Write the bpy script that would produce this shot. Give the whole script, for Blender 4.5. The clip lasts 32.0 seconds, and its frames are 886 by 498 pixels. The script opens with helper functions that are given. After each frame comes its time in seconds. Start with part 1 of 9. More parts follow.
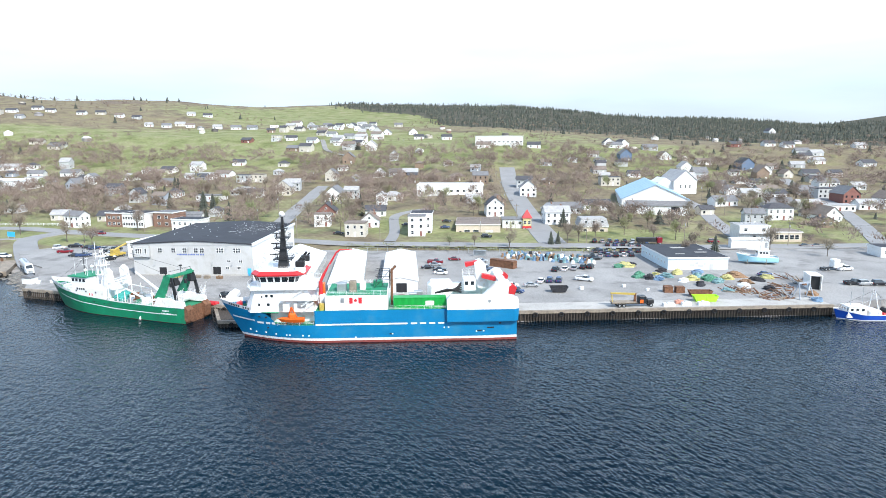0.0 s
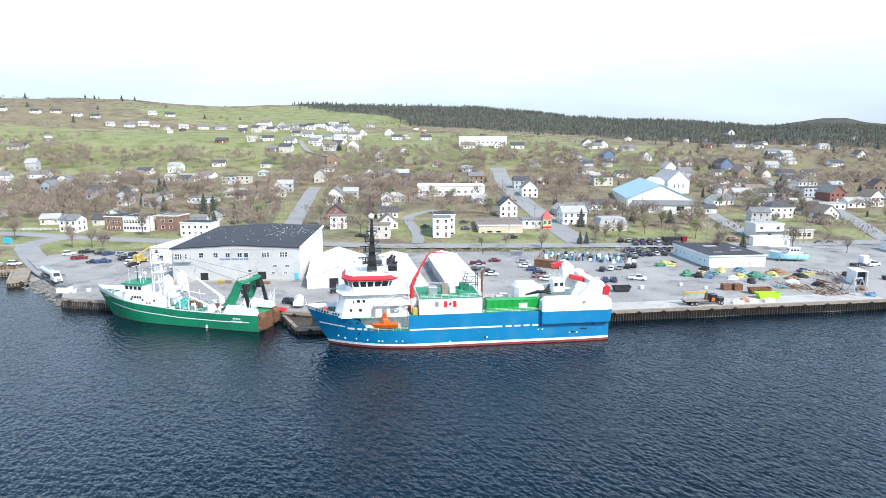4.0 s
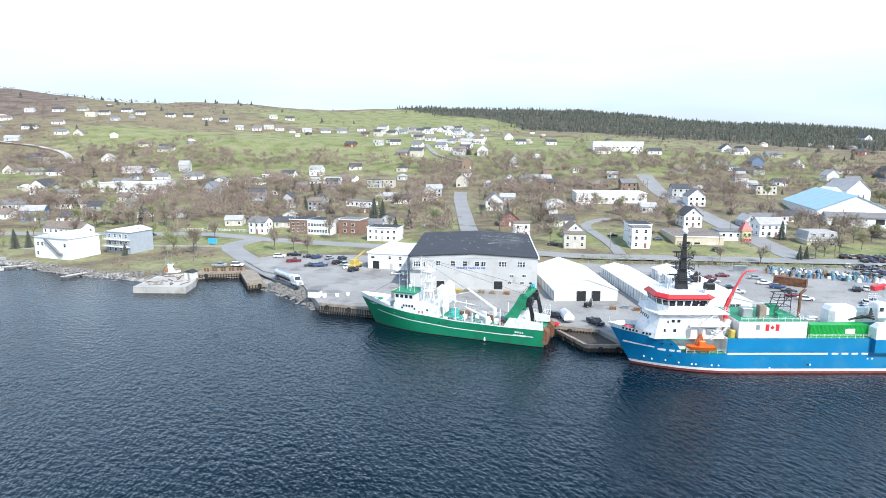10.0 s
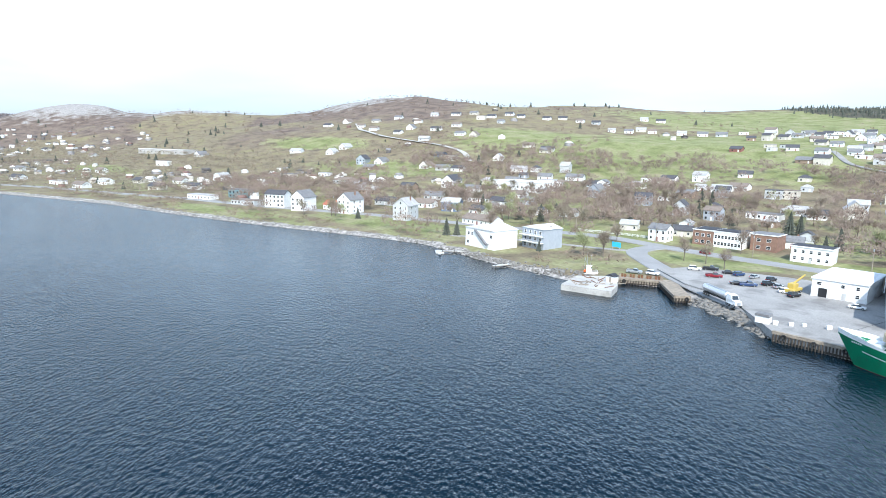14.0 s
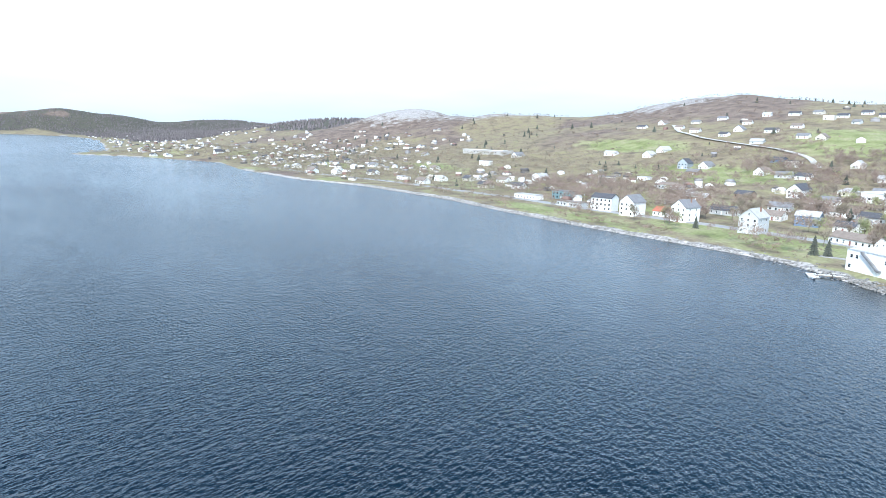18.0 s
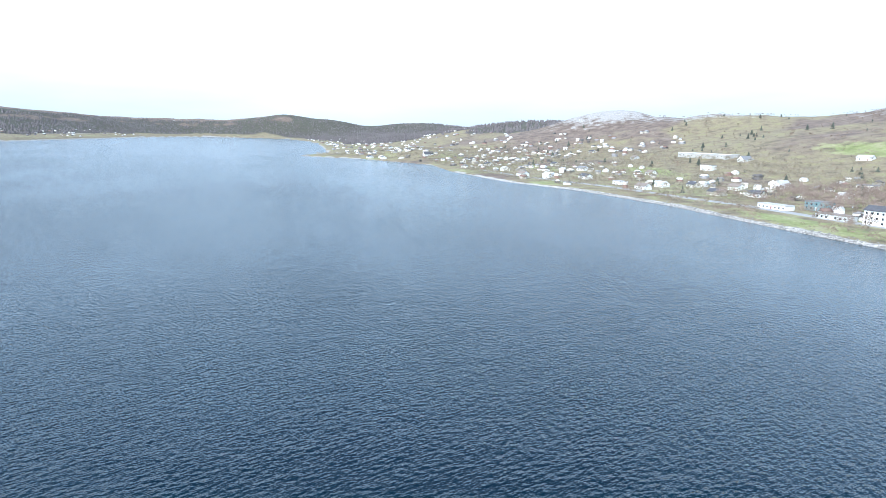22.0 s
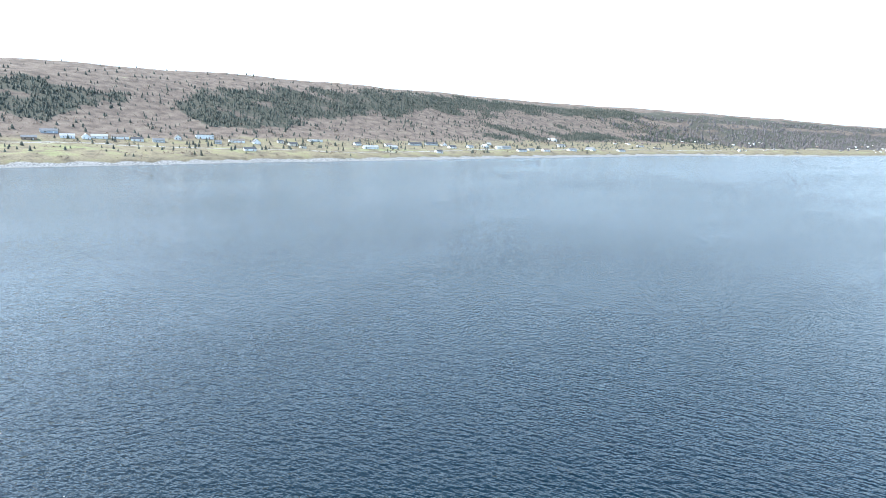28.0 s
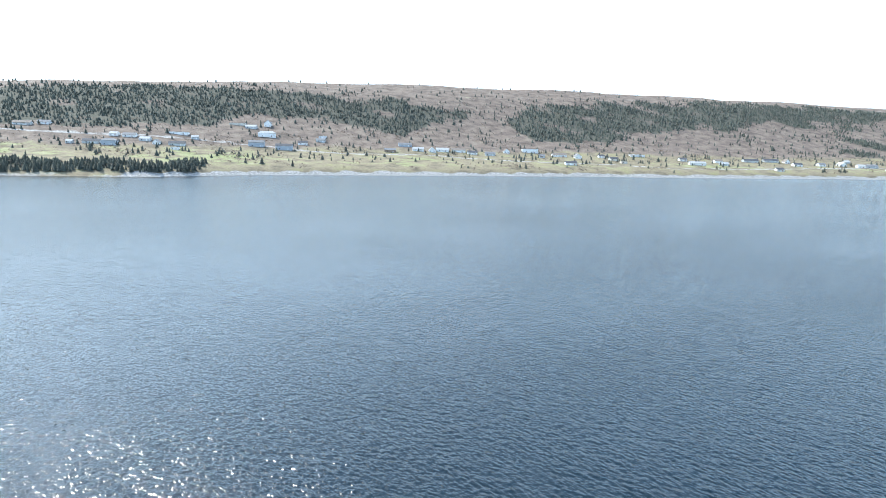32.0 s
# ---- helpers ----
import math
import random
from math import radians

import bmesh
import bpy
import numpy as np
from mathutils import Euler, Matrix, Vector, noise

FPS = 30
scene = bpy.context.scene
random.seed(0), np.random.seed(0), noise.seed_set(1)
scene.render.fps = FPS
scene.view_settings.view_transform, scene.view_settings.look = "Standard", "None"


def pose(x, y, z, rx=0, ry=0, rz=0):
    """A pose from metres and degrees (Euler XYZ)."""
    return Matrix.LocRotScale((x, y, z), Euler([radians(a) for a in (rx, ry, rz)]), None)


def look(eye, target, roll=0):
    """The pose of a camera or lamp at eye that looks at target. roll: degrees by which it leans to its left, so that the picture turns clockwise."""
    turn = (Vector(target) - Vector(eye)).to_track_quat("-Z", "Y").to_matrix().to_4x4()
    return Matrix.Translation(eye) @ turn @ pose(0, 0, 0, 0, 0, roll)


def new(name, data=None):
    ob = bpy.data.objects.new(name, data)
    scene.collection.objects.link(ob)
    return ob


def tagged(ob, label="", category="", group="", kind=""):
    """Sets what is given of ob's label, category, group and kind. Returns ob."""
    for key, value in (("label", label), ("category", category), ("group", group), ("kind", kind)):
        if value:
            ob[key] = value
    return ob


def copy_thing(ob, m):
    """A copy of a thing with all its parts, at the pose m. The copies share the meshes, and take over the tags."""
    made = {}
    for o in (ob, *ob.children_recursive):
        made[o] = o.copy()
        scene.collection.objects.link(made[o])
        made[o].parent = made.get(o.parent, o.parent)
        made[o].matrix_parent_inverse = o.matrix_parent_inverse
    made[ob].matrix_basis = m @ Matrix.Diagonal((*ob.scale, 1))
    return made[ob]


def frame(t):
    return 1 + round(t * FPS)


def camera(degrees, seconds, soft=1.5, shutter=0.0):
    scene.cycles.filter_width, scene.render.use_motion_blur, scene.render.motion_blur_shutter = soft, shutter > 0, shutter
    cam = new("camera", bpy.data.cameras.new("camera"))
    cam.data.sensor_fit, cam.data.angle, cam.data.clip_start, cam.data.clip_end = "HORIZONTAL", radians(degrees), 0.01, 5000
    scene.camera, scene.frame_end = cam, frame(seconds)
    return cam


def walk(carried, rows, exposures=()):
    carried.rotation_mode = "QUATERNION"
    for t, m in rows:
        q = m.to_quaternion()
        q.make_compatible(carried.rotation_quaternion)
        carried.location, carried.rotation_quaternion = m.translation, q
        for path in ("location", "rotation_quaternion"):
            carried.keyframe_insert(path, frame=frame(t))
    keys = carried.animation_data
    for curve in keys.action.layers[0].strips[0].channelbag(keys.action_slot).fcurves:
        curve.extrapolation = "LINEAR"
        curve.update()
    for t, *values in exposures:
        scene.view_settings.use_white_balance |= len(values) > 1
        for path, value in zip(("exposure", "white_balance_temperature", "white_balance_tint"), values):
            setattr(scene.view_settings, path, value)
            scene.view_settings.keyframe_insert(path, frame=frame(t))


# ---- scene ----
cam = camera(70.7, 32.0, 0.85)
PATH = [
    (0, (-0.979, 3.835, 45.996), (-1.151, 5.798, 45.653), -0.2),
    (1, (-9.009, 3.34, 46.244), (-9.067, 5.309, 45.9), -0.2),
    (2, (-17.277, 3.823, 46.037), (-17.308, 5.793, 45.694), -0.1),
    (3, (-25.673, 4.22, 46.038), (-25.69, 6.191, 45.694), -0.1),
    (3.5, (-29.917, 4.362, 45.982), (-29.93, 6.332, 45.638), -0.1),
    (5.5, (-46.291, 5.593, 46.169), (-46.3, 7.566, 45.841), -0.1),
    (6, (-50.575, 5.861, 46.232), (-50.583, 7.834, 45.903), -0.1),
    (7, (-59.148, 6.365, 46.288), (-59.153, 8.337, 45.959), -0.1),
    (8, (-67.967, 7.107, 46.749), (-67.963, 9.079, 46.419), -0.0),
    (9, (-77.075, 7.731, 46.929), (-77.133, 9.703, 46.598), 0.1),
    (9.5, (-81.464, 7.657, 47.126), (-81.645, 9.621, 46.795), 0.2),
    (10, (-85.87, 7.779, 47.299), (-86.113, 9.736, 46.967), 0.2),
    (10.5, (-90.098, 7.811, 47.498), (-90.524, 9.737, 47.166), 0.4),
    (11, (-94.24, 7.489, 47.577), (-94.736, 9.398, 47.245), 0.6),
    (12, (-102.613, 6.941, 47.596), (-103.319, 8.782, 47.264), 0.8),
    (12.5, (-106.115, 6.628, 47.646), (-106.982, 8.399, 47.311), 0.9),
    (13, (-109.389, 5.761, 47.819), (-110.355, 7.48, 47.483), 1.0),
    (13.5, (-112.64, 4.564, 47.826), (-113.735, 6.203, 47.489), 1.1),
    (15.5, (-124.909, -0.289, 47.62), (-126.281, 1.126, 47.279), 1.3),
    (16, (-127.708, -2.21, 47.656), (-129.149, -0.866, 47.312), 1.4),
    (16.5, (-130.324, -4.113, 47.759), (-131.887, -2.913, 47.411), 1.5),
    (17, (-132.359, -6.242, 47.902), (-134.0, -5.155, 47.552), 1.5),
    (18, (-136.323, -11.135, 48.183), (-138.086, -10.259, 47.828), 1.5),
    (19, (-140.78, -16.628, 47.963), (-142.581, -15.835, 47.607), 1.4),
    (20, (-144.775, -23.013, 48.121), (-146.602, -22.28, 47.765), 1.3),
    (21, (-148.828, -29.969, 48.72), (-150.708, -29.389, 48.359), 1.3),
    (22, (-151.685, -37.323, 49.308), (-153.624, -36.994, 48.945), 1.2),
    (22.5, (-153.514, -41.518, 49.449), (-155.478, -41.435, 49.083), 1.2),
    (23, (-154.695, -45.6, 49.473), (-156.658, -45.705, 49.106), 1.1),
    (23.5, (-155.149, -49.709, 49.357), (-157.058, -50.174, 48.986), 1.2),
    (24, (-154.863, -53.857, 49.234), (-156.709, -54.531, 48.861), 1.2),
    (25, (-152.666, -61.616, 49.116), (-154.351, -62.626, 48.741), 1.4),
    (25.5, (-150.884, -64.66, 49.119), (-152.437, -65.861, 48.741), 1.4),
    (27.5, (-141.949, -72.826, 49.474), (-143.153, -74.378, 49.098), 1.5),
    (28, (-140.187, -74.092, 49.559), (-141.318, -75.699, 49.184), 1.6),
    (29, (-138.013, -75.441, 49.874), (-138.985, -77.15, 49.505), 1.5),
    (29.5, (-137.642, -75.933, 49.962), (-138.346, -77.768, 49.591), 1.7),
    (30, (-137.555, -76.471, 49.995), (-138.16, -78.342, 49.627), 1.6),
    (31, (-138.68, -78.278, 49.971), (-139.063, -80.207, 49.608), 1.6),
    (32, (-140.057, -80.386, 49.943), (-140.289, -82.34, 49.585), 1.6),
]
walk(cam, [(t, look(eye, target, roll)) for t, eye, target, roll in PATH],
     [(0, 0.22, 6280, 10), (9, 0.22, 6260, 10), (13, 0.33, 6100, 9), (18, 0.49, 5830, 8), (24, 0.69, 5760, 7), (28, 0.95, 6050, 6), (30, 0.92, 6100, 5),
      (32, 0.83, 6050, 5)])

# ---- daylight: hazy bright sky, sun from the south-east ----
SUN_AZ, SUN_EL = radians(-40.0), radians(43.5)      # azimuth from -y towards +x
sun_dir = Vector((math.sin(-SUN_AZ) * math.cos(SUN_EL), -math.cos(SUN_AZ) * math.cos(SUN_EL), math.sin(SUN_EL)))
world = bpy.data.worlds.new("sky")
scene.world = world
world.use_nodes = True
wn, wl = world.node_tree.nodes, world.node_tree.links
sky = wn.new("ShaderNodeTexSky")
sky.sky_type, sky.sun_disc = "NISHITA", False
sky.sun_elevation, sky.sun_rotation = SUN_EL, math.atan2(sun_dir.x, sun_dir.y)
sky.altitude, sky.air_density, sky.dust_density, sky.ozone_density = 0, 1.0, 3.0, 1.0
tc = wn.new("ShaderNodeTexCoord")
stretch = wn.new("ShaderNodeMapping")
stretch.inputs["Scale"].default_value = (1.6, 1.6, 9.0)
cloud = wn.new("ShaderNodeTexNoise")
cloud.inputs["Scale"].default_value, cloud.inputs["Detail"].default_value = 1.7, 6
veil = wn.new("ShaderNodeMapRange")
for key, v in (("From Min", 0.35), ("From Max", 0.7), ("To Min", 0.75), ("To Max", 0.95)):
    veil.inputs[key].default_value = v
mixsky = wn.new("ShaderNodeMix")
mixsky.data_type = "RGBA"
split = wn.new("ShaderNodeSeparateXYZ")
haze = wn.new("ShaderNodeValToRGB")
haze.color_ramp.elements[0].position, haze.color_ramp.elements[0].color = 0.0, (0.73, 0.815, 0.87, 1)
haze.color_ramp.elements[1].position, haze.color_ramp.elements[1].color = 0.95, (0.15, 0.28, 0.55, 1)
third = haze.color_ramp.elements.new(0.25)
third.color = (1.5, 1.96, 2.46, 1)
fourth = haze.color_ramp.elements.new(0.56)
fourth.color = (0.5, 0.78, 1.18, 1)
bright = wn.new("ShaderNodeVectorMath")
bright.operation = "SCALE"
bright.inputs["Scale"].default_value = 12.2
wl.new(tc.outputs["Generated"], split.inputs["Vector"])
wl.new(split.outputs["Z"], haze.inputs["Fac"])
wl.new(haze.outputs["Color"], bright.inputs[0])
# bright haze round the sun
toward = wn.new("ShaderNodeVectorMath")
toward.operation = "DOT_PRODUCT"
toward.inputs[1].default_value = sun_dir
spread = wn.new("ShaderNodeMapRange")
for key, v in (("From Min", 0.15), ("From Max", 1.0), ("To Min", 0.0), ("To Max", 1.0)):
    spread.inputs[key].default_value = v
falloff = wn.new("ShaderNodeMath")
falloff.operation = "POWER"
falloff.inputs[1].default_value = 2.0
aureole = wn.new("ShaderNodeVectorMath")
aureole.operation = "SCALE"
aureole.inputs[0].default_value = (8.6, 9.2, 9.8)
veil_sum = wn.new("ShaderNodeVectorMath")
wl.new(tc.outputs["Generated"], toward.inputs[0])
wl.new(toward.outputs["Value"], spread.inputs["Value"])
wl.new(spread.outputs["Result"], falloff.inputs[0])
wl.new(falloff.outputs[0], aureole.inputs["Scale"])
wl.new(bright.outputs["Vector"], veil_sum.inputs[0])
wl.new(aureole.outputs["Vector"], veil_sum.inputs[1])
wl.new(veil_sum.outputs["Vector"], mixsky.inputs["B"])
wl.new(tc.outputs["Generated"], stretch.inputs["Vector"])
wl.new(stretch.outputs["Vector"], cloud.inputs["Vector"])
wl.new(cloud.outputs["Fac"], veil.inputs["Value"])
wl.new(veil.outputs["Result"], mixsky.inputs["Factor"])
wl.new(sky.outputs["Color"], mixsky.inputs["A"])
wl.new(mixsky.outputs["Result"], wn["Background"].inputs["Color"])
wn["Background"].inputs["Strength"].default_value = 0.076
lamp = bpy.data.lights.new("sun", "SUN")
lamp.energy, lamp.angle, lamp.color = 5.0, radians(0.6), (1.0, 0.95, 0.86)
sun = new("sun", lamp)
sun.matrix_world = look(sun_dir * 500, (0, 0, 0))

# ---- materials ----
def mat(name, color, rough=0.7, metal=0.0, var=0.25, scale=0.6, fine=9.0, bump=0.0, hue=0.0, spec=0.5, dirt=None):
    """A painted or natural surface: two scales of mottling, fine relief, and a shade of its own for each object."""
    m = bpy.data.materials.new(name)
    m.use_nodes = True
    n, l = m.node_tree.nodes, m.node_tree.links
    b = n["Principled BSDF"]
    b.inputs["Roughness"].default_value, b.inputs["Metallic"].default_value = rough, metal
    b.inputs["Specular IOR Level"].default_value = spec
    geo = n.new("ShaderNodeNewGeometry")
    info = n.new("ShaderNodeObjectInfo")
    big, small = n.new("ShaderNodeTexNoise"), n.new("ShaderNodeTexNoise")
    big.inputs["Scale"].default_value, big.inputs["Detail"].default_value = scale, 4
    small.inputs["Scale"].default_value, small.inputs["Detail"].default_value = fine, 3
    for t in (big, small):
        l.new(geo.outputs["Position"], t.inputs["Vector"])
    add = n.new("ShaderNodeMath")
    add.operation = "ADD"
    l.new(big.outputs["Fac"], add.inputs[0])
    l.new(small.outputs["Fac"], add.inputs[1])
    rng = n.new("ShaderNodeMapRange")
    for key, v in (("From Min", 0.7), ("From Max", 1.3), ("To Min", 1 - var), ("To Max", 1 + var)):
        rng.inputs[key].default_value = v
    l.new(add.outputs[0], rng.inputs["Value"])
    hsv = n.new("ShaderNodeHueSaturation")
    hsv.inputs["Color"].default_value = (*color, 1)
    l.new(rng.outputs["Result"], hsv.inputs["Value"])
    if hue:
        turn = n.new("ShaderNodeMapRange")
        for key, v in (("To Min", 0.5 - hue), ("To Max", 0.5 + hue)):
            turn.inputs[key].default_value = v
        l.new(info.outputs["Random"], turn.inputs["Value"])
        l.new(turn.outputs["Result"], hsv.inputs["Hue"])
    out = hsv.outputs["Color"]
    if dirt:
        mask = n.new("ShaderNodeTexNoise")
        mask.inputs["Scale"].default_value, mask.inputs["Detail"].default_value = scale * 2.3, 6
        l.new(geo.outputs["Position"], mask.inputs["Vector"])
        cut = n.new("ShaderNodeMapRange")
        for key, v in (("From Min", 0.54), ("From Max", 0.68), ("To Min", 0.0), ("To Max", 0.75)):
            cut.inputs[key].default_value = v
        l.new(mask.outputs["Fac"], cut.inputs["Value"])
        mx = n.new("ShaderNodeMix")
        mx.data_type = "RGBA"
        mx.inputs["B"].default_value = (*dirt, 1)
        l.new(cut.outputs["Result"], mx.inputs["Factor"])
        l.new(out, mx.inputs["A"])
        out = mx.outputs["Result"]
    l.new(out, b.inputs["Base Color"])
    if bump:
        bp = n.new("ShaderNodeBump")
        bp.inputs["Strength"].default_value, bp.inputs["Distance"].default_value = bump, 0.1
        l.new(small.outputs["Fac"], bp.inputs["Height"])
        l.new(bp.outputs["Normal"], b.inputs["Normal"])
    return m


WHITE = mat("white_paint", (0.73, 0.73, 0.72), 0.5, var=0.08, dirt=(0.58, 0.56, 0.52))
SHIP_WHITE = mat("ship_white_paint", (0.76, 0.76, 0.76), 0.4, var=0.07, dirt=(0.62, 0.56, 0.48))
SHIP_BLUE = mat("ship_blue_paint", (0.005, 0.175, 0.37), 0.35, var=0.16, scale=0.15, dirt=(0.03, 0.2, 0.36))
SHIP_GREEN = mat("trawler_green_paint", (0.007, 0.18, 0.085), 0.4, var=0.2, scale=0.2, dirt=(0.02, 0.12, 0.07))
DECK_GREEN = mat("green_deck_paint", (0.02, 0.22, 0.11), 0.6, var=0.25)
BOX_GREEN = mat("container_green", (0.012, 0.3, 0.05), 0.45, var=0.12)
RED = mat("red_paint", (0.5, 0.025, 0.03), 0.45, var=0.15)
FLAG_RED = mat("flag_red", (0.55, 0.02, 0.03), 0.6, var=0.05)
ANTIFOUL = mat("red_antifouling", (0.2, 0.04, 0.03), 0.7, var=0.3)
ORANGE = mat("rescue_orange", (0.7, 0.13, 0.015), 0.45, var=0.12)
BLACK = mat("black_paint", (0.018, 0.018, 0.02), 0.45, var=0.3)
RUST = mat("rusty_steel", (0.16, 0.075, 0.04), 0.85, var=0.5, scale=1.5, bump=0.3)
STEEL = mat("galvanised_steel", (0.42, 0.44, 0.45), 0.45, 0.7, var=0.2)
GLASS = mat("dark_window_glass", (0.02, 0.027, 0.033), 0.06, var=0.2, spec=0.8)
RUBBER = mat("black_rubber", (0.022, 0.022, 0.023), 0.85, var=0.3)
GREY_SIDING = mat("grey_metal_cladding", (0.46, 0.46, 0.455), 0.5, var=0.09, scale=0.2, dirt=(0.4, 0.39, 0.37))
DARK_ROOF = mat("dark_roof_felt", (0.034, 0.035, 0.042), 0.8, var=0.3, scale=0.25)
FABRIC = mat("white_roof_fabric", (0.68, 0.68, 0.675), 0.55, var=0.07, scale=0.3, dirt=(0.56, 0.55, 0.53))
CONCRETE = mat("pale_concrete", (0.4, 0.385, 0.36), 0.9, var=0.2, scale=0.12, fine=3.0, bump=0.25, dirt=(0.28, 0.265, 0.24))
ASPHALT = mat("worn_asphalt", (0.25, 0.248, 0.247), 0.95, var=0.15, scale=0.1, fine=4.0, bump=0.2, dirt=(0.23, 0.228, 0.225))
LOT = mat("gravel_lot", (0.27, 0.262, 0.252), 0.95, var=0.26, scale=0.07, fine=2.0, bump=0.3, dirt=(0.16, 0.153, 0.148))
TIMBER = mat("weathered_timber", (0.25, 0.21, 0.165), 0.9, var=0.35, scale=0.8, bump=0.3)
PILE = mat("tarred_pile", (0.055, 0.043, 0.034), 0.9, var=0.5, scale=1.5, bump=0.3)
STONE = mat("grey_boulder", (0.19, 0.18, 0.165), 0.9, var=0.35, scale=0.5, bump=0.4)
BARK = mat("grey_brown_bark", (0.13, 0.105, 0.085), 0.9, var=0.35)
TWIG = mat("bare_twigs", (0.235, 0.192, 0.148), 0.9, var=0.35, scale=0.05, hue=0.025)
BUD = mat("budding_twigs", (0.26, 0.265, 0.14), 0.9, var=0.3, scale=0.06, hue=0.02)
NEEDLE = mat("spruce_needles", (0.058, 0.065, 0.05), 0.85, var=0.45, scale=0.08, hue=0.02)
SHRUB = mat("brown_shrub", (0.22, 0.165, 0.125), 0.9, var=0.4, scale=0.1)
YELLOW = mat("yellow_machine_paint", (0.44, 0.32, 0.07), 0.45, var=0.15)
LIME = mat("lime_green_skip_paint", (0.38, 0.72, 0.03), 0.5, var=0.1)
BRICK = mat("orange_brick_wall", (0.22, 0.13, 0.095), 0.85, var=0.25, fine=14)
SIGN_BLUE = mat("bright_blue_panel", (0.05, 0.42, 0.78), 0.5, var=0.06)


def water_material():
    """Wind-rippled sea: crossing trains of chop over a slow swell, with fine ripples on them."""
    m = bpy.data.materials.new("sea_water")
    m.use_nodes = True
    n, l = m.node_tree.nodes, m.node_tree.links
    b = n["Principled BSDF"]
    b.inputs["Base Color"].default_value = (0.0001, 0.0075, 0.0145, 1)
    b.inputs["Roughness"].default_value = 0.14
    b.inputs["IOR"].default_value = 1.31
    geo = n.new("ShaderNodeNewGeometry")

    def vec(op, a, c):
        md = n.new("ShaderNodeVectorMath")
        md.operation = op
        for k, v in enumerate((a, c)):
            if v is None:
                continue
            if isinstance(v, tuple):
                md.inputs[k].default_value = v
            else:
                l.new(v, md.inputs[k])
        return md.outputs["Vector"]

    def noise_at(size, squeeze, turn, detail):
        mp = n.new("ShaderNodeMapping")
        mp.vector_type = "TEXTURE"
        mp.inputs["Rotation"].default_value = (0, 0, radians(turn))
        mp.inputs["Scale"].default_value = (size * squeeze, size, size)
        tx = n.new("ShaderNodeTexNoise")
        tx.inputs["Scale"].default_value, tx.inputs["Detail"].default_value, tx.inputs["Roughness"].default_value = 1.0, detail, 0.55
        l.new(geo.outputs["Position"], mp.inputs["Vector"])
        l.new(mp.outputs["Vector"], tx.inputs["Vector"])
        return tx

    def slopes(size, squeeze, turn, detail, along, across):
        tilt = vec("MULTIPLY", vec("SUBTRACT", noise_at(size, squeeze, turn, detail).outputs["Color"], (0.5, 0.5, 0.5)), (across, along, 0.0))
        rot = n.new("ShaderNodeVectorRotate")
        rot.rotation_type = "Z_AXIS"
        rot.inputs["Angle"].default_value = radians(turn)
        l.new(tilt, rot.inputs["Vector"])
        return rot.outputs["Vector"]

    gust = n.new("ShaderNodeMapRange")
    for key, v in (("From Min", 0.35), ("From Max", 0.65), ("To Min", 0.3), ("To Max", 0.5)):
        gust.inputs[key].default_value = v
    l.new(noise_at(130, 2.2, 8, 3).outputs["Fac"], gust.inputs["Value"])
    fine = vec("NORMALIZE", vec("ADD", slopes(RIPPLE, 1.6, -40, 1, 0.55, 0.4), (0.0, 0.0, 1.0)), None)
    high = None
    for size, squeeze, turn, detail, share in ((CHOP, 1.9, -62, 2, 0.95), (CHOP * 1.6, 1.7, -12, 1, 0.5), (SWELL, 2.2, -58, 1, 0.6)):
        md = n.new("ShaderNodeMath")
        md.operation = "MULTIPLY_ADD"
        md.inputs[1].default_value, md.inputs[2].default_value = share, 0.0
        l.new(noise_at(size, squeeze, turn, detail).outputs["Fac"], md.inputs[0])
        if high:
            l.new(high, md.inputs[2])
        high = md.outputs[0]
    bp = n.new("ShaderNodeBump")
    bp.inputs["Distance"].default_value = 1.0
    l.new(gust.outputs["Result"], bp.inputs["Strength"])
    l.new(high, bp.inputs["Height"])
    l.new(fine, bp.inputs["Normal"])
    l.new(bp.outputs["Normal"], b.inputs["Normal"])
    return m


CHOP, RIPPLE, SWELL = 0.85, 0.35, 4.5      # wave sizes in metres


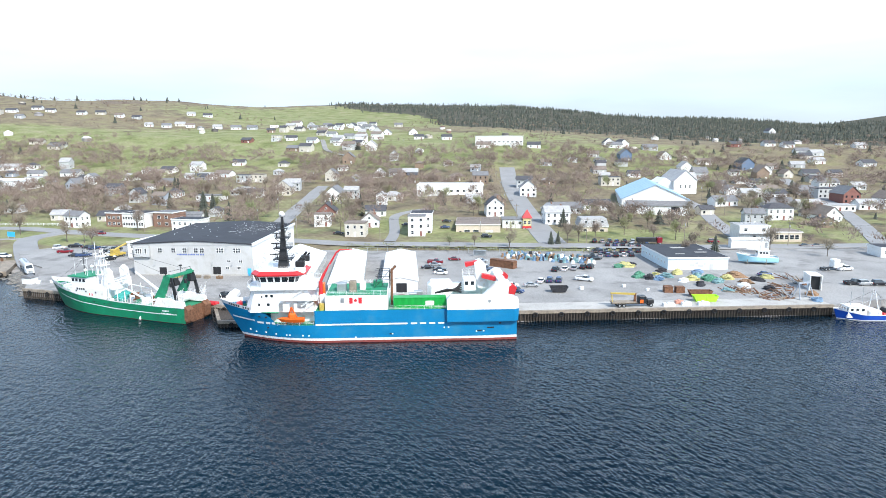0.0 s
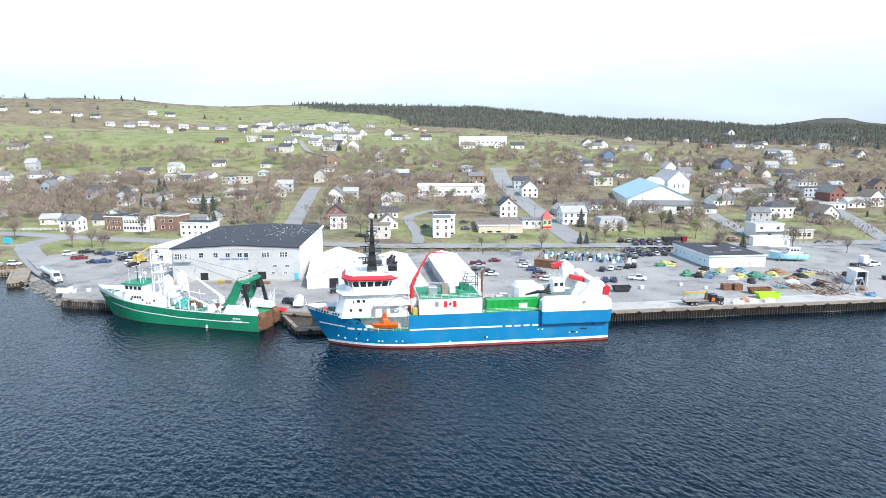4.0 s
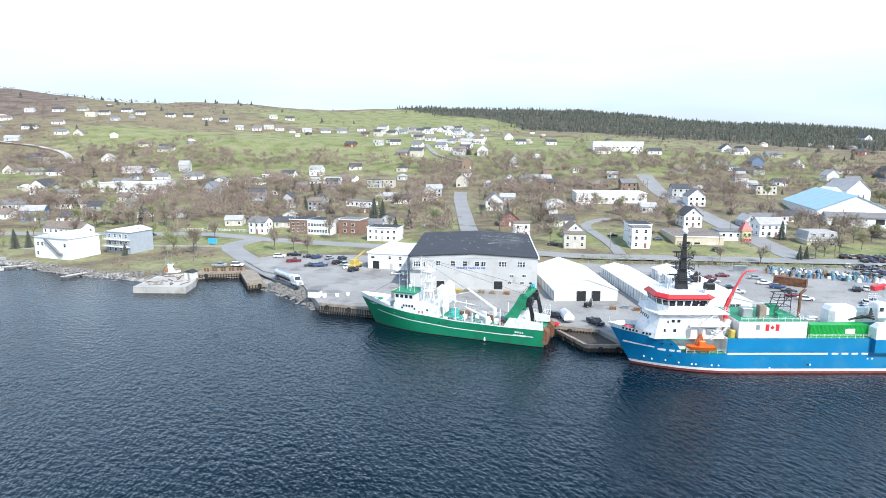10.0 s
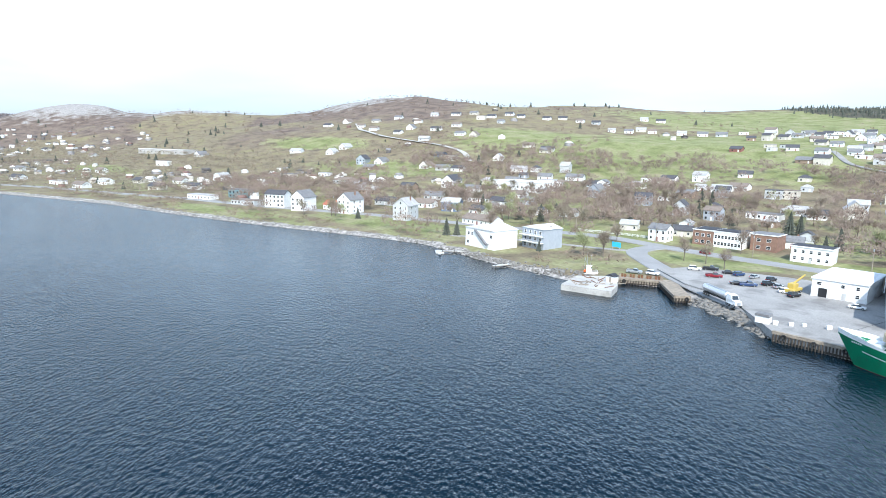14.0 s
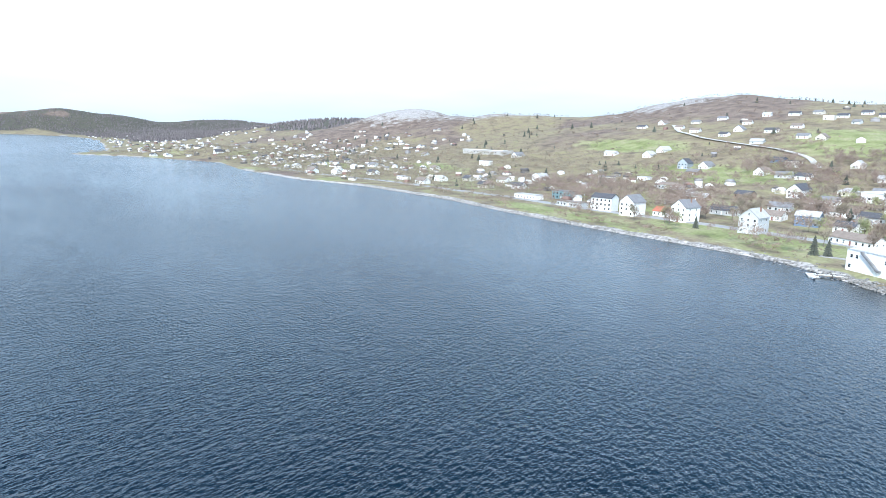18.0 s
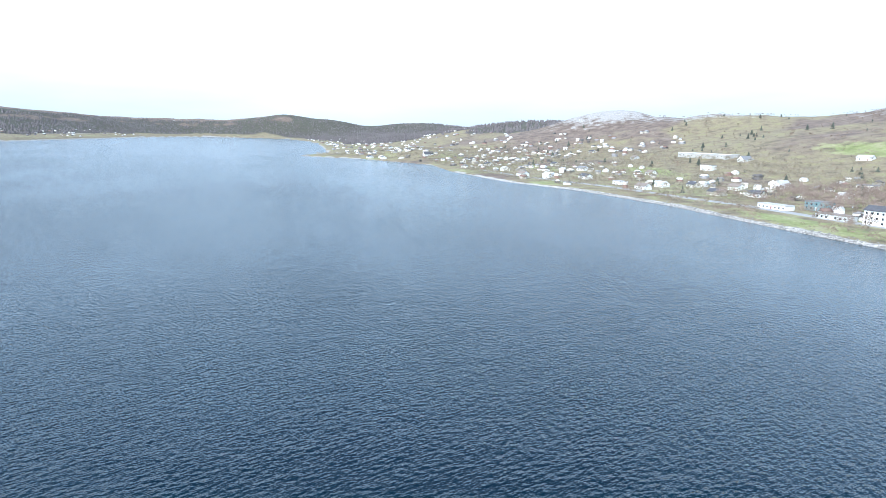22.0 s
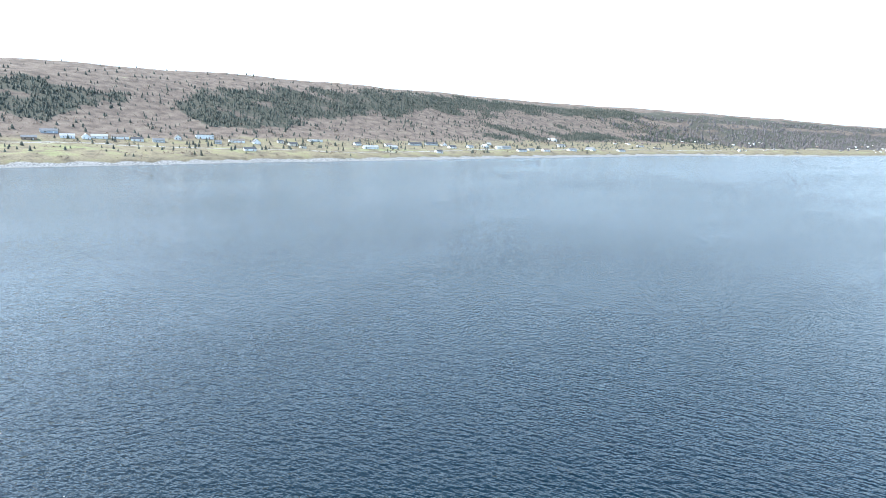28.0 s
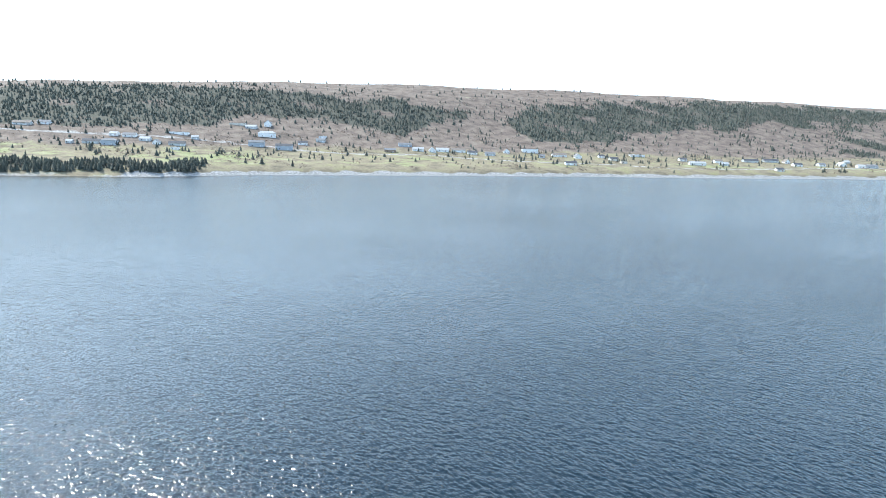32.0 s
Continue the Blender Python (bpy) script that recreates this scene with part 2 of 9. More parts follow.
def land_material():
    """Hillside: dry brown scrub, grass and bare rock by the cover that the land carries."""
    m = bpy.data.materials.new("hillside")
    m.use_nodes = True
    n, l = m.node_tree.nodes, m.node_tree.links
    b = n["Principled BSDF"]
    b.inputs["Roughness"].default_value = 0.95
    b.inputs["Specular IOR Level"].default_value = 0.1
    geo = n.new("ShaderNodeNewGeometry")
    cover = n.new("ShaderNodeVertexColor")
    cover.layer_name = "cover"
    sep = n.new("ShaderNodeSeparateColor")
    l.new(cover.outputs["Color"], sep.inputs["Color"])

    def patches(scale, detail=5):
        tx = n.new("ShaderNodeTexNoise")
        tx.inputs["Scale"].default_value, tx.inputs["Detail"].default_value = scale, detail
        l.new(geo.outputs["Position"], tx.inputs["Vector"])
        return tx.outputs["Fac"]

    def ramp(fac, *stops):
        r = n.new("ShaderNodeValToRGB")
        while len(r.color_ramp.elements) < len(stops):
            r.color_ramp.elements.new(0.5)
        for e, (p, c) in zip(r.color_ramp.elements, stops):
            e.position, e.color = p, (*c, 1)
        l.new(fac, r.inputs["Fac"])
        return r.outputs["Color"]

    def mix(fac, a, c):
        mx = n.new("ShaderNodeMix")
        mx.data_type = "RGBA"
        l.new(fac, mx.inputs["Factor"])
        l.new(a, mx.inputs["A"])
        l.new(c, mx.inputs["B"])
        return mx.outputs["Result"]

    def edge(mask, noise_fac):
        """The cover's border, broken up by patches."""
        md = n.new("ShaderNodeMath")
        md.operation = "ADD"
        l.new(mask, md.inputs[0])
        l.new(noise_fac, md.inputs[1])
        r = n.new("ShaderNodeMapRange")
        for key, v in (("From Min", 0.88), ("From Max", 1.1)):
            r.inputs[key].default_value = v
        l.new(md.outputs[0], r.inputs["Value"])
        return r.outputs["Result"]

    wide, mid, fine = patches(0.012), patches(0.06), patches(0.5)
    scrub = ramp(mid, (0.3, (0.12, 0.1, 0.07)), (0.5, (0.2, 0.166, 0.112)), (0.7, (0.212, 0.194, 0.105)))
    heath = ramp(mid, (0.3, (0.1, 0.078, 0.065)), (0.55, (0.165, 0.128, 0.105)), (0.75, (0.21, 0.172, 0.135)))
    grass = ramp(mid, (0.28, (0.135, 0.15, 0.06)), (0.5, (0.204, 0.218, 0.1)), (0.72, (0.265, 0.243, 0.15)))
    rock = ramp(fine, (0.3, (0.2, 0.19, 0.18)), (0.7, (0.36, 0.34, 0.32)))
    col = mix(edge(sep.outputs["Green"], wide), scrub, heath)
    col = mix(edge(sep.outputs["Red"], mid), col, grass)
    col = mix(edge(sep.outputs["Blue"], mid), col, rock)
    # forest floor brown, lightened a little to match the hazed far woods
    floor = ramp(mid, (0.3, (0.06, 0.062, 0.047)), (0.7, (0.1, 0.093, 0.075)))
    col = mix(edge(cover.outputs["Alpha"], mid), col, floor)
    tone = n.new("ShaderNodeHueSaturation")
    shade = n.new("ShaderNodeMapRange")
    for key, v in (("From Min", 0.25), ("From Max", 0.75), ("To Min", 0.75), ("To Max", 1.25)):
        shade.inputs[key].default_value = v
    l.new(fine, shade.inputs["Value"])
    l.new(shade.outputs["Result"], tone.inputs["Value"])
    l.new(col, tone.inputs["Color"])
    l.new(tone.outputs["Color"], b.inputs["Base Color"])
    bp = n.new("ShaderNodeBump")
    bp.inputs["Strength"].default_value, bp.inputs["Distance"].default_value = 0.5, 0.5
    l.new(fine, bp.inputs["Height"])
    l.new(bp.outputs["Normal"], b.inputs["Normal"])
    return m


WATER, LAND = water_material(), land_material()

# ---- the lie of the land ----
NORTH_COAST = [(3000, 340), (700, 240), (300, 208), (180, 204), (128, 200), (122, 186), (87, 172.5), (-62, 150.2), (-66, 158.5), (-142, 174), (-147, 182),
               (-168, 201), (-182, 217), (-199, 211), (-210, 203), (-235, 209), (-252, 212), (-277, 222), (-302, 229), (-322, 228), (-350, 225),
               (-391, 218), (-430, 213), (-487, 209), (-580, 206), (-704, 182), (-798, 141), (-972, 110), (-1150, 106), (-1237, 55), (-1330, 5), (-1400, -75), (-1452, -128)]
WEST_COAST = [(-1480, -100), (-1620, -60), (-2300, -90), (-3160, -165), (-3900, -330), (-4230, -520), (-4150, -850), (-3500, -1010), (-2239, -1010),
              (-1657, -1078), (-1400, -1052), (-1120, -1008), (-839, -968), (-600, -922), (-417, -902), (-252, -862), (-120, -836), (-9, -803), (77, -757), (600, -670), (3000, -450)]
COAST = np.array(NORTH_COAST + WEST_COAST, float)


def smooth(e0, e1, v):
    t = np.clip((v - e0) / (e1 - e0), 0, 1)
    return t * t * (3 - 2 * t)


def inland(x, y):
    """Metres from the shore, positive on land, and whether it is the southern side."""
    x, y = np.asarray(x, float), np.asarray(y, float)
    best, inside = np.full(x.shape, 1e18), np.zeros(x.shape, bool)
    for (ax, ay), (bx, by) in zip(COAST, np.roll(COAST, -1, 0)):
        if ax < 2900 or bx < 2900:
            dx, dy = bx - ax, by - ay
            t = np.clip(((x - ax) * dx + (y - ay) * dy) / (dx * dx + dy * dy), 0, 1)
            best = np.minimum(best, (x - ax - t * dx) ** 2 + (y - ay - t * dy) ** 2)
        with np.errstate(divide="ignore", invalid="ignore"):
            cross = ((ay > y) != (by > y)) & (x < (bx - ax) * (y - ay) / (by - ay) + ax)
        inside ^= cross
    return np.where(inside, -1, 1) * np.sqrt(best), y < -300


def wobble(x, y, size):
    """A cheap smooth unevenness between -1 and 1."""
    a, b = x / size, y / size
    return (np.sin(a * 1.7 + 1.3 * np.sin(b * 1.1 + 0.4)) + np.sin(b * 2.1 + 1.1 * np.sin(a * 0.9 + 2.0)) + np.sin((a + b) * 1.3 + 0.7)) / 3


def bump(x, y, cx, cy, r, h, ry=None):
    return h * np.exp(-(((x - cx) / r) ** 2) - ((y - cy) / (ry or r)) ** 2)


YARD_EDGE = ((-203, -197, -183, -150, -128, -100, -62, 0, 60, 100, 168, 176), (200, 232, 251, 254, 252, 250, 249, 252, 255, 265, 271, 200))


def ground(x, y):
    x, y = np.asarray(x, float), np.asarray(y, float)
    d, south = inland(x, y)
    north_z = np.interp(d, (-60, -8, 0, 5, 25, 80, 120, 200, 280, 350, 430, 520, 600, 700, 850, 1000, 1200, 2000, 4000),
                        (-14, -4, 0.2, 1.7, 2.0, 3.0, 4.8, 9.5, 16, 28, 44, 53, 60, 69, 89, 111, 121, 112, 96))
    ridge = np.interp(x, (-4500, -2500, -1500, -700, -200, 0, 140, 300, 600, 1500), (0.6, 0.6, 0.62, 0.88, 0.985, 0.96, 0.84, 0.74, 0.64, 0.56))
    north_z = np.where(d > 60, north_z * (1 + (ridge - 1) * smooth(60, 700, d)), north_z)
    north_z = north_z + (bump(x, y, -700, 800, 330, 22) + bump(x, y, -930, 920, 300, 40, 220) + bump(x, y, -1010, 920, 120, 15) + bump(x, y, -1610, 605, 150, 52) + bump(x, y, -1330, 720, 170, 44) + bump(x, y, -2300, 560, 420, 38, 240) + bump(x, y, -1950, 900, 500, 30) + bump(x, y, 1250, 2240, 190, 45) + bump(x, y, 1530, 2080, 330, 22) + bump(x, y, -560, 1090, 240, 12)) * smooth(100, 300, d)
    south_z = np.interp(d, (-60, -8, 0, 5, 12, 40, 90, 140, 200, 300, 400, 500, 620, 900, 2500), (-14, -4, 0.2, 2.0, 6, 11, 16, 22, 33, 58, 88, 118, 143, 155, 138))
    rise = np.interp(x, (-4500, -3400, -2900, -1800, -1200, -720, -450, -200, 40, 250, 380, 520, 1200), (0.75, 0.97, 1.0, 1.05, 1.11, 1.12, 1.1, 1.09, 1.05, 0.97, 0.92, 0.86, 0.85))
    south_z = np.where(d > 60, south_z * (1 + (rise - 1) * smooth(60, 500, d)), south_z)
    w = smooth(-150, -650, y)
    z = w * south_z + (1 - w) * north_z
    z = z + (bump(x, y, -4750, -330, 300, 98, 280) + bump(x, y, -4750, -30, 300, 46, 170) + bump(x, y, -4800, 560, 400, 50, 400) + bump(x, y, -1330, 90, 130, 16, 110)) * smooth(10, 120, d)
    rough = smooth(90, 500, d) * 3.0 + smooth(500, 1200, d) * 4.0
    z = z + (np.minimum(z, 2.2) - z) * smooth(2, -2, y - np.interp(x, *YARD_EDGE)) * smooth(2, 6, d) * (y > 100) * (np.abs(x + 13) < 188)
    crag = (bump(x, y, -1000, 910, 190, 1.0) + bump(x, y, -1610, 605, 200, 1.0) + bump(x, y, -1330, 730, 180, 1.0)) * smooth(100, 300, d)
    return z + rough * wobble(x, y, 90.0) + 0.25 * rough * wobble(x, y, 27.0) + 5.0 * crag * np.abs(wobble(x, y, 48.0))


FIELDS = [(-260, 1000, 260, 170), (-324, 633, 130, 140), (-260, 624, 75, 95), (-197, 612, 45, 90), (-73, 593, 62, 88), (10, 584, 62, 80), (119, 603, 80, 50), (-497, 638, 80, 70), (-214, 953, 130, 90), (-266, 710, 120, 90), (-185, 264, 34, 12), (-228, 276, 22, 10), (-240, 305, 40, 22), (-60, 300, 14, 24), (-135, 286, 40, 8), (60, 285, 30, 14), (-350, 262, 60, 20), (-470, 232, 70, 14),
          (-557, 467, 90, 36), (-464, 669, 120, 40), (-162, 712, 260, 90), (-859, 329, 70, 22), (-746, 548, 90, 30), (149, 517, 60, 30), (-1000, 240, 60, 20)]


def cover(x, y):
    """Grass, heath and rock on the land, each 0 to 1."""
    d, south = inland(x, y)
    green = np.zeros(x.shape)
    for fx, fy, rx, ry in FIELDS:
        green = np.maximum(green, 1.25 - 0.75 * np.hypot((x - fx) / rx, (y - fy) / ry))
    green = np.maximum(green, np.where(x < -470, 0.38, 0.47) * (1 - smooth(90, 420, d)) + 0.14 * wobble(x, y, 45) + 0.14 * wobble(x, y, 18))
    strip = np.interp(x, (-1200, -420, -120, 60, 400), (90, 130, 180, 250, 260))
    green = np.where(south, 0.36 * smooth(18, 45, d) * (1 - smooth(0.6, 1.0, d / strip)) + 0.22 * wobble(x, y, 60) + 0.16 * wobble(x, y, 19), green)
    heath = np.where(south, smooth(110, 230, d), np.maximum(smooth(650, 1000, d) * np.where(x > -450, 0.25, 0.6), 0.5 * smooth(-470, -640, x) * (0.6 + 0.6 * wobble(x, y, 80)) + 0.8 * bump(x, y, -930, 860, 170, 1.0) + 0.8 * bump(x, y, -1560, 560, 220, 1.0)))
    rock = np.clip(bump(x, y, -1000, 910, 140, 1.0) + bump(x, y, -1610, 605, 170, 1.0) + 0.8 * bump(x, y, -1340, 730, 130, 1.0), 0, 1) * 0.72
    rock = np.maximum(rock, 1.0 - np.where(south, smooth(6, 11, d), np.where(x < -200, smooth(2.5, 6.5, d), smooth(2.5, 6.5, d))))
    lane = np.interp(x, (-1500, -1200, -1000, -820, -700, -588, -470, -338, -210, -96, 60, 200, 420), (-1120, -1085, -1068, -1020, -985, -962, -985, -977, -990, -967, -985, -965, -960))
    rock = np.maximum(rock, south * (x < 420) * 0.62 * smooth(10, 3, np.abs(y - lane)))
    return np.clip(green, 0, 1), np.clip(heath, 0, 1), np.clip(rock, 0, 1)


def forest(x, y):
    """Where spruce grows close, 0 to 1."""
    d, south = inland(x, y)
    line = np.interp(x, (-380, -220, -130, -40, 300, 1500), (1010, 905, 840, 650, 560, 200))
    east = smooth(line - 40, line + 40, d + 50 * wobble(x, y, 60) + 20 * wobble(x, y, 21)) * smooth(-390, -330, x)
    w = 45 * wobble(x, y, 70) + 20 * wobble(x, y, 23)
    v = 22 * wobble(x, y, 41) + 14 * wobble(x, y, 17) + 10 * wobble(x, y, 9)
    low = np.interp(x, (-1050, -890, -680, -540, -488, -420, -385, -330, -300, -244, -197, -134, -50, 50, 100, 350), (430, 344, 327, 236, 215, 262, 340, 380, 350, 330, 239, 267, 330, 350, 288, 270))
    high = np.interp(x, (-1050, -620, -440, -390, -330, -290, -188, 25, 230, 450), (560, 480, 440, 335, 375, 400, 462, 490, 545, 520))
    near = smooth(low - 15, low + 15, d + v) * smooth(high + 25, high - 25, d + 1.6 * v) * (0.8 + 0.5 * wobble(x, y, 31))
    rest = smooth(150, 220, d) * smooth(520, 380, d + w) * smooth(-860, -1100, x + 2 * w) * smooth(-0.15, 0.4, wobble(x, y, 110) + 0.5 * wobble(x, y, 37))
    west = np.where(south, smooth(-1500, -2500, x + 300 * wobble(x, y, 160) + 90 * wobble(x, y, 43)) * smooth(430, 330, d + w), np.maximum(smooth(-2150, -2700, x + 90 * wobble(x, y, 43)), 0.8 * smooth(380, 480, d + w) * smooth(-1650, -1900, x))) * smooth(60, 160, d + w)
    return np.clip(np.maximum(np.where(south, np.maximum(near, rest), east), west), 0, 1)


# ---- end of the land ----

# ---- building tools ----
class Geo:
    """Vertices and faces of one mesh, put together from simple solids."""

    def __init__(self):
        self.v, self.f = [], []

    def add(self, verts, faces):
        k = len(self.v)
        self.v += [tuple(p) for p in verts]
        self.f += [tuple(i + k for i in f) for f in faces]
        return self

    def box(self, x0, x1, y0, y1, z0, z1, taper=0.0):
        t = taper
        return self.add([(x0, y0, z0), (x1, y0, z0), (x1, y1, z0), (x0, y1, z0), (x0 + t, y0 + t, z1), (x1 - t, y0 + t, z1), (x1 - t, y1 - t, z1), (x0 + t, y1 - t, z1)],
                        [(3, 2, 1, 0), (4, 5, 6, 7), (0, 1, 5, 4), (1, 2, 6, 5), (2, 3, 7, 6), (3, 0, 4, 7)])

    def soft(self, x0, x1, y0, y1, z0, z1, r):
        """A box with its upright and upper edges cut off."""
        ring = lambda e, z: [(x0 + e, y0 + r, z), (x0 + r, y0 + e, z), (x1 - r, y0 + e, z), (x1 - e, y0 + r, z), (x1 - e, y1 - r, z), (x1 - r, y1 - e, z), (x0 + r, y1 - e, z), (x0 + e, y1 - r, z)]
        return self.loft([ring(0, z0), ring(0, z1 - r), ring(r * 0.8, z1)])

    def loft(self, rings, closed=True, caps=True):
        n, k = len(rings[0]), len(self.v)
        faces = []
        for i in range(len(rings) - 1):
            for j in range(n if closed else n - 1):
                a, b = i * n + j, i * n + (j + 1) % n
                faces.append((a, b, b + n, a + n))
        if caps:
            faces += [tuple(range(n - 1, -1, -1)), tuple(range((len(rings) - 1) * n, len(rings) * n))]
        return self.add([p for r in rings for p in r], faces)

    def prism(self, outline, y0, y1):
        """An outline of (x, z), counter-clockwise seen from -y, pushed from y0 to y1."""
        return self.loft([[(x, y0, z) for x, z in outline], [(x, y1, z) for x, z in outline]])

    def rod(self, p, q, r0, r1=None, n=6):
        p, q = Vector(p), Vector(q)
        w = (q - p).normalized()
        u = w.orthogonal().normalized()
        s = w.cross(u)
        ring = lambda c, r: [c + (u * math.cos(a) + s * math.sin(a)) * r for a in (2 * math.pi * k / n for k in range(n))]
        return self.loft([ring(p, r0), ring(q, r0 if r1 is None else r1)])

    def path(self, pts, r, n=5):
        for a, b in zip(pts, pts[1:]):
            self.rod(a, b, r, r, n)
        return self

    def ball(self, c, r, rz=None, rings=5, n=8):
        rz = rz or r
        return self.loft([[(c[0] + r * math.sin(t) * math.cos(a), c[1] + r * math.sin(t) * math.sin(a), c[2] - rz * math.cos(t)) for a in (2 * math.pi * k / n for k in range(n))]
                          for t in (0.15 + (math.pi - 0.3) * i / rings for i in range(rings + 1))])

    def torus(self, c, r, t, axis="y", n=10, m=6):
        rings = []
        for i in range(n):
            a = 2 * math.pi * i / n
            ring = []
            for j in range(m):
                b = 2 * math.pi * j / m
                u, w, h = (r + t * math.cos(b)) * math.cos(a), (r + t * math.cos(b)) * math.sin(a), t * math.sin(b)
                ring.append((c[0] + u, c[1] + h, c[2] + w) if axis == "y" else (c[0] + h, c[1] + u, c[2] + w) if axis == "x" else (c[0] + u, c[1] + w, c[2] + h))
            rings.append(ring)
        return self.loft(rings + rings[:1], caps=False)

    def mesh(self, name, *materials):
        m = bpy.data.meshes.new(name)
        m.from_pydata(self.v, [], self.f)
        for x in materials:
            m.materials.append(x)
        m.update()
        return m


def outward(mesh):
    bm = bmesh.new()
    bm.from_mesh(mesh)
    bmesh.ops.recalc_face_normals(bm, faces=bm.faces)
    bm.to_mesh(mesh)
    bm.free()
    return mesh


def part(name, geo, material, parent, label=""):
    """One mesh of its own under a thing or under a part."""
    ob = new(name, outward(geo.mesh(name, material)) if isinstance(geo, Geo) else geo)
    ob.parent = parent
    return tagged(ob, label)


def thing(name, x, y, z, turn=0.0, label="", category="", group="", kind=""):
    ob = new(name)
    ob.matrix_basis = pose(x, y, z, 0, 0, turn)
    return tagged(ob, label, category, group, kind)


def bulk(name, verts, faces, material, label, category, group="", smoothed=False):
    """Many alike pieces that nobody could count, as one mesh. verts: n x 3; faces: m x 3 or m x 4."""
    me = bpy.data.meshes.new(name)
    k, m = faces.shape[1], len(faces)
    me.vertices.add(len(verts))
    me.vertices.foreach_set("co", np.asarray(verts, np.float32).ravel())
    me.loops.add(m * k)
    me.loops.foreach_set("vertex_index", faces.astype(np.int32).ravel())
    me.polygons.add(m)
    me.polygons.foreach_set("loop_start", np.arange(0, m * k, k, dtype=np.int32))
    me.update(calc_edges=True)
    me.materials.append(material)
    return tagged(new(name, me), label, category, group, "stuff")


def z_at(x, y):
    return float(ground(np.array([x]), np.array([y]))[0])

# ---- ground, water, roads ----
def spaced(*runs):
    out = []
    for a, b, step in runs:
        out += list(np.arange(a, b, step))
    return np.array(out + [runs[-1][1]], float)


gx = spaced((-5600, -2000, 90), (-2000, -900, 22), (-900, -440, 12), (-440, 260, 6), (260, 700, 14), (700, 3000, 80))
gy = spaced((-3200, -1700, 90), (-1700, -1150, 22), (-1150, -760, 10), (-760, -100, 44), (-100, 130, 12), (130, 330, 5), (330, 480, 7), (480, 900, 12), (900, 1500, 24), (1500, 3600, 100))
GX, GY = np.meshgrid(gx, gy)
GZ = ground(GX, GY)
nx, ny = len(gx), len(gy)
idx = np.arange(nx * ny).reshape(ny, nx)
quads = np.stack([idx[:-1, :-1], idx[:-1, 1:], idx[1:, 1:], idx[1:, :-1]], -1).reshape(-1, 4)
land = bulk("ground", np.stack([GX, GY, GZ], -1).reshape(-1, 3), quads, LAND, "brown and green spring hillside above the harbour", "ground")
tagged(land, kind="structure")
layer = land.data.color_attributes.new("cover", "FLOAT_COLOR", "POINT")
green, heath, rock = cover(GX, GY)
layer.data.foreach_set("color", np.stack([green, heath, rock, 1.0 * forest(GX, GY)], -1).astype(np.float32).ravel())
land.data.polygons.foreach_set("use_smooth", np.ones(len(quads), bool))

sea = Geo()
sea.add([(-6000, -3500, 0), (3500, -3500, 0), (3500, 3800, 0), (-6000, 3800, 0)], [(0, 1, 2, 3)])
tagged(new("water", sea.mesh("water", WATER)), "dark blue rippled harbour water", "water", kind="structure")


def ribbon(name, pts, width, material, label, lift=0.18, step=5.0):
    """A road along pts, laid on the ground."""
    g, line = Geo(), []
    for (ax, ay), (bx, by) in zip(pts, pts[1:]):
        n = max(1, int(math.hypot(bx - ax, by - ay) / step))
        line += [(ax + (bx - ax) * k / n, ay + (by - ay) * k / n) for k in range(n)]
    line.append(pts[-1])
    p = np.array(line)
    for _ in range(6):
        p[1:-1] = (p[:-2] + 2 * p[1:-1] + p[2:]) / 4
    w = np.gradient(p, axis=0)
    w /= np.linalg.norm(w, axis=1)[:, None]
    side = np.stack([-w[:, 1], w[:, 0]], 1) * width / 2
    cols = [p + side * k for k in (1, 0.5, 0, -0.5, -1)]
    zz = np.max([ground(c[:, 0], c[:, 1]) for c in cols], 0) + lift
    for _ in range(5):
        zz[1:-1] = np.maximum(zz[1:-1], (zz[:-2] + 2 * zz[1:-1] + zz[2:]) / 4)
    m = len(p)
    rows = [[(*c[i], zz[i] - (0.35 if k in (0, 4) else 0)) for k, c in enumerate([cols[0] * 1.0, cols[0] * 0.98 + cols[4] * 0.02, cols[2], cols[4] * 0.98 + cols[0] * 0.02, cols[4]])] for i in range(m)]
    g.loft(rows, closed=False, caps=False)
    return tagged(new(name, g.mesh(name, material)), label, "road", kind="structure")


ribbon("road", [(700, 330), (330, 285), (160, 272), (60, 259), (0, 256), (-60, 254), (-90, 262), (-150, 274), (-200, 284), (-245, 296), (-320, 288), (-384, 281), (-470, 262), (-560, 254), (-620, 240), (-720, 222), (-830, 182), (-980, 152)], 9, ASPHALT, "grey asphalt main road along the harbour")
ribbon("road", [(-104, 268), (-113, 328), (-127, 431), (-129, 458)], 9, ASPHALT, "straight grey street climbing the hill", 0.22)
ribbon("road", [(22, 262), (17, 308), (11, 390), (8, 438), (6, 500)], 12, ASPHALT, "wide grey side street climbing from the main road", 0.22)
ribbon("road", [(-46, 260), (-46, 276), (-56, 328), (-40, 345)], 5, ASPHALT, "narrow grey lane between houses", 0.22)
ribbon("road", [(104, 268), (107, 322), (113, 364), (112, 420)], 8, ASPHALT, "grey side street beside a grass verge", 0.22)
ribbon("road", [(158, 274), (175, 320), (192, 378), (201, 422), (215, 500)], 8, ASPHALT, "grey side street climbing past houses", 0.22)
ribbon("road", [(-208, 283), (-216, 268), (-189, 235), (-166, 209), (-145, 192)], 9, ASPHALT, "grey access road curving down to the wharf", 0.24)
ribbon("road", [(-208, 268), (-228, 262), (-260, 262), (-300, 250)], 3.2, LOT, "pale gravel track over the grass", 0.2)
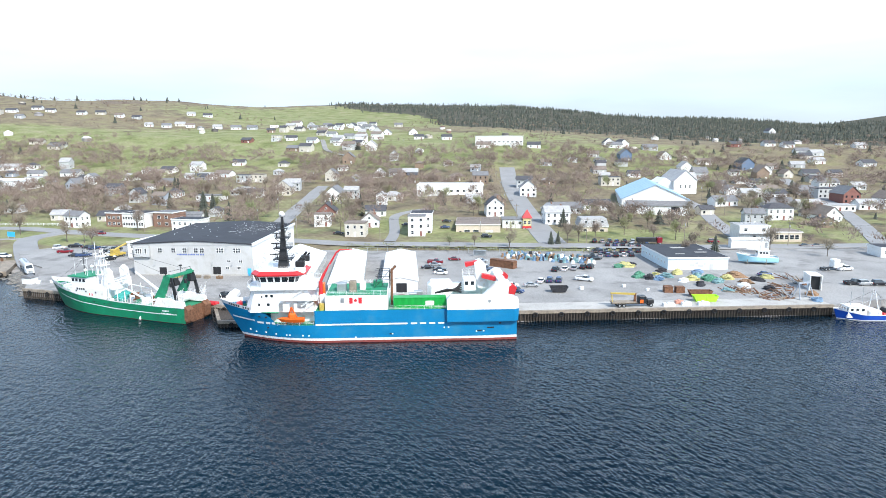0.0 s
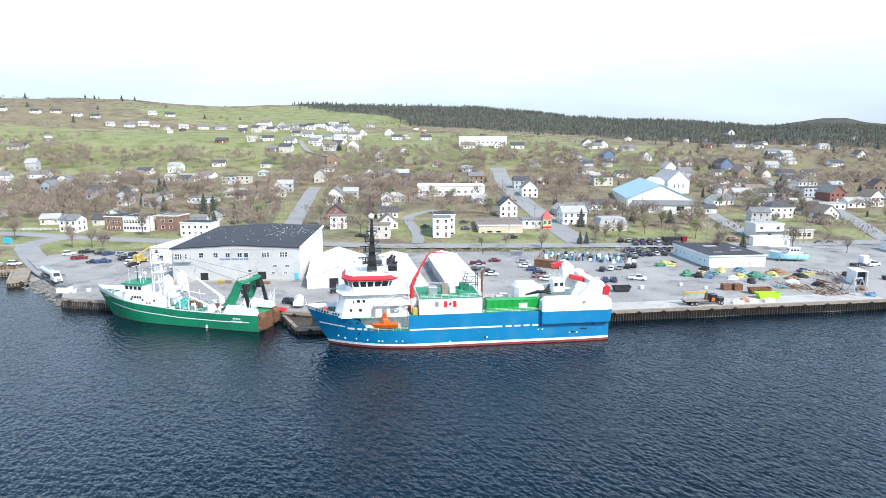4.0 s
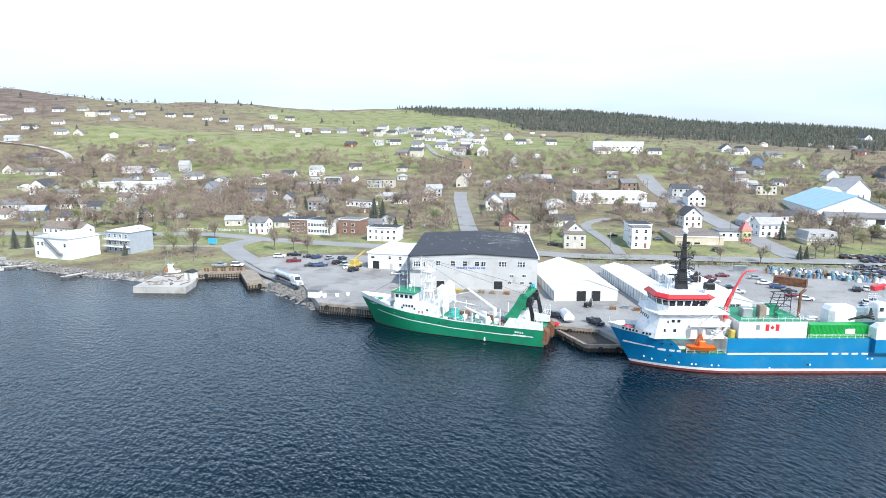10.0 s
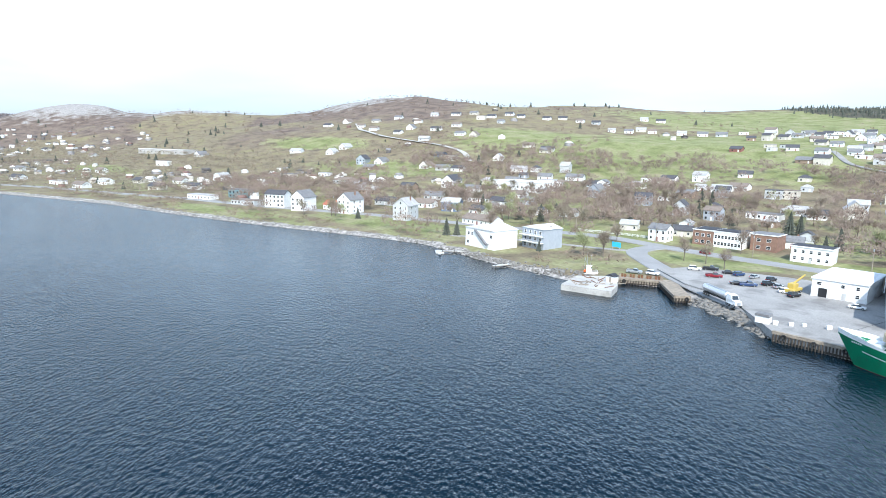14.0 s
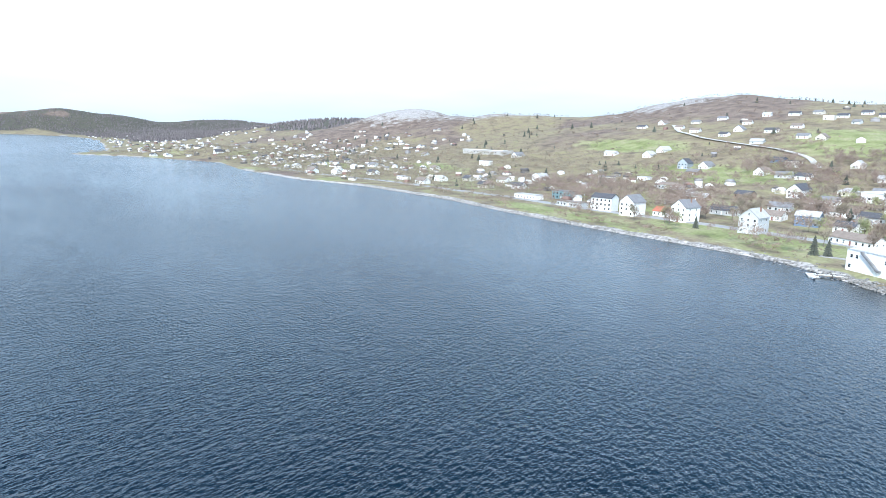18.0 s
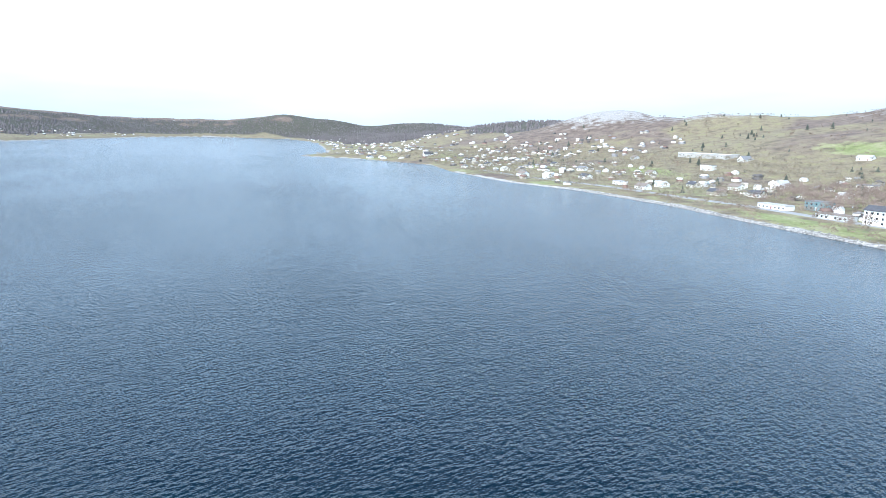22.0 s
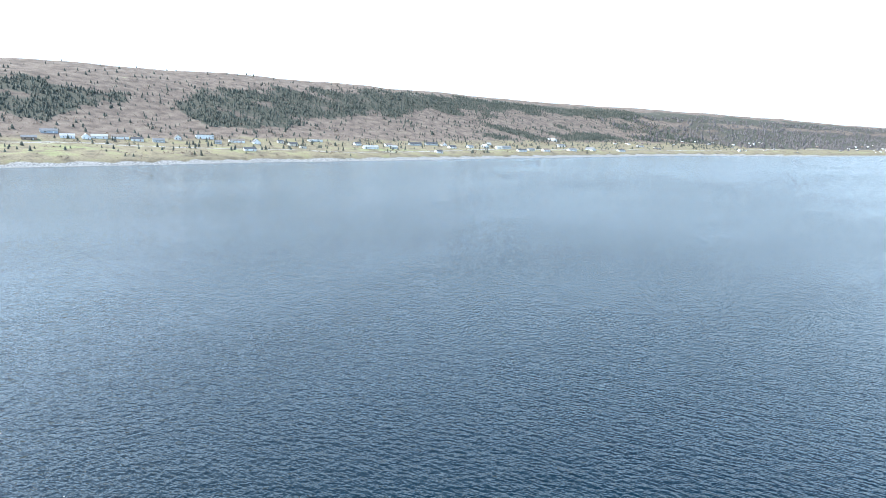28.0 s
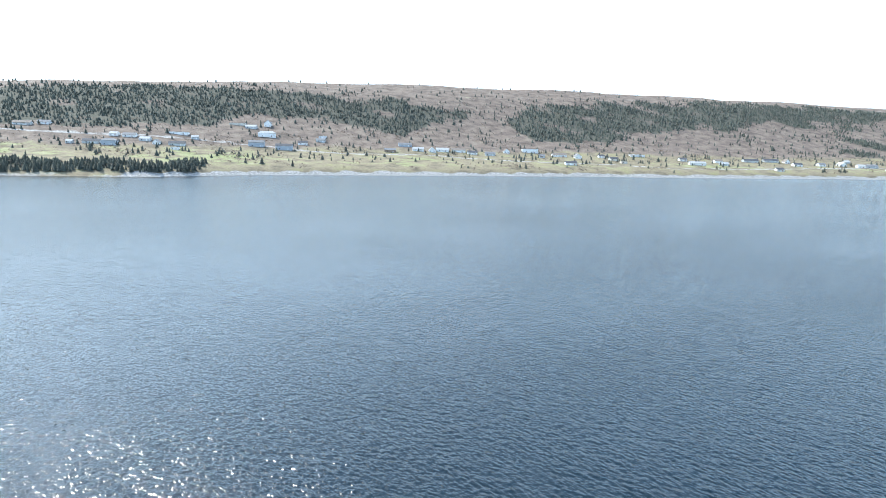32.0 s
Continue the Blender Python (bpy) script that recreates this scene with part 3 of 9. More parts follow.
ribbon("road", [(-185, 656), (-177, 634), (-171, 615), (-168, 602), (-151, 584), (-137, 575)], 5, LOT, "pale winding hill road among houses", 0.3)
ribbon("road", [(-801, 679), (-736, 622), (-671, 592), (-609, 582), (-555, 571), (-514, 558), (-484, 525)], 6, CONCRETE, "pale hill road winding between western houses", 0.3)

# ---- the wharf: a concrete apron on timber piles ----


def slab(name, outline, z0, z1, material, label, category="pavement"):
    g = Geo()
    g.loft([[(x, y, z0) for x, y in outline], [(x, y, z1) for x, y in outline]])
    return tagged(new(name, outward(g.mesh(name, material))), label, category, kind="structure")


slab("pavement", [(88, 173), (122, 187.5), (129, 201), (150, 208), (172, 232), (168, 268), (100, 262), (60, 252), (0, 250), (-62, 247), (-100, 248), (-128, 250), (-150, 252), (-182, 249), (-192, 235), (-176, 216), (-160, 206), (-142, 174.2), (-66, 158.3), (-62, 150)], 0.6, 2.55, LOT, "pale gravel and concrete yard behind the wharf")


# wharf faces: cap beam, piles side by side, tyres
def wharf_face(pts, top, name, label, step=0.75, tyre_every=9):
    th = thing(name, 0, 0, 0, 0, label, "wharf", kind="structure")
    for (ax, ay), (bx, by) in zip(pts, pts[1:]):
        w = Vector((bx - ax, by - ay, 0))
        L = w.length
        w.normalize()
        out = Vector((w.y, -w.x, 0))
        g = Geo()
        c = lambda s, o, z: Vector((ax, ay, z)) + w * s + out * o
        g.loft([[c(0, -0.5, top - 0.5), c(L, -0.5, top - 0.5), c(L, 0.35, top - 0.5), c(0, 0.35, top - 0.5)], [c(0, -0.5, top + 0.28), c(L, -0.5, top + 0.28), c(L, 0.35, top + 0.28), c(0, 0.35, top + 0.28)]])
        part("cap_beam", g, TIMBER, th, "weathered timber cap beam")
        shared = None
        for k in range(int(L / step)):
            q = c(step * (k + 0.5), 0.2, 0)
            if shared is None:
                shared = outward(Geo().rod((0, 0, -2.5), (0, 0, top - 0.45), 0.2, 0.18, 6).mesh("pile", PILE))
            ob = new("pile", shared)
            ob.parent = th
            ob.matrix_basis = pose(q.x, q.y, 0.06 * math.sin(k * 1.7), 0, 0, 40 * k)
            if k % tyre_every == 4:
                part("tyre_fender", Geo().torus(c(step * k, 0.55, top - 0.7), 0.5, 0.18, "y"), RUBBER, th, "old black tyre fender")
        part("backing", Geo().loft([[c(0, -0.4, -3), c(L, -0.4, -3), c(L, -0.1, -3), c(0, -0.1, -3)], [c(0, -0.4, top - 0.5), c(L, -0.4, top - 0.5), c(L, -0.1, top - 0.5), c(0, -0.1, top - 0.5)]]), PILE, th)
    return th


wharf_face([(-62, 150), (6, 160.2), (88, 172.6)], 2.55, "wharf", "long timber-faced wharf with dark piles and tyre fenders")
wharf_face([(-142, 174.2), (-66, 158.2)], 2.55, "wharf", "timber-faced wharf with pale cap beam")
slab("pavement", [(-62, 150.4), (6, 160.6), (88, 173), (86.5, 181), (4.8, 168.4), (-62, 158)], 2.2, 2.62, CONCRETE, "pale concrete strip along the wharf edge")
# low pier between the two ships
slab("pier", [(-70, 149.2), (-61.5, 150.4), (-62.4, 158), (-66, 163), (-79.4, 166.4)], 0.7, 1.5, PILE, "low dark concrete landing between the ships", "pier")
wharf_face([(-79.4, 166.3), (-70, 149.1), (-61.6, 150.2)], 1.5, "pier", "low timber landing front", 0.8, 5)
# derelict pier and timber basin in the west
slab("pier", [(-208, 188.5), (-191, 190), (-193, 200), (-199, 213), (-210, 205)], -1, 2.0, CONCRETE, "broken pale concrete pier with debris", "pier")
slab("pier", [(-173.5, 197.6), (-169.4, 200.6), (-181, 221), (-200, 215.5), (-199, 211), (-184.4, 215.8)], 0.5, 1.9, TIMBER, "weathered timber jetty round a small basin", "pier")
wharf_face([(-199, 211), (-184.4, 215.8), (-173.5, 197.6), (-169.6, 200.4)], 1.9, "jetty", "weathered timber piles of the small basin", 0.9, 50)
hut = thing("wharf_hut", -196.5, 203.5, 2.0, -10, "small white wooden hut on the derelict pier", "hut")
part("wall", Geo().box(-1.6, 1.6, -1.3, 1.3, 0, 2.2), WHITE, hut)
part("roof", Geo().prism([(-1.9, 2.1), (1.9, 2.1), (0, 3.0)], -1.5, 1.5), DARK_ROOF, hut)
part("door", Geo().box(-0.3, 0.5, -1.36, -1.3, 0, 1.8), TIMBER, hut)
random.seed(11)
debris = thing("debris_pile", -200, 195, 2.0, 0, "rusty scrap and planks heaped on the derelict pier", "debris")
for k in range(26):
    x, y, a = random.uniform(-6, 7), random.uniform(-4, 9), random.uniform(0, 3.1)
    l = random.uniform(0.8, 3.2)
    part("plank" if k % 3 else "scrap", Geo().rod((x, y, 0.1), (x + l * math.cos(a), y + l * math.sin(a), random.uniform(0.1, 0.9)), 0.16, n=4), RUST if k % 3 == 0 else TIMBER, debris)
fence = thing("pier_fence", 0, 0, 0, 0, "reddish weathered board fence on the pier", "fence")
for k in range(16):
    x = -198.6 + 0.9 * k
    part("board", Geo().box(x, x + 0.75, 214.6 + 0.32 * (x + 198), 214.75 + 0.32 * (x + 198), 1.7, 3.1), RUST if k % 3 else TIMBER, fence)
# armour stones
stones, faces = [], []


def rocks_along(pts, count, spread, size, seed):
    rnd = np.random.RandomState(seed)
    base = np.array([(-1, -1, -1), (1, -1, -1), (1, 1, -1), (-1, 1, -1), (-1, -1, 1), (1, -1, 1), (1, 1, 1), (-1, 1, 1)], float)
    quad = np.array([(3, 2, 1, 0), (4, 5, 6, 7), (0, 1, 5, 4), (1, 2, 6, 5), (2, 3, 7, 6), (3, 0, 4, 7)])
    p = np.array(pts, float)
    seg = np.linalg.norm(np.diff(p, axis=0), axis=1)
    cum = np.r_[0, np.cumsum(seg)]
    for _ in range(count):
        s = rnd.uniform(0, cum[-1])
        x, y = np.interp(s, cum, p[:, 0]), np.interp(s, cum, p[:, 1])
        x, y = x + rnd.normal(0, spread), y + rnd.normal(0, spread)
        r = size * rnd.uniform(0.4, 1.3)
        z = max(z_at_fast(x, y), -0.3)
        v = base * r * rnd.uniform(0.5, 1.0, (8, 3)) * (1, 0.8, 0.6)
        a = rnd.uniform(0, 6.3)
        v = v @ np.array([[math.cos(a), -math.sin(a), 0], [math.sin(a), math.cos(a), 0], [0, 0, 1]]).T + (x, y, z + 0.2 * r)
        faces.append(quad + 8 * len(stones))
        stones.append(v)


def z_at_fast(x, y):
    i, j = np.searchsorted(gx, x) - 1, np.searchsorted(gy, y) - 1
    u, v = (x - gx[i]) / (gx[i + 1] - gx[i]), (y - gy[j]) / (gy[j + 1] - gy[j])
    return (GZ[j, i] * (1 - u) + GZ[j, i + 1] * u) * (1 - v) + (GZ[j + 1, i] * (1 - u) + GZ[j + 1, i + 1] * u) * v


rocks_along([(-143, 178), (-149, 186), (-168, 202.5)], 620, 1.5, 0.75, 1)
rocks_along([(-200, 208), (-235, 210), (-277, 222)], 420, 2.0, 0.6, 2)
rocks_along([(-277, 222), (-302, 230), (-350, 226), (-391, 219), (-487, 210), (-580, 207), (-704, 183)], 1700, 2.6, 0.45, 3)
rocks_along([(90, 172), (122, 186), (128, 200)], 120, 1.3, 0.8, 4)
bulk("shore_rocks", np.concatenate(stones), np.concatenate(faces), STONE, "grey boulders and armour stone along the shore", "rocks")

# ---- ships ----
def rails(parent, pts, h=1.05, gap=1.6, material=None, name="railing"):
    """An open rail along pts: posts, and three bars between them."""
    g = Geo()
    for a, b in zip(pts, pts[1:]):
        a, b = Vector(a), Vector(b)
        n = max(1, round((b - a).length / gap))
        for k in range(n + 1):
            p = a.lerp(b, k / n)
            g.rod(p, p + Vector((0, 0, h)), 0.035, n=4)
        for f in (0.4, 0.7, 1.0):
            g.rod(a + Vector((0, 0, h * f)), b + Vector((0, 0, h * f)), 0.03, n=4)
    return part(name, g, material or SHIP_WHITE, parent)


def window_row(parent, count, a, b, w, h, out, name="window", depth=0.06, material=None):
    """Windows evenly from a to b; out: the outward direction."""
    a, b, out = Vector(a), Vector(b), Vector(out).normalized()
    along = Vector((0, 0, 1)).cross(out).normalized()
    up = out.cross(along) * -1 if out.cross(along).z < 0 else out.cross(along)
    for k in range(count):
        c = a.lerp(b, k / max(1, count - 1))
        g = Geo()
        ring = lambda d: [c + along * (sx * w / 2) + up * (sz * h / 2) + out * d for sx, sz in ((-1, -1), (1, -1), (1, 1), (-1, 1))]
        g.loft([ring(-0.05), ring(depth)])
        part(name, g, material or GLASS, parent)


def hull_form(length, beam, rake, entry, top, fine=2.2, tuck=0.06):
    """Half-breadth of a hull at x and z; top(x) is the sheer."""
    def stem(z):
        return rake * max(0.0, 1 - max(z, -0.6) / top(0))

    def half(x, z):
        u = min(1, max(0.0, (x - stem(z)) / (entry * (1.15 - 0.25 * min(1, max(0, z) / top(0))))))
        b = beam / 2 * (1 - (1 - u) ** fine)
        aft = max(0.0, (x - length * 0.88) / (length * 0.12))
        return b * (1 - tuck * aft * aft) * (0.9 if z < -0.5 else 1)
    return stem, half


def hull_band(stem, half, length, low, high, x0=0.0, x1=None, n=34, out=0.0, levels=4, sides=(-1, 1)):
    """The hull's skin between two heights; low and high may follow x."""
    g = Geo()
    x1 = length if x1 is None else x1
    at = lambda f, x: f(x) if callable(f) else f
    for side in sides:
        rows = []
        for k in range(levels + 1):
            row = []
            for i in range(n + 1):
                s = (i / n) ** 1.35 if x0 == 0 else i / n
                x = x0 + (x1 - x0) * s
                z = at(low, x) + (at(high, x) - at(low, x)) * k / levels
                xx = max(x, stem(z)) if x0 == 0 else x
                if x0 == 0:
                    xx = stem(z) + (x1 - stem(z)) * s
                row.append((xx, side * (half(xx, z) + out), z))
            rows.append(row)
        g.loft(rows, closed=False, caps=False)
    return g


def deck(stem, half, length, z, x0, x1, n=20, inset=0.05):
    g = Geo()
    xs = [x0 + (x1 - x0) * i / n for i in range(n + 1)]
    zz = [z(x) if callable(z) else z for x in xs]
    near = [(x, -max(0.02, half(x, h) - inset), h) for x, h in zip(xs, zz)]
    far = [(x, -y, h) for x, y, h in near]
    low = lambda row: [(x, y, h - 0.12) for x, y, h in row]
    g.loft([low(near), near, far, low(far)], closed=False, caps=False)
    return g


def transom(half, length, z0, z1):
    g = Geo()
    pts = [(length, s * half(length, z), z) for s, zs in ((-1, (z0, (z0 + z1) / 2, z1)), (1, (z1, (z0 + z1) / 2, z0))) for z in zs]
    g.add(pts + [(x - 0.2, y, z) for x, y, z in pts], [tuple(range(6)), tuple(range(11, 5, -1))])
    return g


def blue_vessel():
    L, B = 70.0, 13.4
    ship = thing("supply_ship", -66.36, 142.58, 0, 7.8, "blue and white offshore ship moored at the wharf", "ship")
    top = lambda x: 9.3 - 1.7 * min(1, x / 13) if x < 13 else 7.6
    stem, half = hull_form(L, B, 5.4, 19, lambda x: 9.3)
    hull = part("hull", hull_band(stem, half, L, 1.05, 4.2), SHIP_BLUE, ship, "bright blue steel hull")
    part("hull_bottom", hull_band(stem, half, L, -1.6, 0.5, levels=3), ANTIFOUL, ship, "red antifouling below the waterline")
    part("boot_stripe", hull_band(stem, half, L, 0.5, 1.05, out=0.03, levels=1), SHIP_WHITE, hull, "white waterline stripe")
    bowtop = lambda x: max(4.25, top(x) - 1.0 - max(0, x - 12.2) * 1.25)
    part("bow_plating", hull_band(stem, half, L, 4.2, bowtop, 0, 15.0, n=18), SHIP_BLUE, ship, "blue flared bow plating")
    part("bulwark", hull_band(stem, half, L, lambda x: top(x) - 1.0, top, 0, 10.5, n=14, levels=2), SHIP_WHITE, ship, "white bow bulwark")
    part("side_plating", hull_band(stem, half, L, 4.2, 7.6, 23.2, L, n=20, levels=2), SHIP_BLUE, ship, "blue upper side plating")
    part("transom", transom(half, L, -1.6, 7.6), SHIP_BLUE, ship)
    part("fore_deck", deck(stem, half, L, 7.2, 1.6, 15), DECK_GREEN, ship, "green painted fore deck")
    part("boat_deck", deck(stem, half, L, 4.2, 12.5, 24), DECK_GREEN, ship, "green boat deck")
    part("main_deck", deck(stem, half, L, 7.4, 23.2, L), DECK_GREEN, ship, "green painted main deck")
    g = Geo()
    g.box(23.2, 23.4, -6.6, 6.6, 4.2, 7.6)
    part("bulkhead", g, SHIP_WHITE, ship)
    # white side stripes
    part("side_stripe", hull_band(stem, half, L, 4.12, 4.5, 23.4, 44.5, n=10, out=0.05, levels=1, sides=(-1,)), SHIP_WHITE, hull, "white side stripe")
    for k in range(4):
        part("side_stripe", hull_band(stem, half, L, 4.12, 4.5, 45.3 + 2.1 * k, 46.7 + 2.1 * k, n=2, out=0.05, levels=1, sides=(-1,)), SHIP_WHITE, hull)
    part("bow_stripe", hull_band(stem, half, L, lambda x: 5.3 - 0.065 * x, lambda x: 5.75 - 0.08 * x, 3.2, 9.0, n=8, out=0.06, levels=1, sides=(-1,)), SHIP_WHITE, hull, "white bow flash")
    for a, b in ((9.6, 11.2), (11.8, 12.8), (13.2, 14.0)):
        part("bow_stripe", hull_band(stem, half, L, 4.25, 4.75, a, b, n=2, out=0.06, levels=1, sides=(-1,)), SHIP_WHITE, hull)
    # name on the bulwark as plain bars
    for k in range(11):
        if k != 5:
            x = 2.6 + 0.62 * k
            part("name_bar", hull_band(stem, half, L, top(x) - 0.75, top(x) - 0.25, x, x + 0.36, n=1, out=0.05, levels=1, sides=(-1,)), BLACK, hull)
    # draught and thruster marks, overboard ports
    for x, z in ((7.5, 2.3), (9, 1.9), (11.5, 2.0), (14, 1.8), (16.5, 1.7), (17.3, 1.7), (20.4, 1.7), (21.8, 1.7), (32.5, 1.2), (41, 1.9), (53, 3.2), (54, 3.2), (60.5, 2.2), (62.2, 2.2)):
        y = -(half(x, z) + 0.02)
        part("hull_mark", Geo().box(x - 0.16, x + 0.16, y - 0.04, y + 0.05, z - 0.16, z + 0.16), SHIP_WHITE, hull)
    for x, z, w in ((12.2, 3.3, 0.25), (10.4, 6.0, 0.3), (12.0, 6.0, 0.3), (40.6, 1.9, 0.3), (61.2, 2.3, 0.5), (63.8, 3.0, 0.8), (66.0, 4.0, 0.3)):
        y = -(half(x, z) + 0.02)
        part("overboard_port", Geo().box(x - w, x + w, y - 0.04, y + 0.05, z - 0.16, z + 0.16), BLACK, hull)
    # aft side blisters with working deck over them
    for s in (-1, 1):
        ya, yb = (-7.7, -5.2) if s < 0 else (5.2, 7.7)
        g = Geo()
        g.loft([[(53.6, ya, 4.7), (69.2, ya, 4.7), (70.2, ya + (0.8 if s < 0 else 0), 4.7), (70.2, yb - (0.8 if s > 0 else 0), 4.7), (53.6, yb, 4.7)],
                [(53.6, ya, 7.6), (69.2, ya, 7.6), (70.4, ya + (0.8 if s < 0 else 0), 7.6), (70.4, yb - (0.8 if s > 0 else 0), 7.6), (53.6, yb, 7.6)]])
        part("side_blister", g, SHIP_BLUE, ship, "blue boxed-out stern quarter")
        g = Geo()
        g.loft([[(53.6, ya, 7.6), (69.2, ya, 7.6), (70.4, ya + (0.8 if s < 0 else 0), 7.6), (70.4, yb - (0.8 if s > 0 else 0), 7.6), (53.6, yb, 7.6)],
                [(53.6, ya + 0.1, 9.9), (69.0, ya + 0.1, 9.9), (70.2, ya + (0.9 if s < 0 else 0.1), 9.9), (70.2, yb - (0.9 if s > 0 else 0.1), 9.9), (53.6, yb - 0.1, 9.9)],
                [(54.5, ya + 0.5, 10.8), (66.5, ya + 0.5, 10.8), (67.5, ya + 1.2, 10.8), (67.5, yb - 0.5, 10.8), (54.5, yb - 0.5, 10.8)]])
        part("quarter_house", g, SHIP_WHITE, ship, "white steel quarter house")
    part("bulb_mark", Geo().rod((63.4, -7.72, 9.6), (63.4, -7.6, 9.6), 0.4, n=10), STEEL, ship, "small grey oval emblem")
    # stern gantry: raked white legs with red tips
    for s in (-1, 1):
        g = Geo()
        y0, y1 = (-7.3, -5.6) if s < 0 else (5.6, 7.3)
        g.prism([(61.4, 10.2), (69.2, 10.2), (69.0, 12.4), (67.8, 14.2), (66.4, 14.4), (65.0, 13.6)], y0, y1)
        part("gantry_leg", g, SHIP_WHITE, ship, "raked white gantry leg")
        part("gantry_tip", Geo().prism([(67.8, 11.2), (69.2, 10.9), (69.7, 12.6), (68.8, 13.4), (67.9, 12.8)], y0 - 0.1, y1 - 0.4), RED, ship, "red sheave housing")
    part("gantry_beam", Geo().box(65.6, 67.4, -5.6, 5.6, 12.8, 14.0), SHIP_WHITE, ship)
    g = Geo()
    g.loft([[(60.4, y, z) for y, z in ((2.0, 15.0), (3.6, 15.0), (3.6, 16.4), (2.0, 16.4))], [(66.2, y, z) for y, z in ((2.0, 17.0), (3.6, 17.0), (3.6, 18.4), (2.0, 18.4))]])
    part("boom", Geo().prism([(58.6, 15.8), (62.2, 16.6), (62.0, 17.4), (58.4, 16.8)], 1.2, 2.6), RED, ship, "red knuckle boom")
    part("boom", Geo().prism([(62.2, 13.6), (66.2, 12.6), (66.3, 13.6), (62.4, 14.6)], -1.4, 0.2), RED, ship, "red knuckle boom")
    part("hose_fairlead", Geo().prism([(61.5, 10.8), (64.2, 10.8), (63.4, 16.4), (62.0, 17.6), (60.6, 16.9)], 0.5, 3.4), SHIP_WHITE, ship, "white crane pedestal")
    part("crane_cab", Geo().soft(57.8, 60.8, -1.5, 1.8, 10.6, 13.6, 0.25), SHIP_WHITE, ship, "white crane cab")
    window_row(ship, 2, (58.6, -1.52, 12.4), (60.0, -1.52, 12.4), 0.8, 0.9, (0, -1, 0))
    rails(ship, [(57.8, -1.5, 13.6), (60.8, -1.5, 13.6), (60.8, 1.8, 13.6), (57.8, 1.8, 13.6), (57.8, -1.5, 13.6)], 1.6)
    g = Geo()
    for k in range(5):
        g.path([(51.0 + 0.8 * k, -2.5 + 0.5 * k, 10.4), (54 + 0.4 * k, -2.2, 11.2 - 0.1 * k), (57.4, -1.2 + 0.3 * k, 10.2 + 0.5 * k)], 0.22)
    part("hose", g, RUBBER, ship, "black rubber hoses on deck")
    part("reel_cover", Geo().loft([[(46.8 + 0.2 * k, 1.0 + 0.25 * k, 7.6 + 2.2 * f) for k, f in ((0, 0), (0, 1))] for _ in (0,)], closed=False, caps=False).soft(49.4, 55.6, 1.0, 5.6, 7.6, 12.2, 0.9), SHIP_WHITE, ship, "white fabric covered reel")
    # long deckhouse amidships with the flag
    house = part("deckhouse", Geo().soft(25.6, 40.0, -6.2, 6.2, 7.5, 11.0, 0.1), SHIP_WHITE, ship, "long white deckhouse amidships")
    part("deckhouse_deck", Geo().box(25.8, 39.8, -6.0, 6.0, 11.0, 11.06), DECK_GREEN, house, "green deckhouse top")
    part("flag", Geo().box(31.2, 31.95, -6.26, -6.2, 9.1, 10.5), FLAG_RED, house)
    part("flag", Geo().box(33.3, 34.05, -6.26, -6.2, 9.1, 10.5), FLAG_RED, house)
    g = Geo()
    pts = [(0, -0.62), (0.06, -0.3), (0.4, -0.34), (0.34, -0.16), (0.6, 0.1), (0.44, 0.16), (0.4, 0.32), (0.2, 0.2), (0.24, 0.5), (0.12, 0.44), (0, 0.66)]
    ring = pts + [(-x, z) for x, z in pts[-2:0:-1]]
    g.prism([(32.62 + x * 0.75, 9.8 + z * 0.8) for x, z in ring], -6.26, -6.2)
    part("flag_leaf", g, FLAG_RED, house, "red leaf between two red bars")
    part("vent_panel", Geo().box(29.2, 30.0, -6.25, -6.2, 9.3, 10.4), STEEL, house)
    rails(house, [(26, -6.1, 11.0), (39.9, -6.1, 11.0), (39.9, 6.1, 11.0), (26, 6.1, 11.0)])
    for a, b, m in (((28, 30.2, -2.6, -0.4, 11, 13.0), "winch", STEEL), ((33.2, 34.6, -1, 1.2, 11, 12.6), "locker", SHIP_WHITE), ((31, 32.6, -3.6, -2, 11, 13.8), "locker", TIMBER), ((36.2, 38.4, 2.2, 4.4, 11, 12.4), "winch", DECK_GREEN), ((34.8, 36.2, -3.8, -2.2, 11, 12.2), "locker", DECK_GREEN)):
        part(b, Geo().soft(*a, 0.15), m, house)
    for a, b, m in (((24.2, 25.4, -5.6, -4.4, 7.4, 9.0), "locker", YELLOW), ((24.0, 25.3, -3.6, -2.0, 7.4, 10.6), "vent", SHIP_WHITE), ((23.6, 24.6, 1, 3, 7.4, 12.2), "vent", ORANGE)):
        part(b, Geo().soft(*a, 0.15), m, ship)
    # red folding crane
    crane = part("deck_crane", Geo().rod((24.3, -2.6, 7.4), (24.3, -2.6, 13.6), 0.5, 0.45, 10), RED, ship, "red folding deck crane")
    part("crane_boom", Geo().rod((24.3, -2.6, 13.4), (25.0, -2.4, 15.2), 0.42, 0.38).rod((24.9, -2.4, 15.0), (28.0, -1.4, 20.2), 0.34, 0.2), RED, crane)
    part("crane_jib", Geo().rod((27.9, -1.4, 20.1), (28.8, -1.2, 20.8), 0.22, 0.18).rod((28.7, -1.2, 20.8), (31.6, -0.6, 20.7), 0.15, 0.1), RED, crane)
    part("crane_ram", Geo().rod((24.8, -2.9, 13.6), (26.6, -2.1, 17.6), 0.1), STEEL, crane)
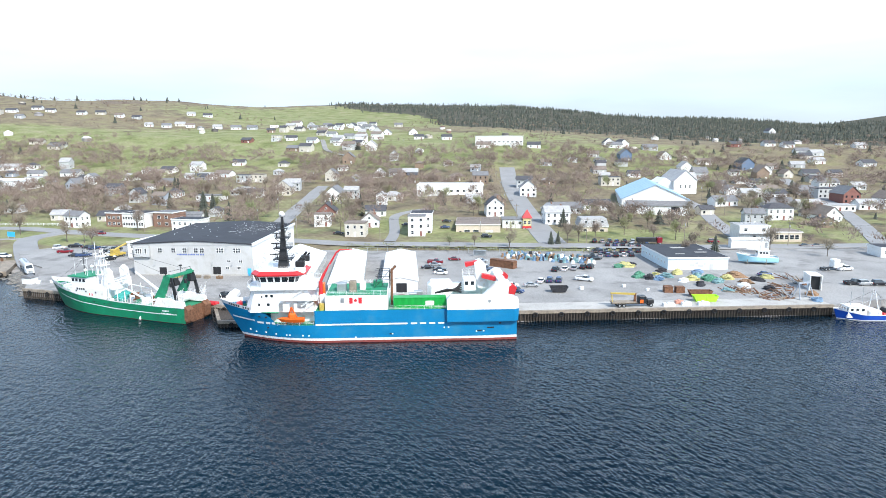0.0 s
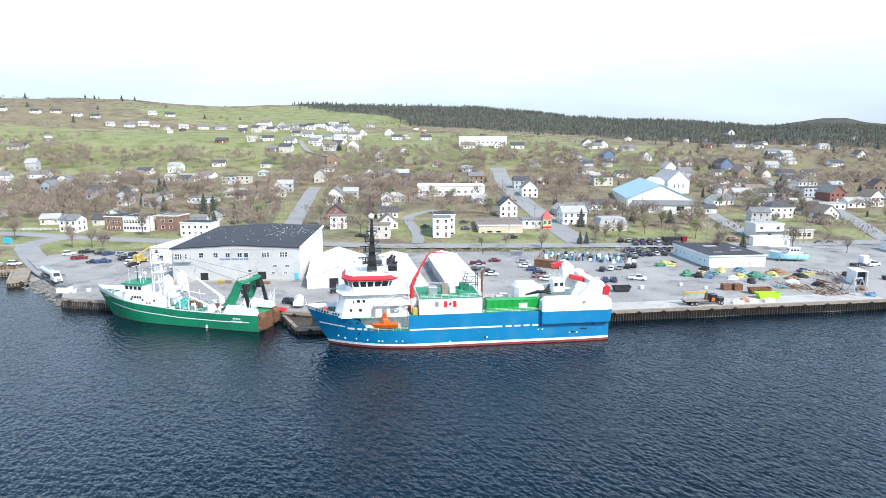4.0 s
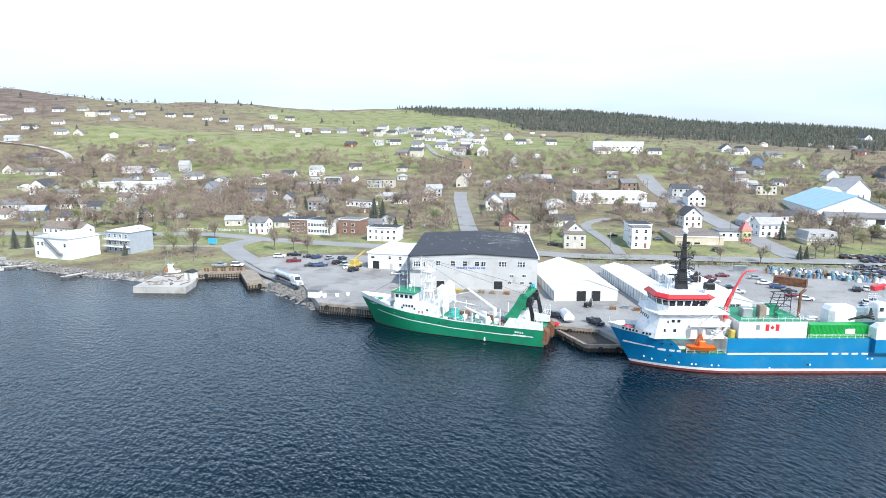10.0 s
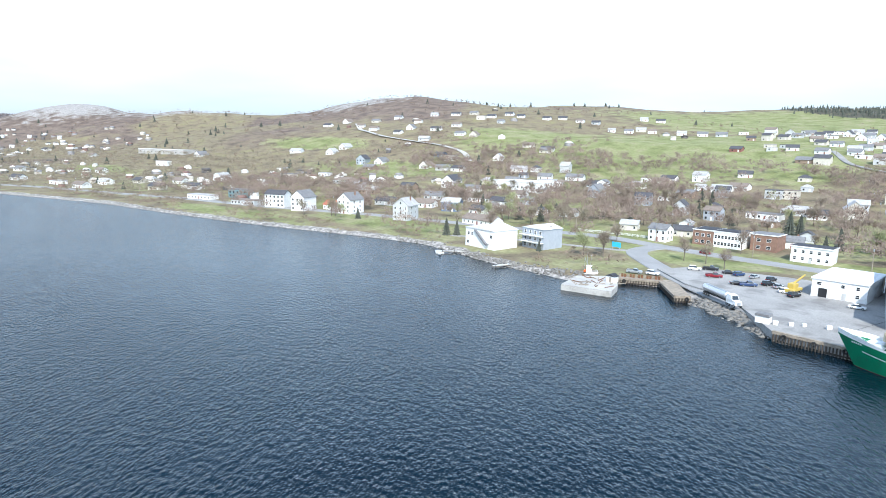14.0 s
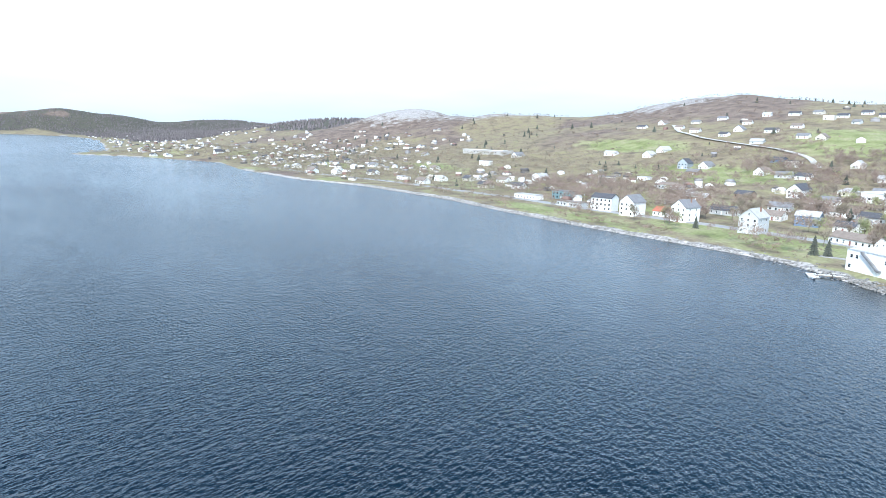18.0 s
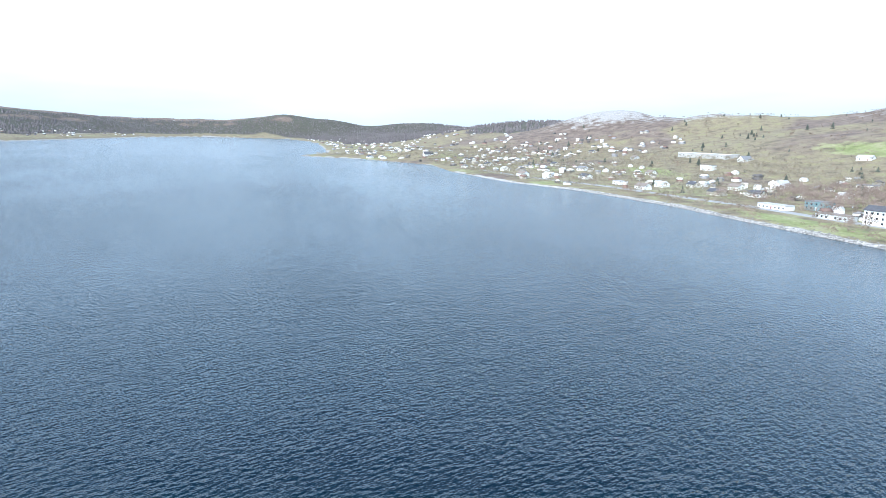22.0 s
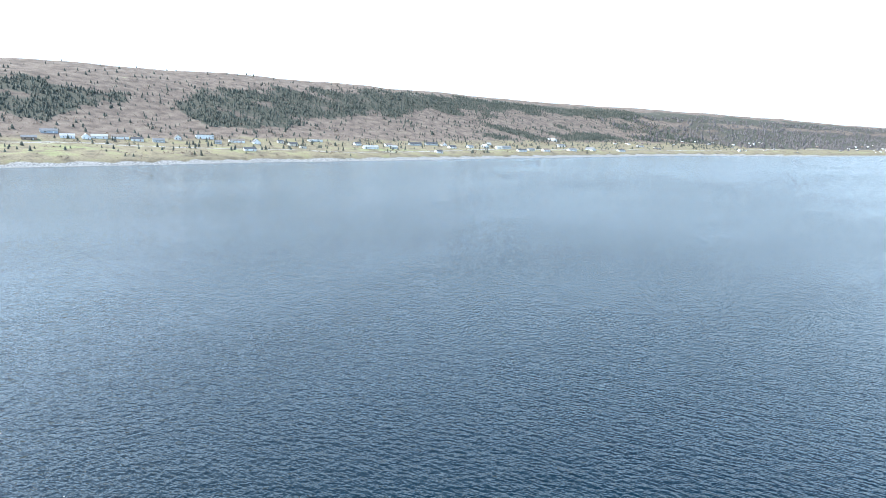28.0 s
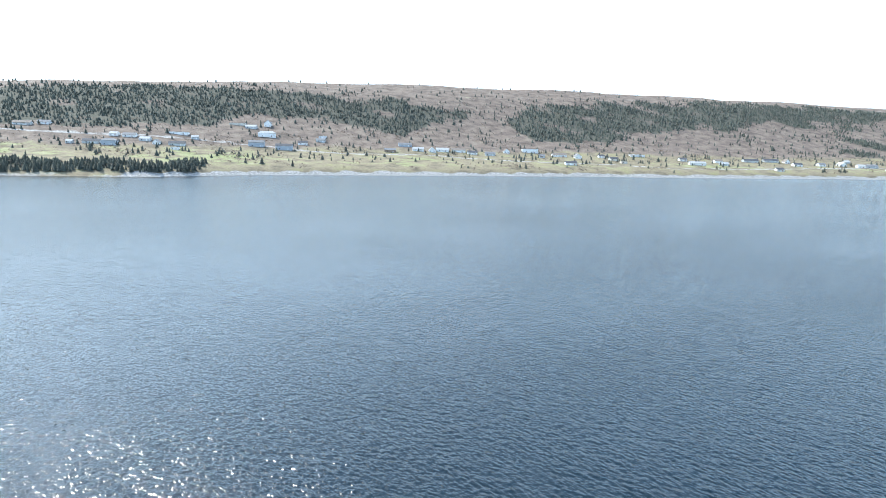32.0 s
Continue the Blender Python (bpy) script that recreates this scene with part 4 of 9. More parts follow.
    # bent stack amidships and pipe frame
    part("exhaust_pipe", Geo().rod((40.8, -1.2, 7.4), (40.8, -1.2, 16.0), 0.3, n=8).rod((40.8, -1.2, 15.8), (41.8, -1.2, 16.8), 0.3, n=8), RUST, ship, "tall rusty exhaust pipe")
    g = Geo()
    for x in (36.6, 40.2):
        for y in (1.0, 3.6):
            g.rod((x, y, 11), (x + (1.2 if x < 38 else 0), y, 15.2), 0.09, n=4)
    for z in (12.4, 13.8, 15.2):
        g.path([(36.9, 1, z), (40.2, 1, z), (40.2, 3.6, z), (36.9, 3.6, z), (36.9, 1, z)], 0.07, 4)
    g.rod((36.6, 1, 11), (40.2, 1, 15.2), 0.07, n=4)
    part("pipe_frame", g, BLACK, ship, "dark lattice frame")
    # forward superstructure
    low = part("superstructure", Geo().loft([[(6.6, -2.6, 7.1), (8.4, -5.4, 7.1), (23.2, -5.4, 7.1), (23.2, 5.4, 7.1), (8.4, 5.4, 7.1), (6.6, 2.6, 7.1)],
                                             [(8.4, -2.4, 12.4), (9.6, -4.9, 12.4), (21.6, -4.9, 12.4), (21.6, 4.9, 12.4), (9.6, 4.9, 12.4), (8.4, 2.4, 12.4)]]), SHIP_WHITE, ship, "white raked superstructure block")
    part("boat_house", Geo().box(12.6, 23.2, -3.4, 3.4, 4.2, 7.2), SHIP_WHITE, ship)
    for z in (9.85,):
        part("tier_deck", Geo().box(15.5, 23.8, -6.0, 6.0, z, z + 0.18), SHIP_WHITE, ship, "white side gallery")
        rails(ship, [(16, -5.95, z + 0.18), (23.7, -5.95, z + 0.18), (23.7, 5.95, z + 0.18), (16, 5.95, z + 0.18)])
    part("bridge_deck", Geo().loft([[(7.2, -2.6, 12.4), (8.8, -5.9, 12.4), (23.6, -5.9, 12.4), (23.6, 5.9, 12.4), (8.8, 5.9, 12.4), (7.2, 2.6, 12.4)], [(7.2, -2.6, 12.65), (8.8, -5.9, 12.65), (23.6, -5.9, 12.65), (23.6, 5.9, 12.65), (8.8, 5.9, 12.65), (7.2, 2.6, 12.65)]]), SHIP_WHITE, ship, "white bridge deck edge")
    rails(ship, [(23.5, -5.8, 12.65), (8.9, -5.8, 12.65), (7.3, -2.5, 12.65), (7.3, 2.5, 12.65), (8.9, 5.8, 12.65), (23.5, 5.8, 12.65), (23.5, -5.8, 12.65)])
    foot = [(9.6, -2.6), (11.2, -4.9), (18.6, -4.9), (20.0, -3.4), (20.0, 3.4), (18.6, 4.9), (11.2, 4.9), (9.6, 2.6)]
    wide = lambda k, z: [(14.6 + (x - 14.6) * k, y * k, z) for x, y in foot]
    bridge = part("wheelhouse", Geo().loft([wide(1, 12.6), wide(1.03, 13.9), wide(1.13, 15.6)]), SHIP_WHITE, ship, "white wheelhouse with slanting windows")
    part("wheelhouse_roof", Geo().loft([wide(1.2, 15.6), wide(1.22, 15.9), wide(1.05, 16.6)]), RED, bridge, "red edged wheelhouse roof")
    part("roof_deck", Geo().loft([wide(1.05, 16.6), wide(1.03, 16.66)]), SHIP_WHITE, bridge)
    ring = foot + foot[:1]
    for (ax, ay), (bx, by) in zip(ring, ring[1:]):
        n = max(1, round(math.hypot(bx - ax, by - ay) / 1.35))
        out = Vector((by - ay, -(bx - ax), 0)).normalized()
        for k in range(n):
            f0, f1 = (k + 0.12) / n, (k + 0.88) / n
            q = lambda f, s, z: Vector((14.6 + (ax + (bx - ax) * f - 14.6) * s, (ay + (by - ay) * f) * s, z)) + out * 0.03
            part("bridge_window", Geo().loft([[q(f0, 1.045, 14.15), q(f1, 1.045, 14.15), q(f1, 1.118, 15.35), q(f0, 1.118, 15.35)], [q(f0, 1.02, 14.15), q(f1, 1.02, 14.15), q(f1, 1.09, 15.35), q(f0, 1.09, 15.35)]]), GLASS, bridge)
    for x in (16.2, 17.0, 17.8, 18.4):
        part("number_bar", Geo().box(x, x + 0.4, -5.62, -5.56, 14.7, 15.2), BLACK, bridge)
    rails(bridge, [(*p[:2], 16.66) for p in wide(1.0, 0)] + [(*wide(1.0, 0)[0][:2], 16.66)], 1.0)
    for a, b in (((9.7, -4.3, 10.7), (11.0, -5.0, 10.7)), ((12.2, -5.12, 10.9), (13.4, -5.12, 10.9)), ((10.4, -5.2, 8.9), (12.6, -5.3, 8.9))):
        window_row(low, 2, a, b, 0.6, 0.6, (-0.2, -1, 0.1))
    window_row(low, 5, (7.9, -2.2, 10.9), (7.9, 2.2, 10.9), 0.6, 0.6, (-1, 0, 0.32))
    for x in (15.0, 17.5):
        part("door", Geo().box(x, x + 0.9, -5.5, -5.36, 7.3, 9.2), STEEL, low, "grey steel door")
    part("vent_grille", Geo().box(19.2, 21.2, -5.46, -5.3, 8.0, 9.4), STEEL, low)
    g = Geo()
    for k in range(7):
        g.box(17.2 + 0.5 * k, 17.7 + 0.5 * k, -5.95, -5.1, 10.0 + 0.36 * k, 10.06 + 0.36 * k)
    g.rod((17.2, -5.95, 10.0), (20.8, -5.95, 12.6), 0.07, n=4).rod((17.2, -5.95, 11.0), (20.8, -5.95, 13.6), 0.04, n=4)
    part("stairway", g, SHIP_WHITE, low)
    for z in (7.3, 8.6):
        flight = part("stairway", Geo().prism([(20, z - 0.25), (20.25, z - 0.25), (23.1, z + 2.05), (23.1, z + 2.3)], -5.95, -5.88), SHIP_WHITE, low)
        for k in range(6):
            part("tread", Geo().box(20 + 0.5 * k, 20.5 + 0.5 * k, -5.88, -5.45, z + 0.4 * k, z + 0.06 + 0.4 * k), SHIP_WHITE, flight)
    # mast
    mast = part("mast", Geo().loft([[(14.2, -0.9, 16.6), (16.6, -0.9, 16.6), (16.6, 0.9, 16.6), (14.2, 0.9, 16.6)], [(14.9, -0.5, 22.0), (16.1, -0.5, 22.0), (16.1, 0.5, 22.0), (14.9, 0.5, 22.0)], [(15.3, -0.25, 28.6), (15.8, -0.25, 28.6), (15.8, 0.25, 28.6), (15.3, 0.25, 28.6)]]), BLACK, ship, "black radar mast with platforms")
    for z, w in ((18.6, 2.2), (21.2, 2.0), (23.6, 1.6), (25.8, 1.2)):
        part("platform", Geo().box(15.5 - w, 15.5 + w, -w * 0.7, w * 0.7, z, z + 0.14).rod((15.5 - w, -w * 0.7, z), (15.2, 0, z - 1.2), 0.08, n=4).rod((15.5 + w, -w * 0.7, z), (15.9, 0, z - 1.2), 0.08, n=4), BLACK, mast)
        rails(mast, [(15.5 - w, -w * 0.7, z + 0.14), (15.5 + w, -w * 0.7, z + 0.14), (15.5 + w, w * 0.7, z + 0.14), (15.5 - w, w * 0.7, z + 0.14)], 0.9, 1.2, BLACK)
    for z, w in ((19.6, 1.7), (22.2, 1.3), (24.6, 0.9)):
        part("radar_bar", Geo().box(14.0 - w, 14.0 + w, -0.12, 0.12, z, z + 0.25).rod((14, 0, z - 0.9), (14, 0, z), 0.15), BLACK, mast)
    part("dome", Geo().ball((15.5, 0, 29.2), 0.7), SHIP_WHITE, mast, "white radome on top")
    for x, y, r in ((11.6, -2.4, 0.55), (11.2, 1.8, 0.6), (18.2, 2.8, 0.5)):
        part("dome", Geo().rod((x, y, 16.6), (x, y, 19.2), 0.09).ball((x, y, 19.7), r), SHIP_WHITE, bridge)
    for x, y, h in ((10.6, -3.4, 6.5), (12.6, 3.2, 6.0), (9.9, 0.6, 5.0), (17.6, -3.4, 4.5), (12.4, -3.9, 4.0), (11.0, 0, 6.0)):
        part("whip_aerial", Geo().rod((x, y, 16.6), (x, y, 16.6 + h), 0.05, 0.02, 4), SHIP_WHITE, bridge)
    g = Geo()
    for k in range(9):
        g.rod((12.9, -0.9, 16.7 + 0.35 * k), (12.9, 0.0, 16.7 + 0.35 * k), 0.03, n=4)
    g.rod((12.9, -0.9, 16.6), (12.9, -0.9, 19.8), 0.06, n=4).rod((12.9, 0, 16.6), (12.9, 0, 19.8), 0.06, n=4)
    part("light_mast", g, SHIP_WHITE, bridge)
    for y in (-3.6, 3.6):
        fun = part("funnel", Geo().soft(18.8, 21.0, y - 0.9, y + 0.9, 12.6, 17.4, 0.3), SHIP_WHITE, ship)
        part("funnel_top", Geo().soft(18.9, 20.9, y - 0.8, y + 0.8, 17.4, 18.8, 0.2).rod((19.5, y, 18.6), (20.3, y, 19.6), 0.3).rod((20.3, y + 0.3, 18.6), (21.0, y + 0.3, 19.3), 0.25), BLACK, fun, "black exhaust uptakes")
    # rescue boat and davit
    boat = part("rescue_boat", Geo().loft([[(14.6, -6.2, 5.9)] * 5, [(15.6, -7.0, 5.9), (15.6, -6.6, 5.2), (15.6, -6.2, 5.0), (15.6, -5.8, 5.2), (15.6, -5.4, 5.9)], [(18, -7.3, 5.8), (18, -6.9, 5.0), (18, -6.2, 4.8), (18, -5.5, 5.0), (18, -5.1, 5.8)], [(20.8, -7.2, 5.8), (20.8, -6.8, 5.0), (20.8, -6.2, 4.9), (20.8, -5.6, 5.0), (20.8, -5.2, 5.8)]]), ORANGE, ship, "orange fast rescue boat in its davit")
    part("console", Geo().soft(17.4, 18.8, -6.6, -5.8, 5.8, 7.0, 0.2), ORANGE, boat)
    part("davit", Geo().rod((16.4, -5.0, 4.2), (17.9, -6.0, 8.4), 0.16).rod((19.6, -5.0, 4.2), (17.9, -6.0, 8.4), 0.16).rod((17.9, -6.0, 8.4), (17.9, -6.2, 6.2), 0.05), ORANGE, ship, "orange boat davit")
    rails(ship, [(14.8, -6.6, 4.2), (23.0, -6.6, 4.2)])
    # bow gear
    part("windlass", Geo().rod((4.4, -1.6, 7.8), (4.4, 1.6, 7.8), 0.5, n=10).box(4.0, 5.2, -0.5, 0.5, 7.2, 8.3), RED, ship, "red anchor windlass")
    for x, y in ((3.2, -1.2), (5.4, -2.6), (5.6, 2.4), (2.6, 0.9)):
        part("bollard", Geo().rod((x, y, 7.2), (x, y, 8.0), 0.2).rod((x + 0.6, y, 7.2), (x + 0.6, y, 8.0), 0.2), STEEL, ship)
    part("bow_rail", Geo().path([(0.5, 0, 9.3), (0.2, 0, 10.4)], 0.06), SHIP_WHITE, ship)
    rails(ship, [(40.2, -6.5, 7.4), (53.4, -6.5, 7.4)])
    rails(ship, [(40.2, 6.5, 7.4), (53.4, 6.5, 7.4)])
    # crates of lashings beside the container
    for x, y, s in ((42.2, 1.2, 0.9), (44.8, 2.0, 1.1), (47.2, 0.4, 0.8), (46.0, 3.4, 1.2)):
        part("deck_winch", Geo().soft(x, x + 1.8 * s, y, y + 1.4 * s, 7.4, 7.4 + 1.7 * s, 0.15), RUST if s < 1 else STEEL, ship)


def container(x, y, z, turn, length, material, label):
    box = thing("shipping_container", x, y, z, turn, label, "container", "cargo containers")
    w, h = 2.44, 2.6
    part("frame", Geo().box(0, length, 0, w, 0, 0.15).box(0, length, 0, w, h - 0.1, h).box(0, 0.15, 0, 0.15, 0, h).box(0, 0.15, w - 0.15, w, 0, h).box(length - 0.15, length, 0, 0.15, 0, h).box(length - 0.15, length, w - 0.15, w, 0, h), material, box)
    g, n = Geo(), int(length / 0.28)
    outline = []
    for k in range(n):
        x0 = 0.15 + (length - 0.3) * k / n
        s = (length - 0.3) / n
        outline += [(x0, 0.04), (x0 + 0.3 * s, 0.04), (x0 + 0.5 * s, 0.1), (x0 + 0.8 * s, 0.1)]
    for yy in (lambda d: d, lambda d: w - d):
        g.loft([[(px, yy(d), 0.15) for px, d in outline], [(px, yy(d), h - 0.1) for px, d in outline]], closed=False, caps=False)
    part("side_sheet", g, material, box, "corrugated steel sides")
    part("end_door", Geo().box(0.03, 0.1, 0.15, w / 2 - 0.02, 0.15, h - 0.1), material, box)
    part("end_door", Geo().box(0.03, 0.1, w / 2 + 0.02, w - 0.15, 0.15, h - 0.1), material, box)
    part("end_wall", Geo().box(length - 0.1, length - 0.04, 0.15, w - 0.15, 0.15, h - 0.1), material, box)
    return box


blue_vessel()
M = pose(-66.36, 142.58, 0, 0, 0, 7.8)
p = M @ Vector((41.3, -5.2, 7.42))
con = container(p.x, p.y, p.z, 7.8, 12.19, BOX_GREEN, "green corrugated shipping container on the ship's deck")
part("white_panel", Geo().box(7.4, 9.4, -0.05, 0.02, 0.7, 1.8), SHIP_WHITE, con, "white notice panel")


def green_trawler():
    L, B = 51.0, 9.2
    ship = thing("stern_trawler", -127.9, 168.2, 0, -14.8, "green steel stern trawler with white upperworks at the wharf", "ship")
    top = lambda x: float(np.interp(x, (0, 8, 16, 28, 40, 51), (7.0, 5.9, 5.0, 4.2, 4.1, 4.3)))
    stem, half = hull_form(L, B, 4.2, 16, lambda x: 7.0, 2.0, 0.08)
    hull = part("hull", hull_band(stem, half, L, 0.1, lambda x: top(x) - 0.15), SHIP_GREEN, ship, "dark green steel hull")
    part("hull_bottom", hull_band(stem, half, L, -1.5, 0.1, levels=2), ANTIFOUL, ship, "red-brown antifouling")
    part("sheer_strake", hull_band(stem, half, L, lambda x: top(x) - 0.15, lambda x: top(x) + (1.0 - 0.12 * max(0, x - 6) if x < 12 else 0.1), out=0.03, levels=1), SHIP_WHITE, ship, "white sheer line and bow bulwark")
    part("side_stripe", hull_band(stem, half, L, lambda x: top(x) - 2.05, lambda x: top(x) - 1.85, 6, 48.5, n=30, out=0.04, levels=1, sides=(-1,)), SHIP_WHITE, hull, "thin white side stripe")
    part("transom", transom(half, L, -1.2, 4.2), RUST, ship, "rust-streaked stern ramp")
    part("main_deck", deck(stem, half, L, lambda x: top(x) - 0.5, 1.5, L), DECK_GREEN, ship)
    for k in range(5):
        part("name_bar", hull_band(stem, half, L, top(4) - 0.9, top(4) - 0.5, 3.6 + 0.5 * k, 3.9 + 0.5 * k, n=1, out=0.05, levels=1, sides=(-1,)), SHIP_WHITE, hull)
    for r, m in ((0, 5), (1, 7)):
        for k in range(m):
            z = 3.3 - 0.75 * r
            part("name_bar", hull_band(stem, half, L, z - 0.42, z, 44.0 + 0.45 * k - 0.3 * r, 44.3 + 0.45 * k - 0.3 * r, n=1, out=0.05, levels=1, sides=(-1,)), SHIP_WHITE, hull)
    for x in (14, 17.5, 21, 24.5):
        part("porthole", Geo().rod((x, -half(x, 3.4) - 0.05, top(x) - 1.2), (x, -half(x, 3.4) + 0.1, top(x) - 1.2), 0.17, n=8), BLACK, hull)
    part("discharge", Geo().rod((36.5, -4.6, 0.9), (36.5, -4.75, 0.1), 0.14, 0.3), SHIP_WHITE, hull, "white water spilling from the side")
    # wheelhouse block
    low = part("deckhouse", Geo().soft(11.5, 24, -4.0, 4.0, 4.2, 7.0, 0.2), SHIP_WHITE, ship, "white deckhouse")
    wheel = part("wheelhouse", Geo().loft([[(11.6, -3.2, 7.0), (17, -3.2, 7.0), (17, 3.2, 7.0), (11.6, 3.2, 7.0)], [(11.3, -3.3, 9.5), (17, -3.3, 9.5), (17, 3.3, 9.5), (11.3, 3.3, 9.5)]]), SHIP_WHITE, ship)
    part("wheelhouse_roof", Geo().box(10.8, 17.4, -3.6, 3.6, 9.5, 9.8), DECK_GREEN, wheel, "green wheelhouse roof")
    window_row(wheel, 4, (11.33, -2.3, 8.7), (11.33, 2.3, 8.7), 1.0, 0.8, (-1, 0, 0))
    window_row(wheel, 4, (12.3, -3.3, 8.7), (16.2, -3.3, 8.7), 0.8, 0.8, (0, -1, 0))
    window_row(low, 3, (14, -4.0, 5.9), (21, -4.0, 5.9), 0.45, 0.45, (0, -1, 0))
    for k in range(4):
        part("number_bar", Geo().box(14.2 + 0.8 * k, 14.7 + 0.8 * k, -4.05, -4.0, 6.2, 6.8), BLACK, low)
    part("flag", Geo().box(18.6, 18.9, -4.05, -4.0, 4.9, 5.5), FLAG_RED, low)
    part("flag", Geo().box(19.5, 19.8, -4.05, -4.0, 4.9, 5.5), FLAG_RED, low)
    rails(ship, [(11.4, -4.0, 7.0), (24, -4.0, 7.0), (24, 4.0, 7.0), (11.4, 4.0, 7.0)])
    rails(ship, [(3, -half(3, 6.6) + 0.1, 6.6), (7, -half(7, 5.9) + 0.1, 6.0), (11.5, -half(11.5, 5) + 0.1, 5.4)])
    part("fore_hatch", Geo().soft(6.4, 9.6, -1.8, 1.8, 5.2, 6.6, 0.2), SHIP_WHITE, ship)
    part("windlass", Geo().rod((4.2, -1, 6.2), (4.2, 1, 6.2), 0.45, n=10), STEEL, ship)
    part("fore_cover", Geo().soft(9.0, 13.6, -0.5, 3.4, 7.0, 9.2, 0.4), mat("tan_canvas", (0.5, 0.42, 0.3), 0.8), ship, "tan canvas cover")
    for x, h, r in ((13.0, 9.5, 0.14), (17.6, 12, 0.16), (20.4, 10, 0.14)):
        m = part("mast", Geo().rod((x, 0, 7), (x, 0, 7 + h), r, r * 0.5), SHIP_WHITE if x > 14 else BLACK, ship)
        part("crosstree", Geo().rod((x, -1.5, 7 + h * 0.72), (x, 1.5, 7 + h * 0.72), 0.07).rod((x - 0.8, 0, 7 + h * 0.55), (x + 0.8, 0, 7 + h * 0.55), 0.06), SHIP_WHITE, m)
    for y in (-1.1, 1.1):
        part("mast_leg", Geo().rod((18.6, y, 7), (19.6, y * 0.7, 15.5), 0.2, 0.14).rod((20.8, y, 7), (19.8, y * 0.7, 15.5), 0.16, 0.12), SHIP_WHITE, ship, "white tripod mast leg")
    for z in (10, 12.5, 15):
        part("platform", Geo().box(18.6, 21.0, -1.4, 1.4, z, z + 0.12), SHIP_WHITE, ship)
        rails(ship, [(18.6, -1.4, z + 0.12), (21, -1.4, z + 0.12), (21, 1.4, z + 0.12), (18.6, 1.4, z + 0.12)], 0.9, 1.2)
    for x, y, z, r in ((15.2, -1.6, 11.2, 0.45), (14.2, 1.4, 11.6, 0.5), (19.6, 0, 16.4, 0.4)):
        part("dome", Geo().rod((x, y, 9.8), (x, y, z), 0.07).ball((x, y, z), r), SHIP_WHITE, ship)
    for x, y, h in ((12.6, -2.6, 5), (16.6, 2.4, 6), (13.4, 0.6, 7), (16.8, -2.4, 4)):
        part("whip_aerial", Geo().rod((x, y, 9.8), (x, y, 9.8 + h), 0.04, 0.02, 4), SHIP_WHITE, ship)
    # inclined white gallows and funnels amidships
    for y in (-2.6, 2.6):
        g = Geo().prism([(23.6, 6.8), (26.2, 6.8), (25.6, 11.6), (24.4, 12.6), (23.4, 11.8)], y - 0.55, y + 0.55)
        part("funnel", g, SHIP_WHITE, ship, "white engine casing")
    part("trawl_net", Geo().ball((27.2, -1.8, 4.6), 1.7, 1.0).ball((28.8, -2.2, 4.3), 1.4, 0.8).ball((26.6, 0.6, 4.8), 1.5, 1.1), mat("teal_net", (0.05, 0.3, 0.26), 0.95, var=0.5, scale=2), ship, "teal trawl net heaped on deck")
    # deck machinery
    for x, y, s, m in ((29.5, 1.4, 1.6, RUST), (31.8, -2.6, 1.2, STEEL), (33.8, 0.8, 1.7, STEEL), (36.0, -1.6, 1.5, SHIP_WHITE), (38.2, 1.2, 1.5, STEEL), (40.2, -2.6, 1.1, RUST)):
        part("winch", Geo().rod((x, y - s * 0.6, 4.4), (x, y + s * 0.6, 4.4), 0.55 * s, n=10).box(x - 0.7 * s, x + 0.7 * s, y - 0.7 * s, y + 0.7 * s, 3.6, 4.1), m, ship)
    boom = part("crane", Geo().rod((37.0, 1.8, 3.6), (37.0, 1.8, 6.6), 0.6, 0.5, 8), SHIP_WHITE, ship, "white deck crane with a long boom")
    part("crane_boom", Geo().rod((37.0, 1.8, 6.4), (30.0, 1.2, 11.2), 0.42, 0.24), SHIP_WHITE, boom)
    boom = part("crane", Geo().rod((36.4, -3.0, 3.6), (36.4, -3.0, 5.6), 0.45, 0.4, 8), SHIP_WHITE, ship)
    part("crane_boom", Geo().rod((36.4, -3.0, 5.4), (30.8, -3.2, 7.6), 0.3, 0.2), SHIP_WHITE, boom)
    rails(ship, [(24, -4.35, 3.9), (34, -4.4, 3.8), (41.5, -4.35, 3.8)], 1.1)
    rails(ship, [(24, 4.35, 3.9), (34, 4.4, 3.8), (41.5, 4.35, 3.8)], 1.1)
    # stern: white bulwark and green raked gantry
    for y in (-1, 1):
        ya, yb = sorted((y * 3.4, y * 4.5))
        part("quarter_bulwark", Geo().prism([(41.0, 4.0), (50.6, 4.1), (50.4, 5.6), (45.6, 6.2), (42.6, 6.4)], ya, yb), SHIP_WHITE, ship, "white quarter bulwark")
        part("gantry_leg", Geo().prism([(41.2, 6.1), (44.4, 6.2), (46.9, 11.6), (46.4, 12.6), (45.0, 12.3), (43.6, 9.6)], ya + 0.3, yb - 0.3), DECK_GREEN, ship, "green raked gantry leg")
        part("gantry_leg", Geo().prism([(47.8, 6.0), (48.9, 6.0), (48.1, 9.0), (47.3, 11.8), (46.7, 11.8)], ya + 0.4, yb - 0.4), BLACK, ship, "black rear gantry leg")
        part("net_drum", Geo().rod((45.6, y * 0.5, 5.2), (45.6, y * 3.0, 5.2), 1.1, n=12), SHIP_WHITE, ship)
    part("gantry_beam", Geo().box(45.8, 46.9, -4.4, 4.4, 11.6, 12.2), DECK_GREEN, ship)
    part("sheave", Geo().box(46.6, 47.8, -3.6, -2.2, 9.6, 11.4), BLACK, ship)
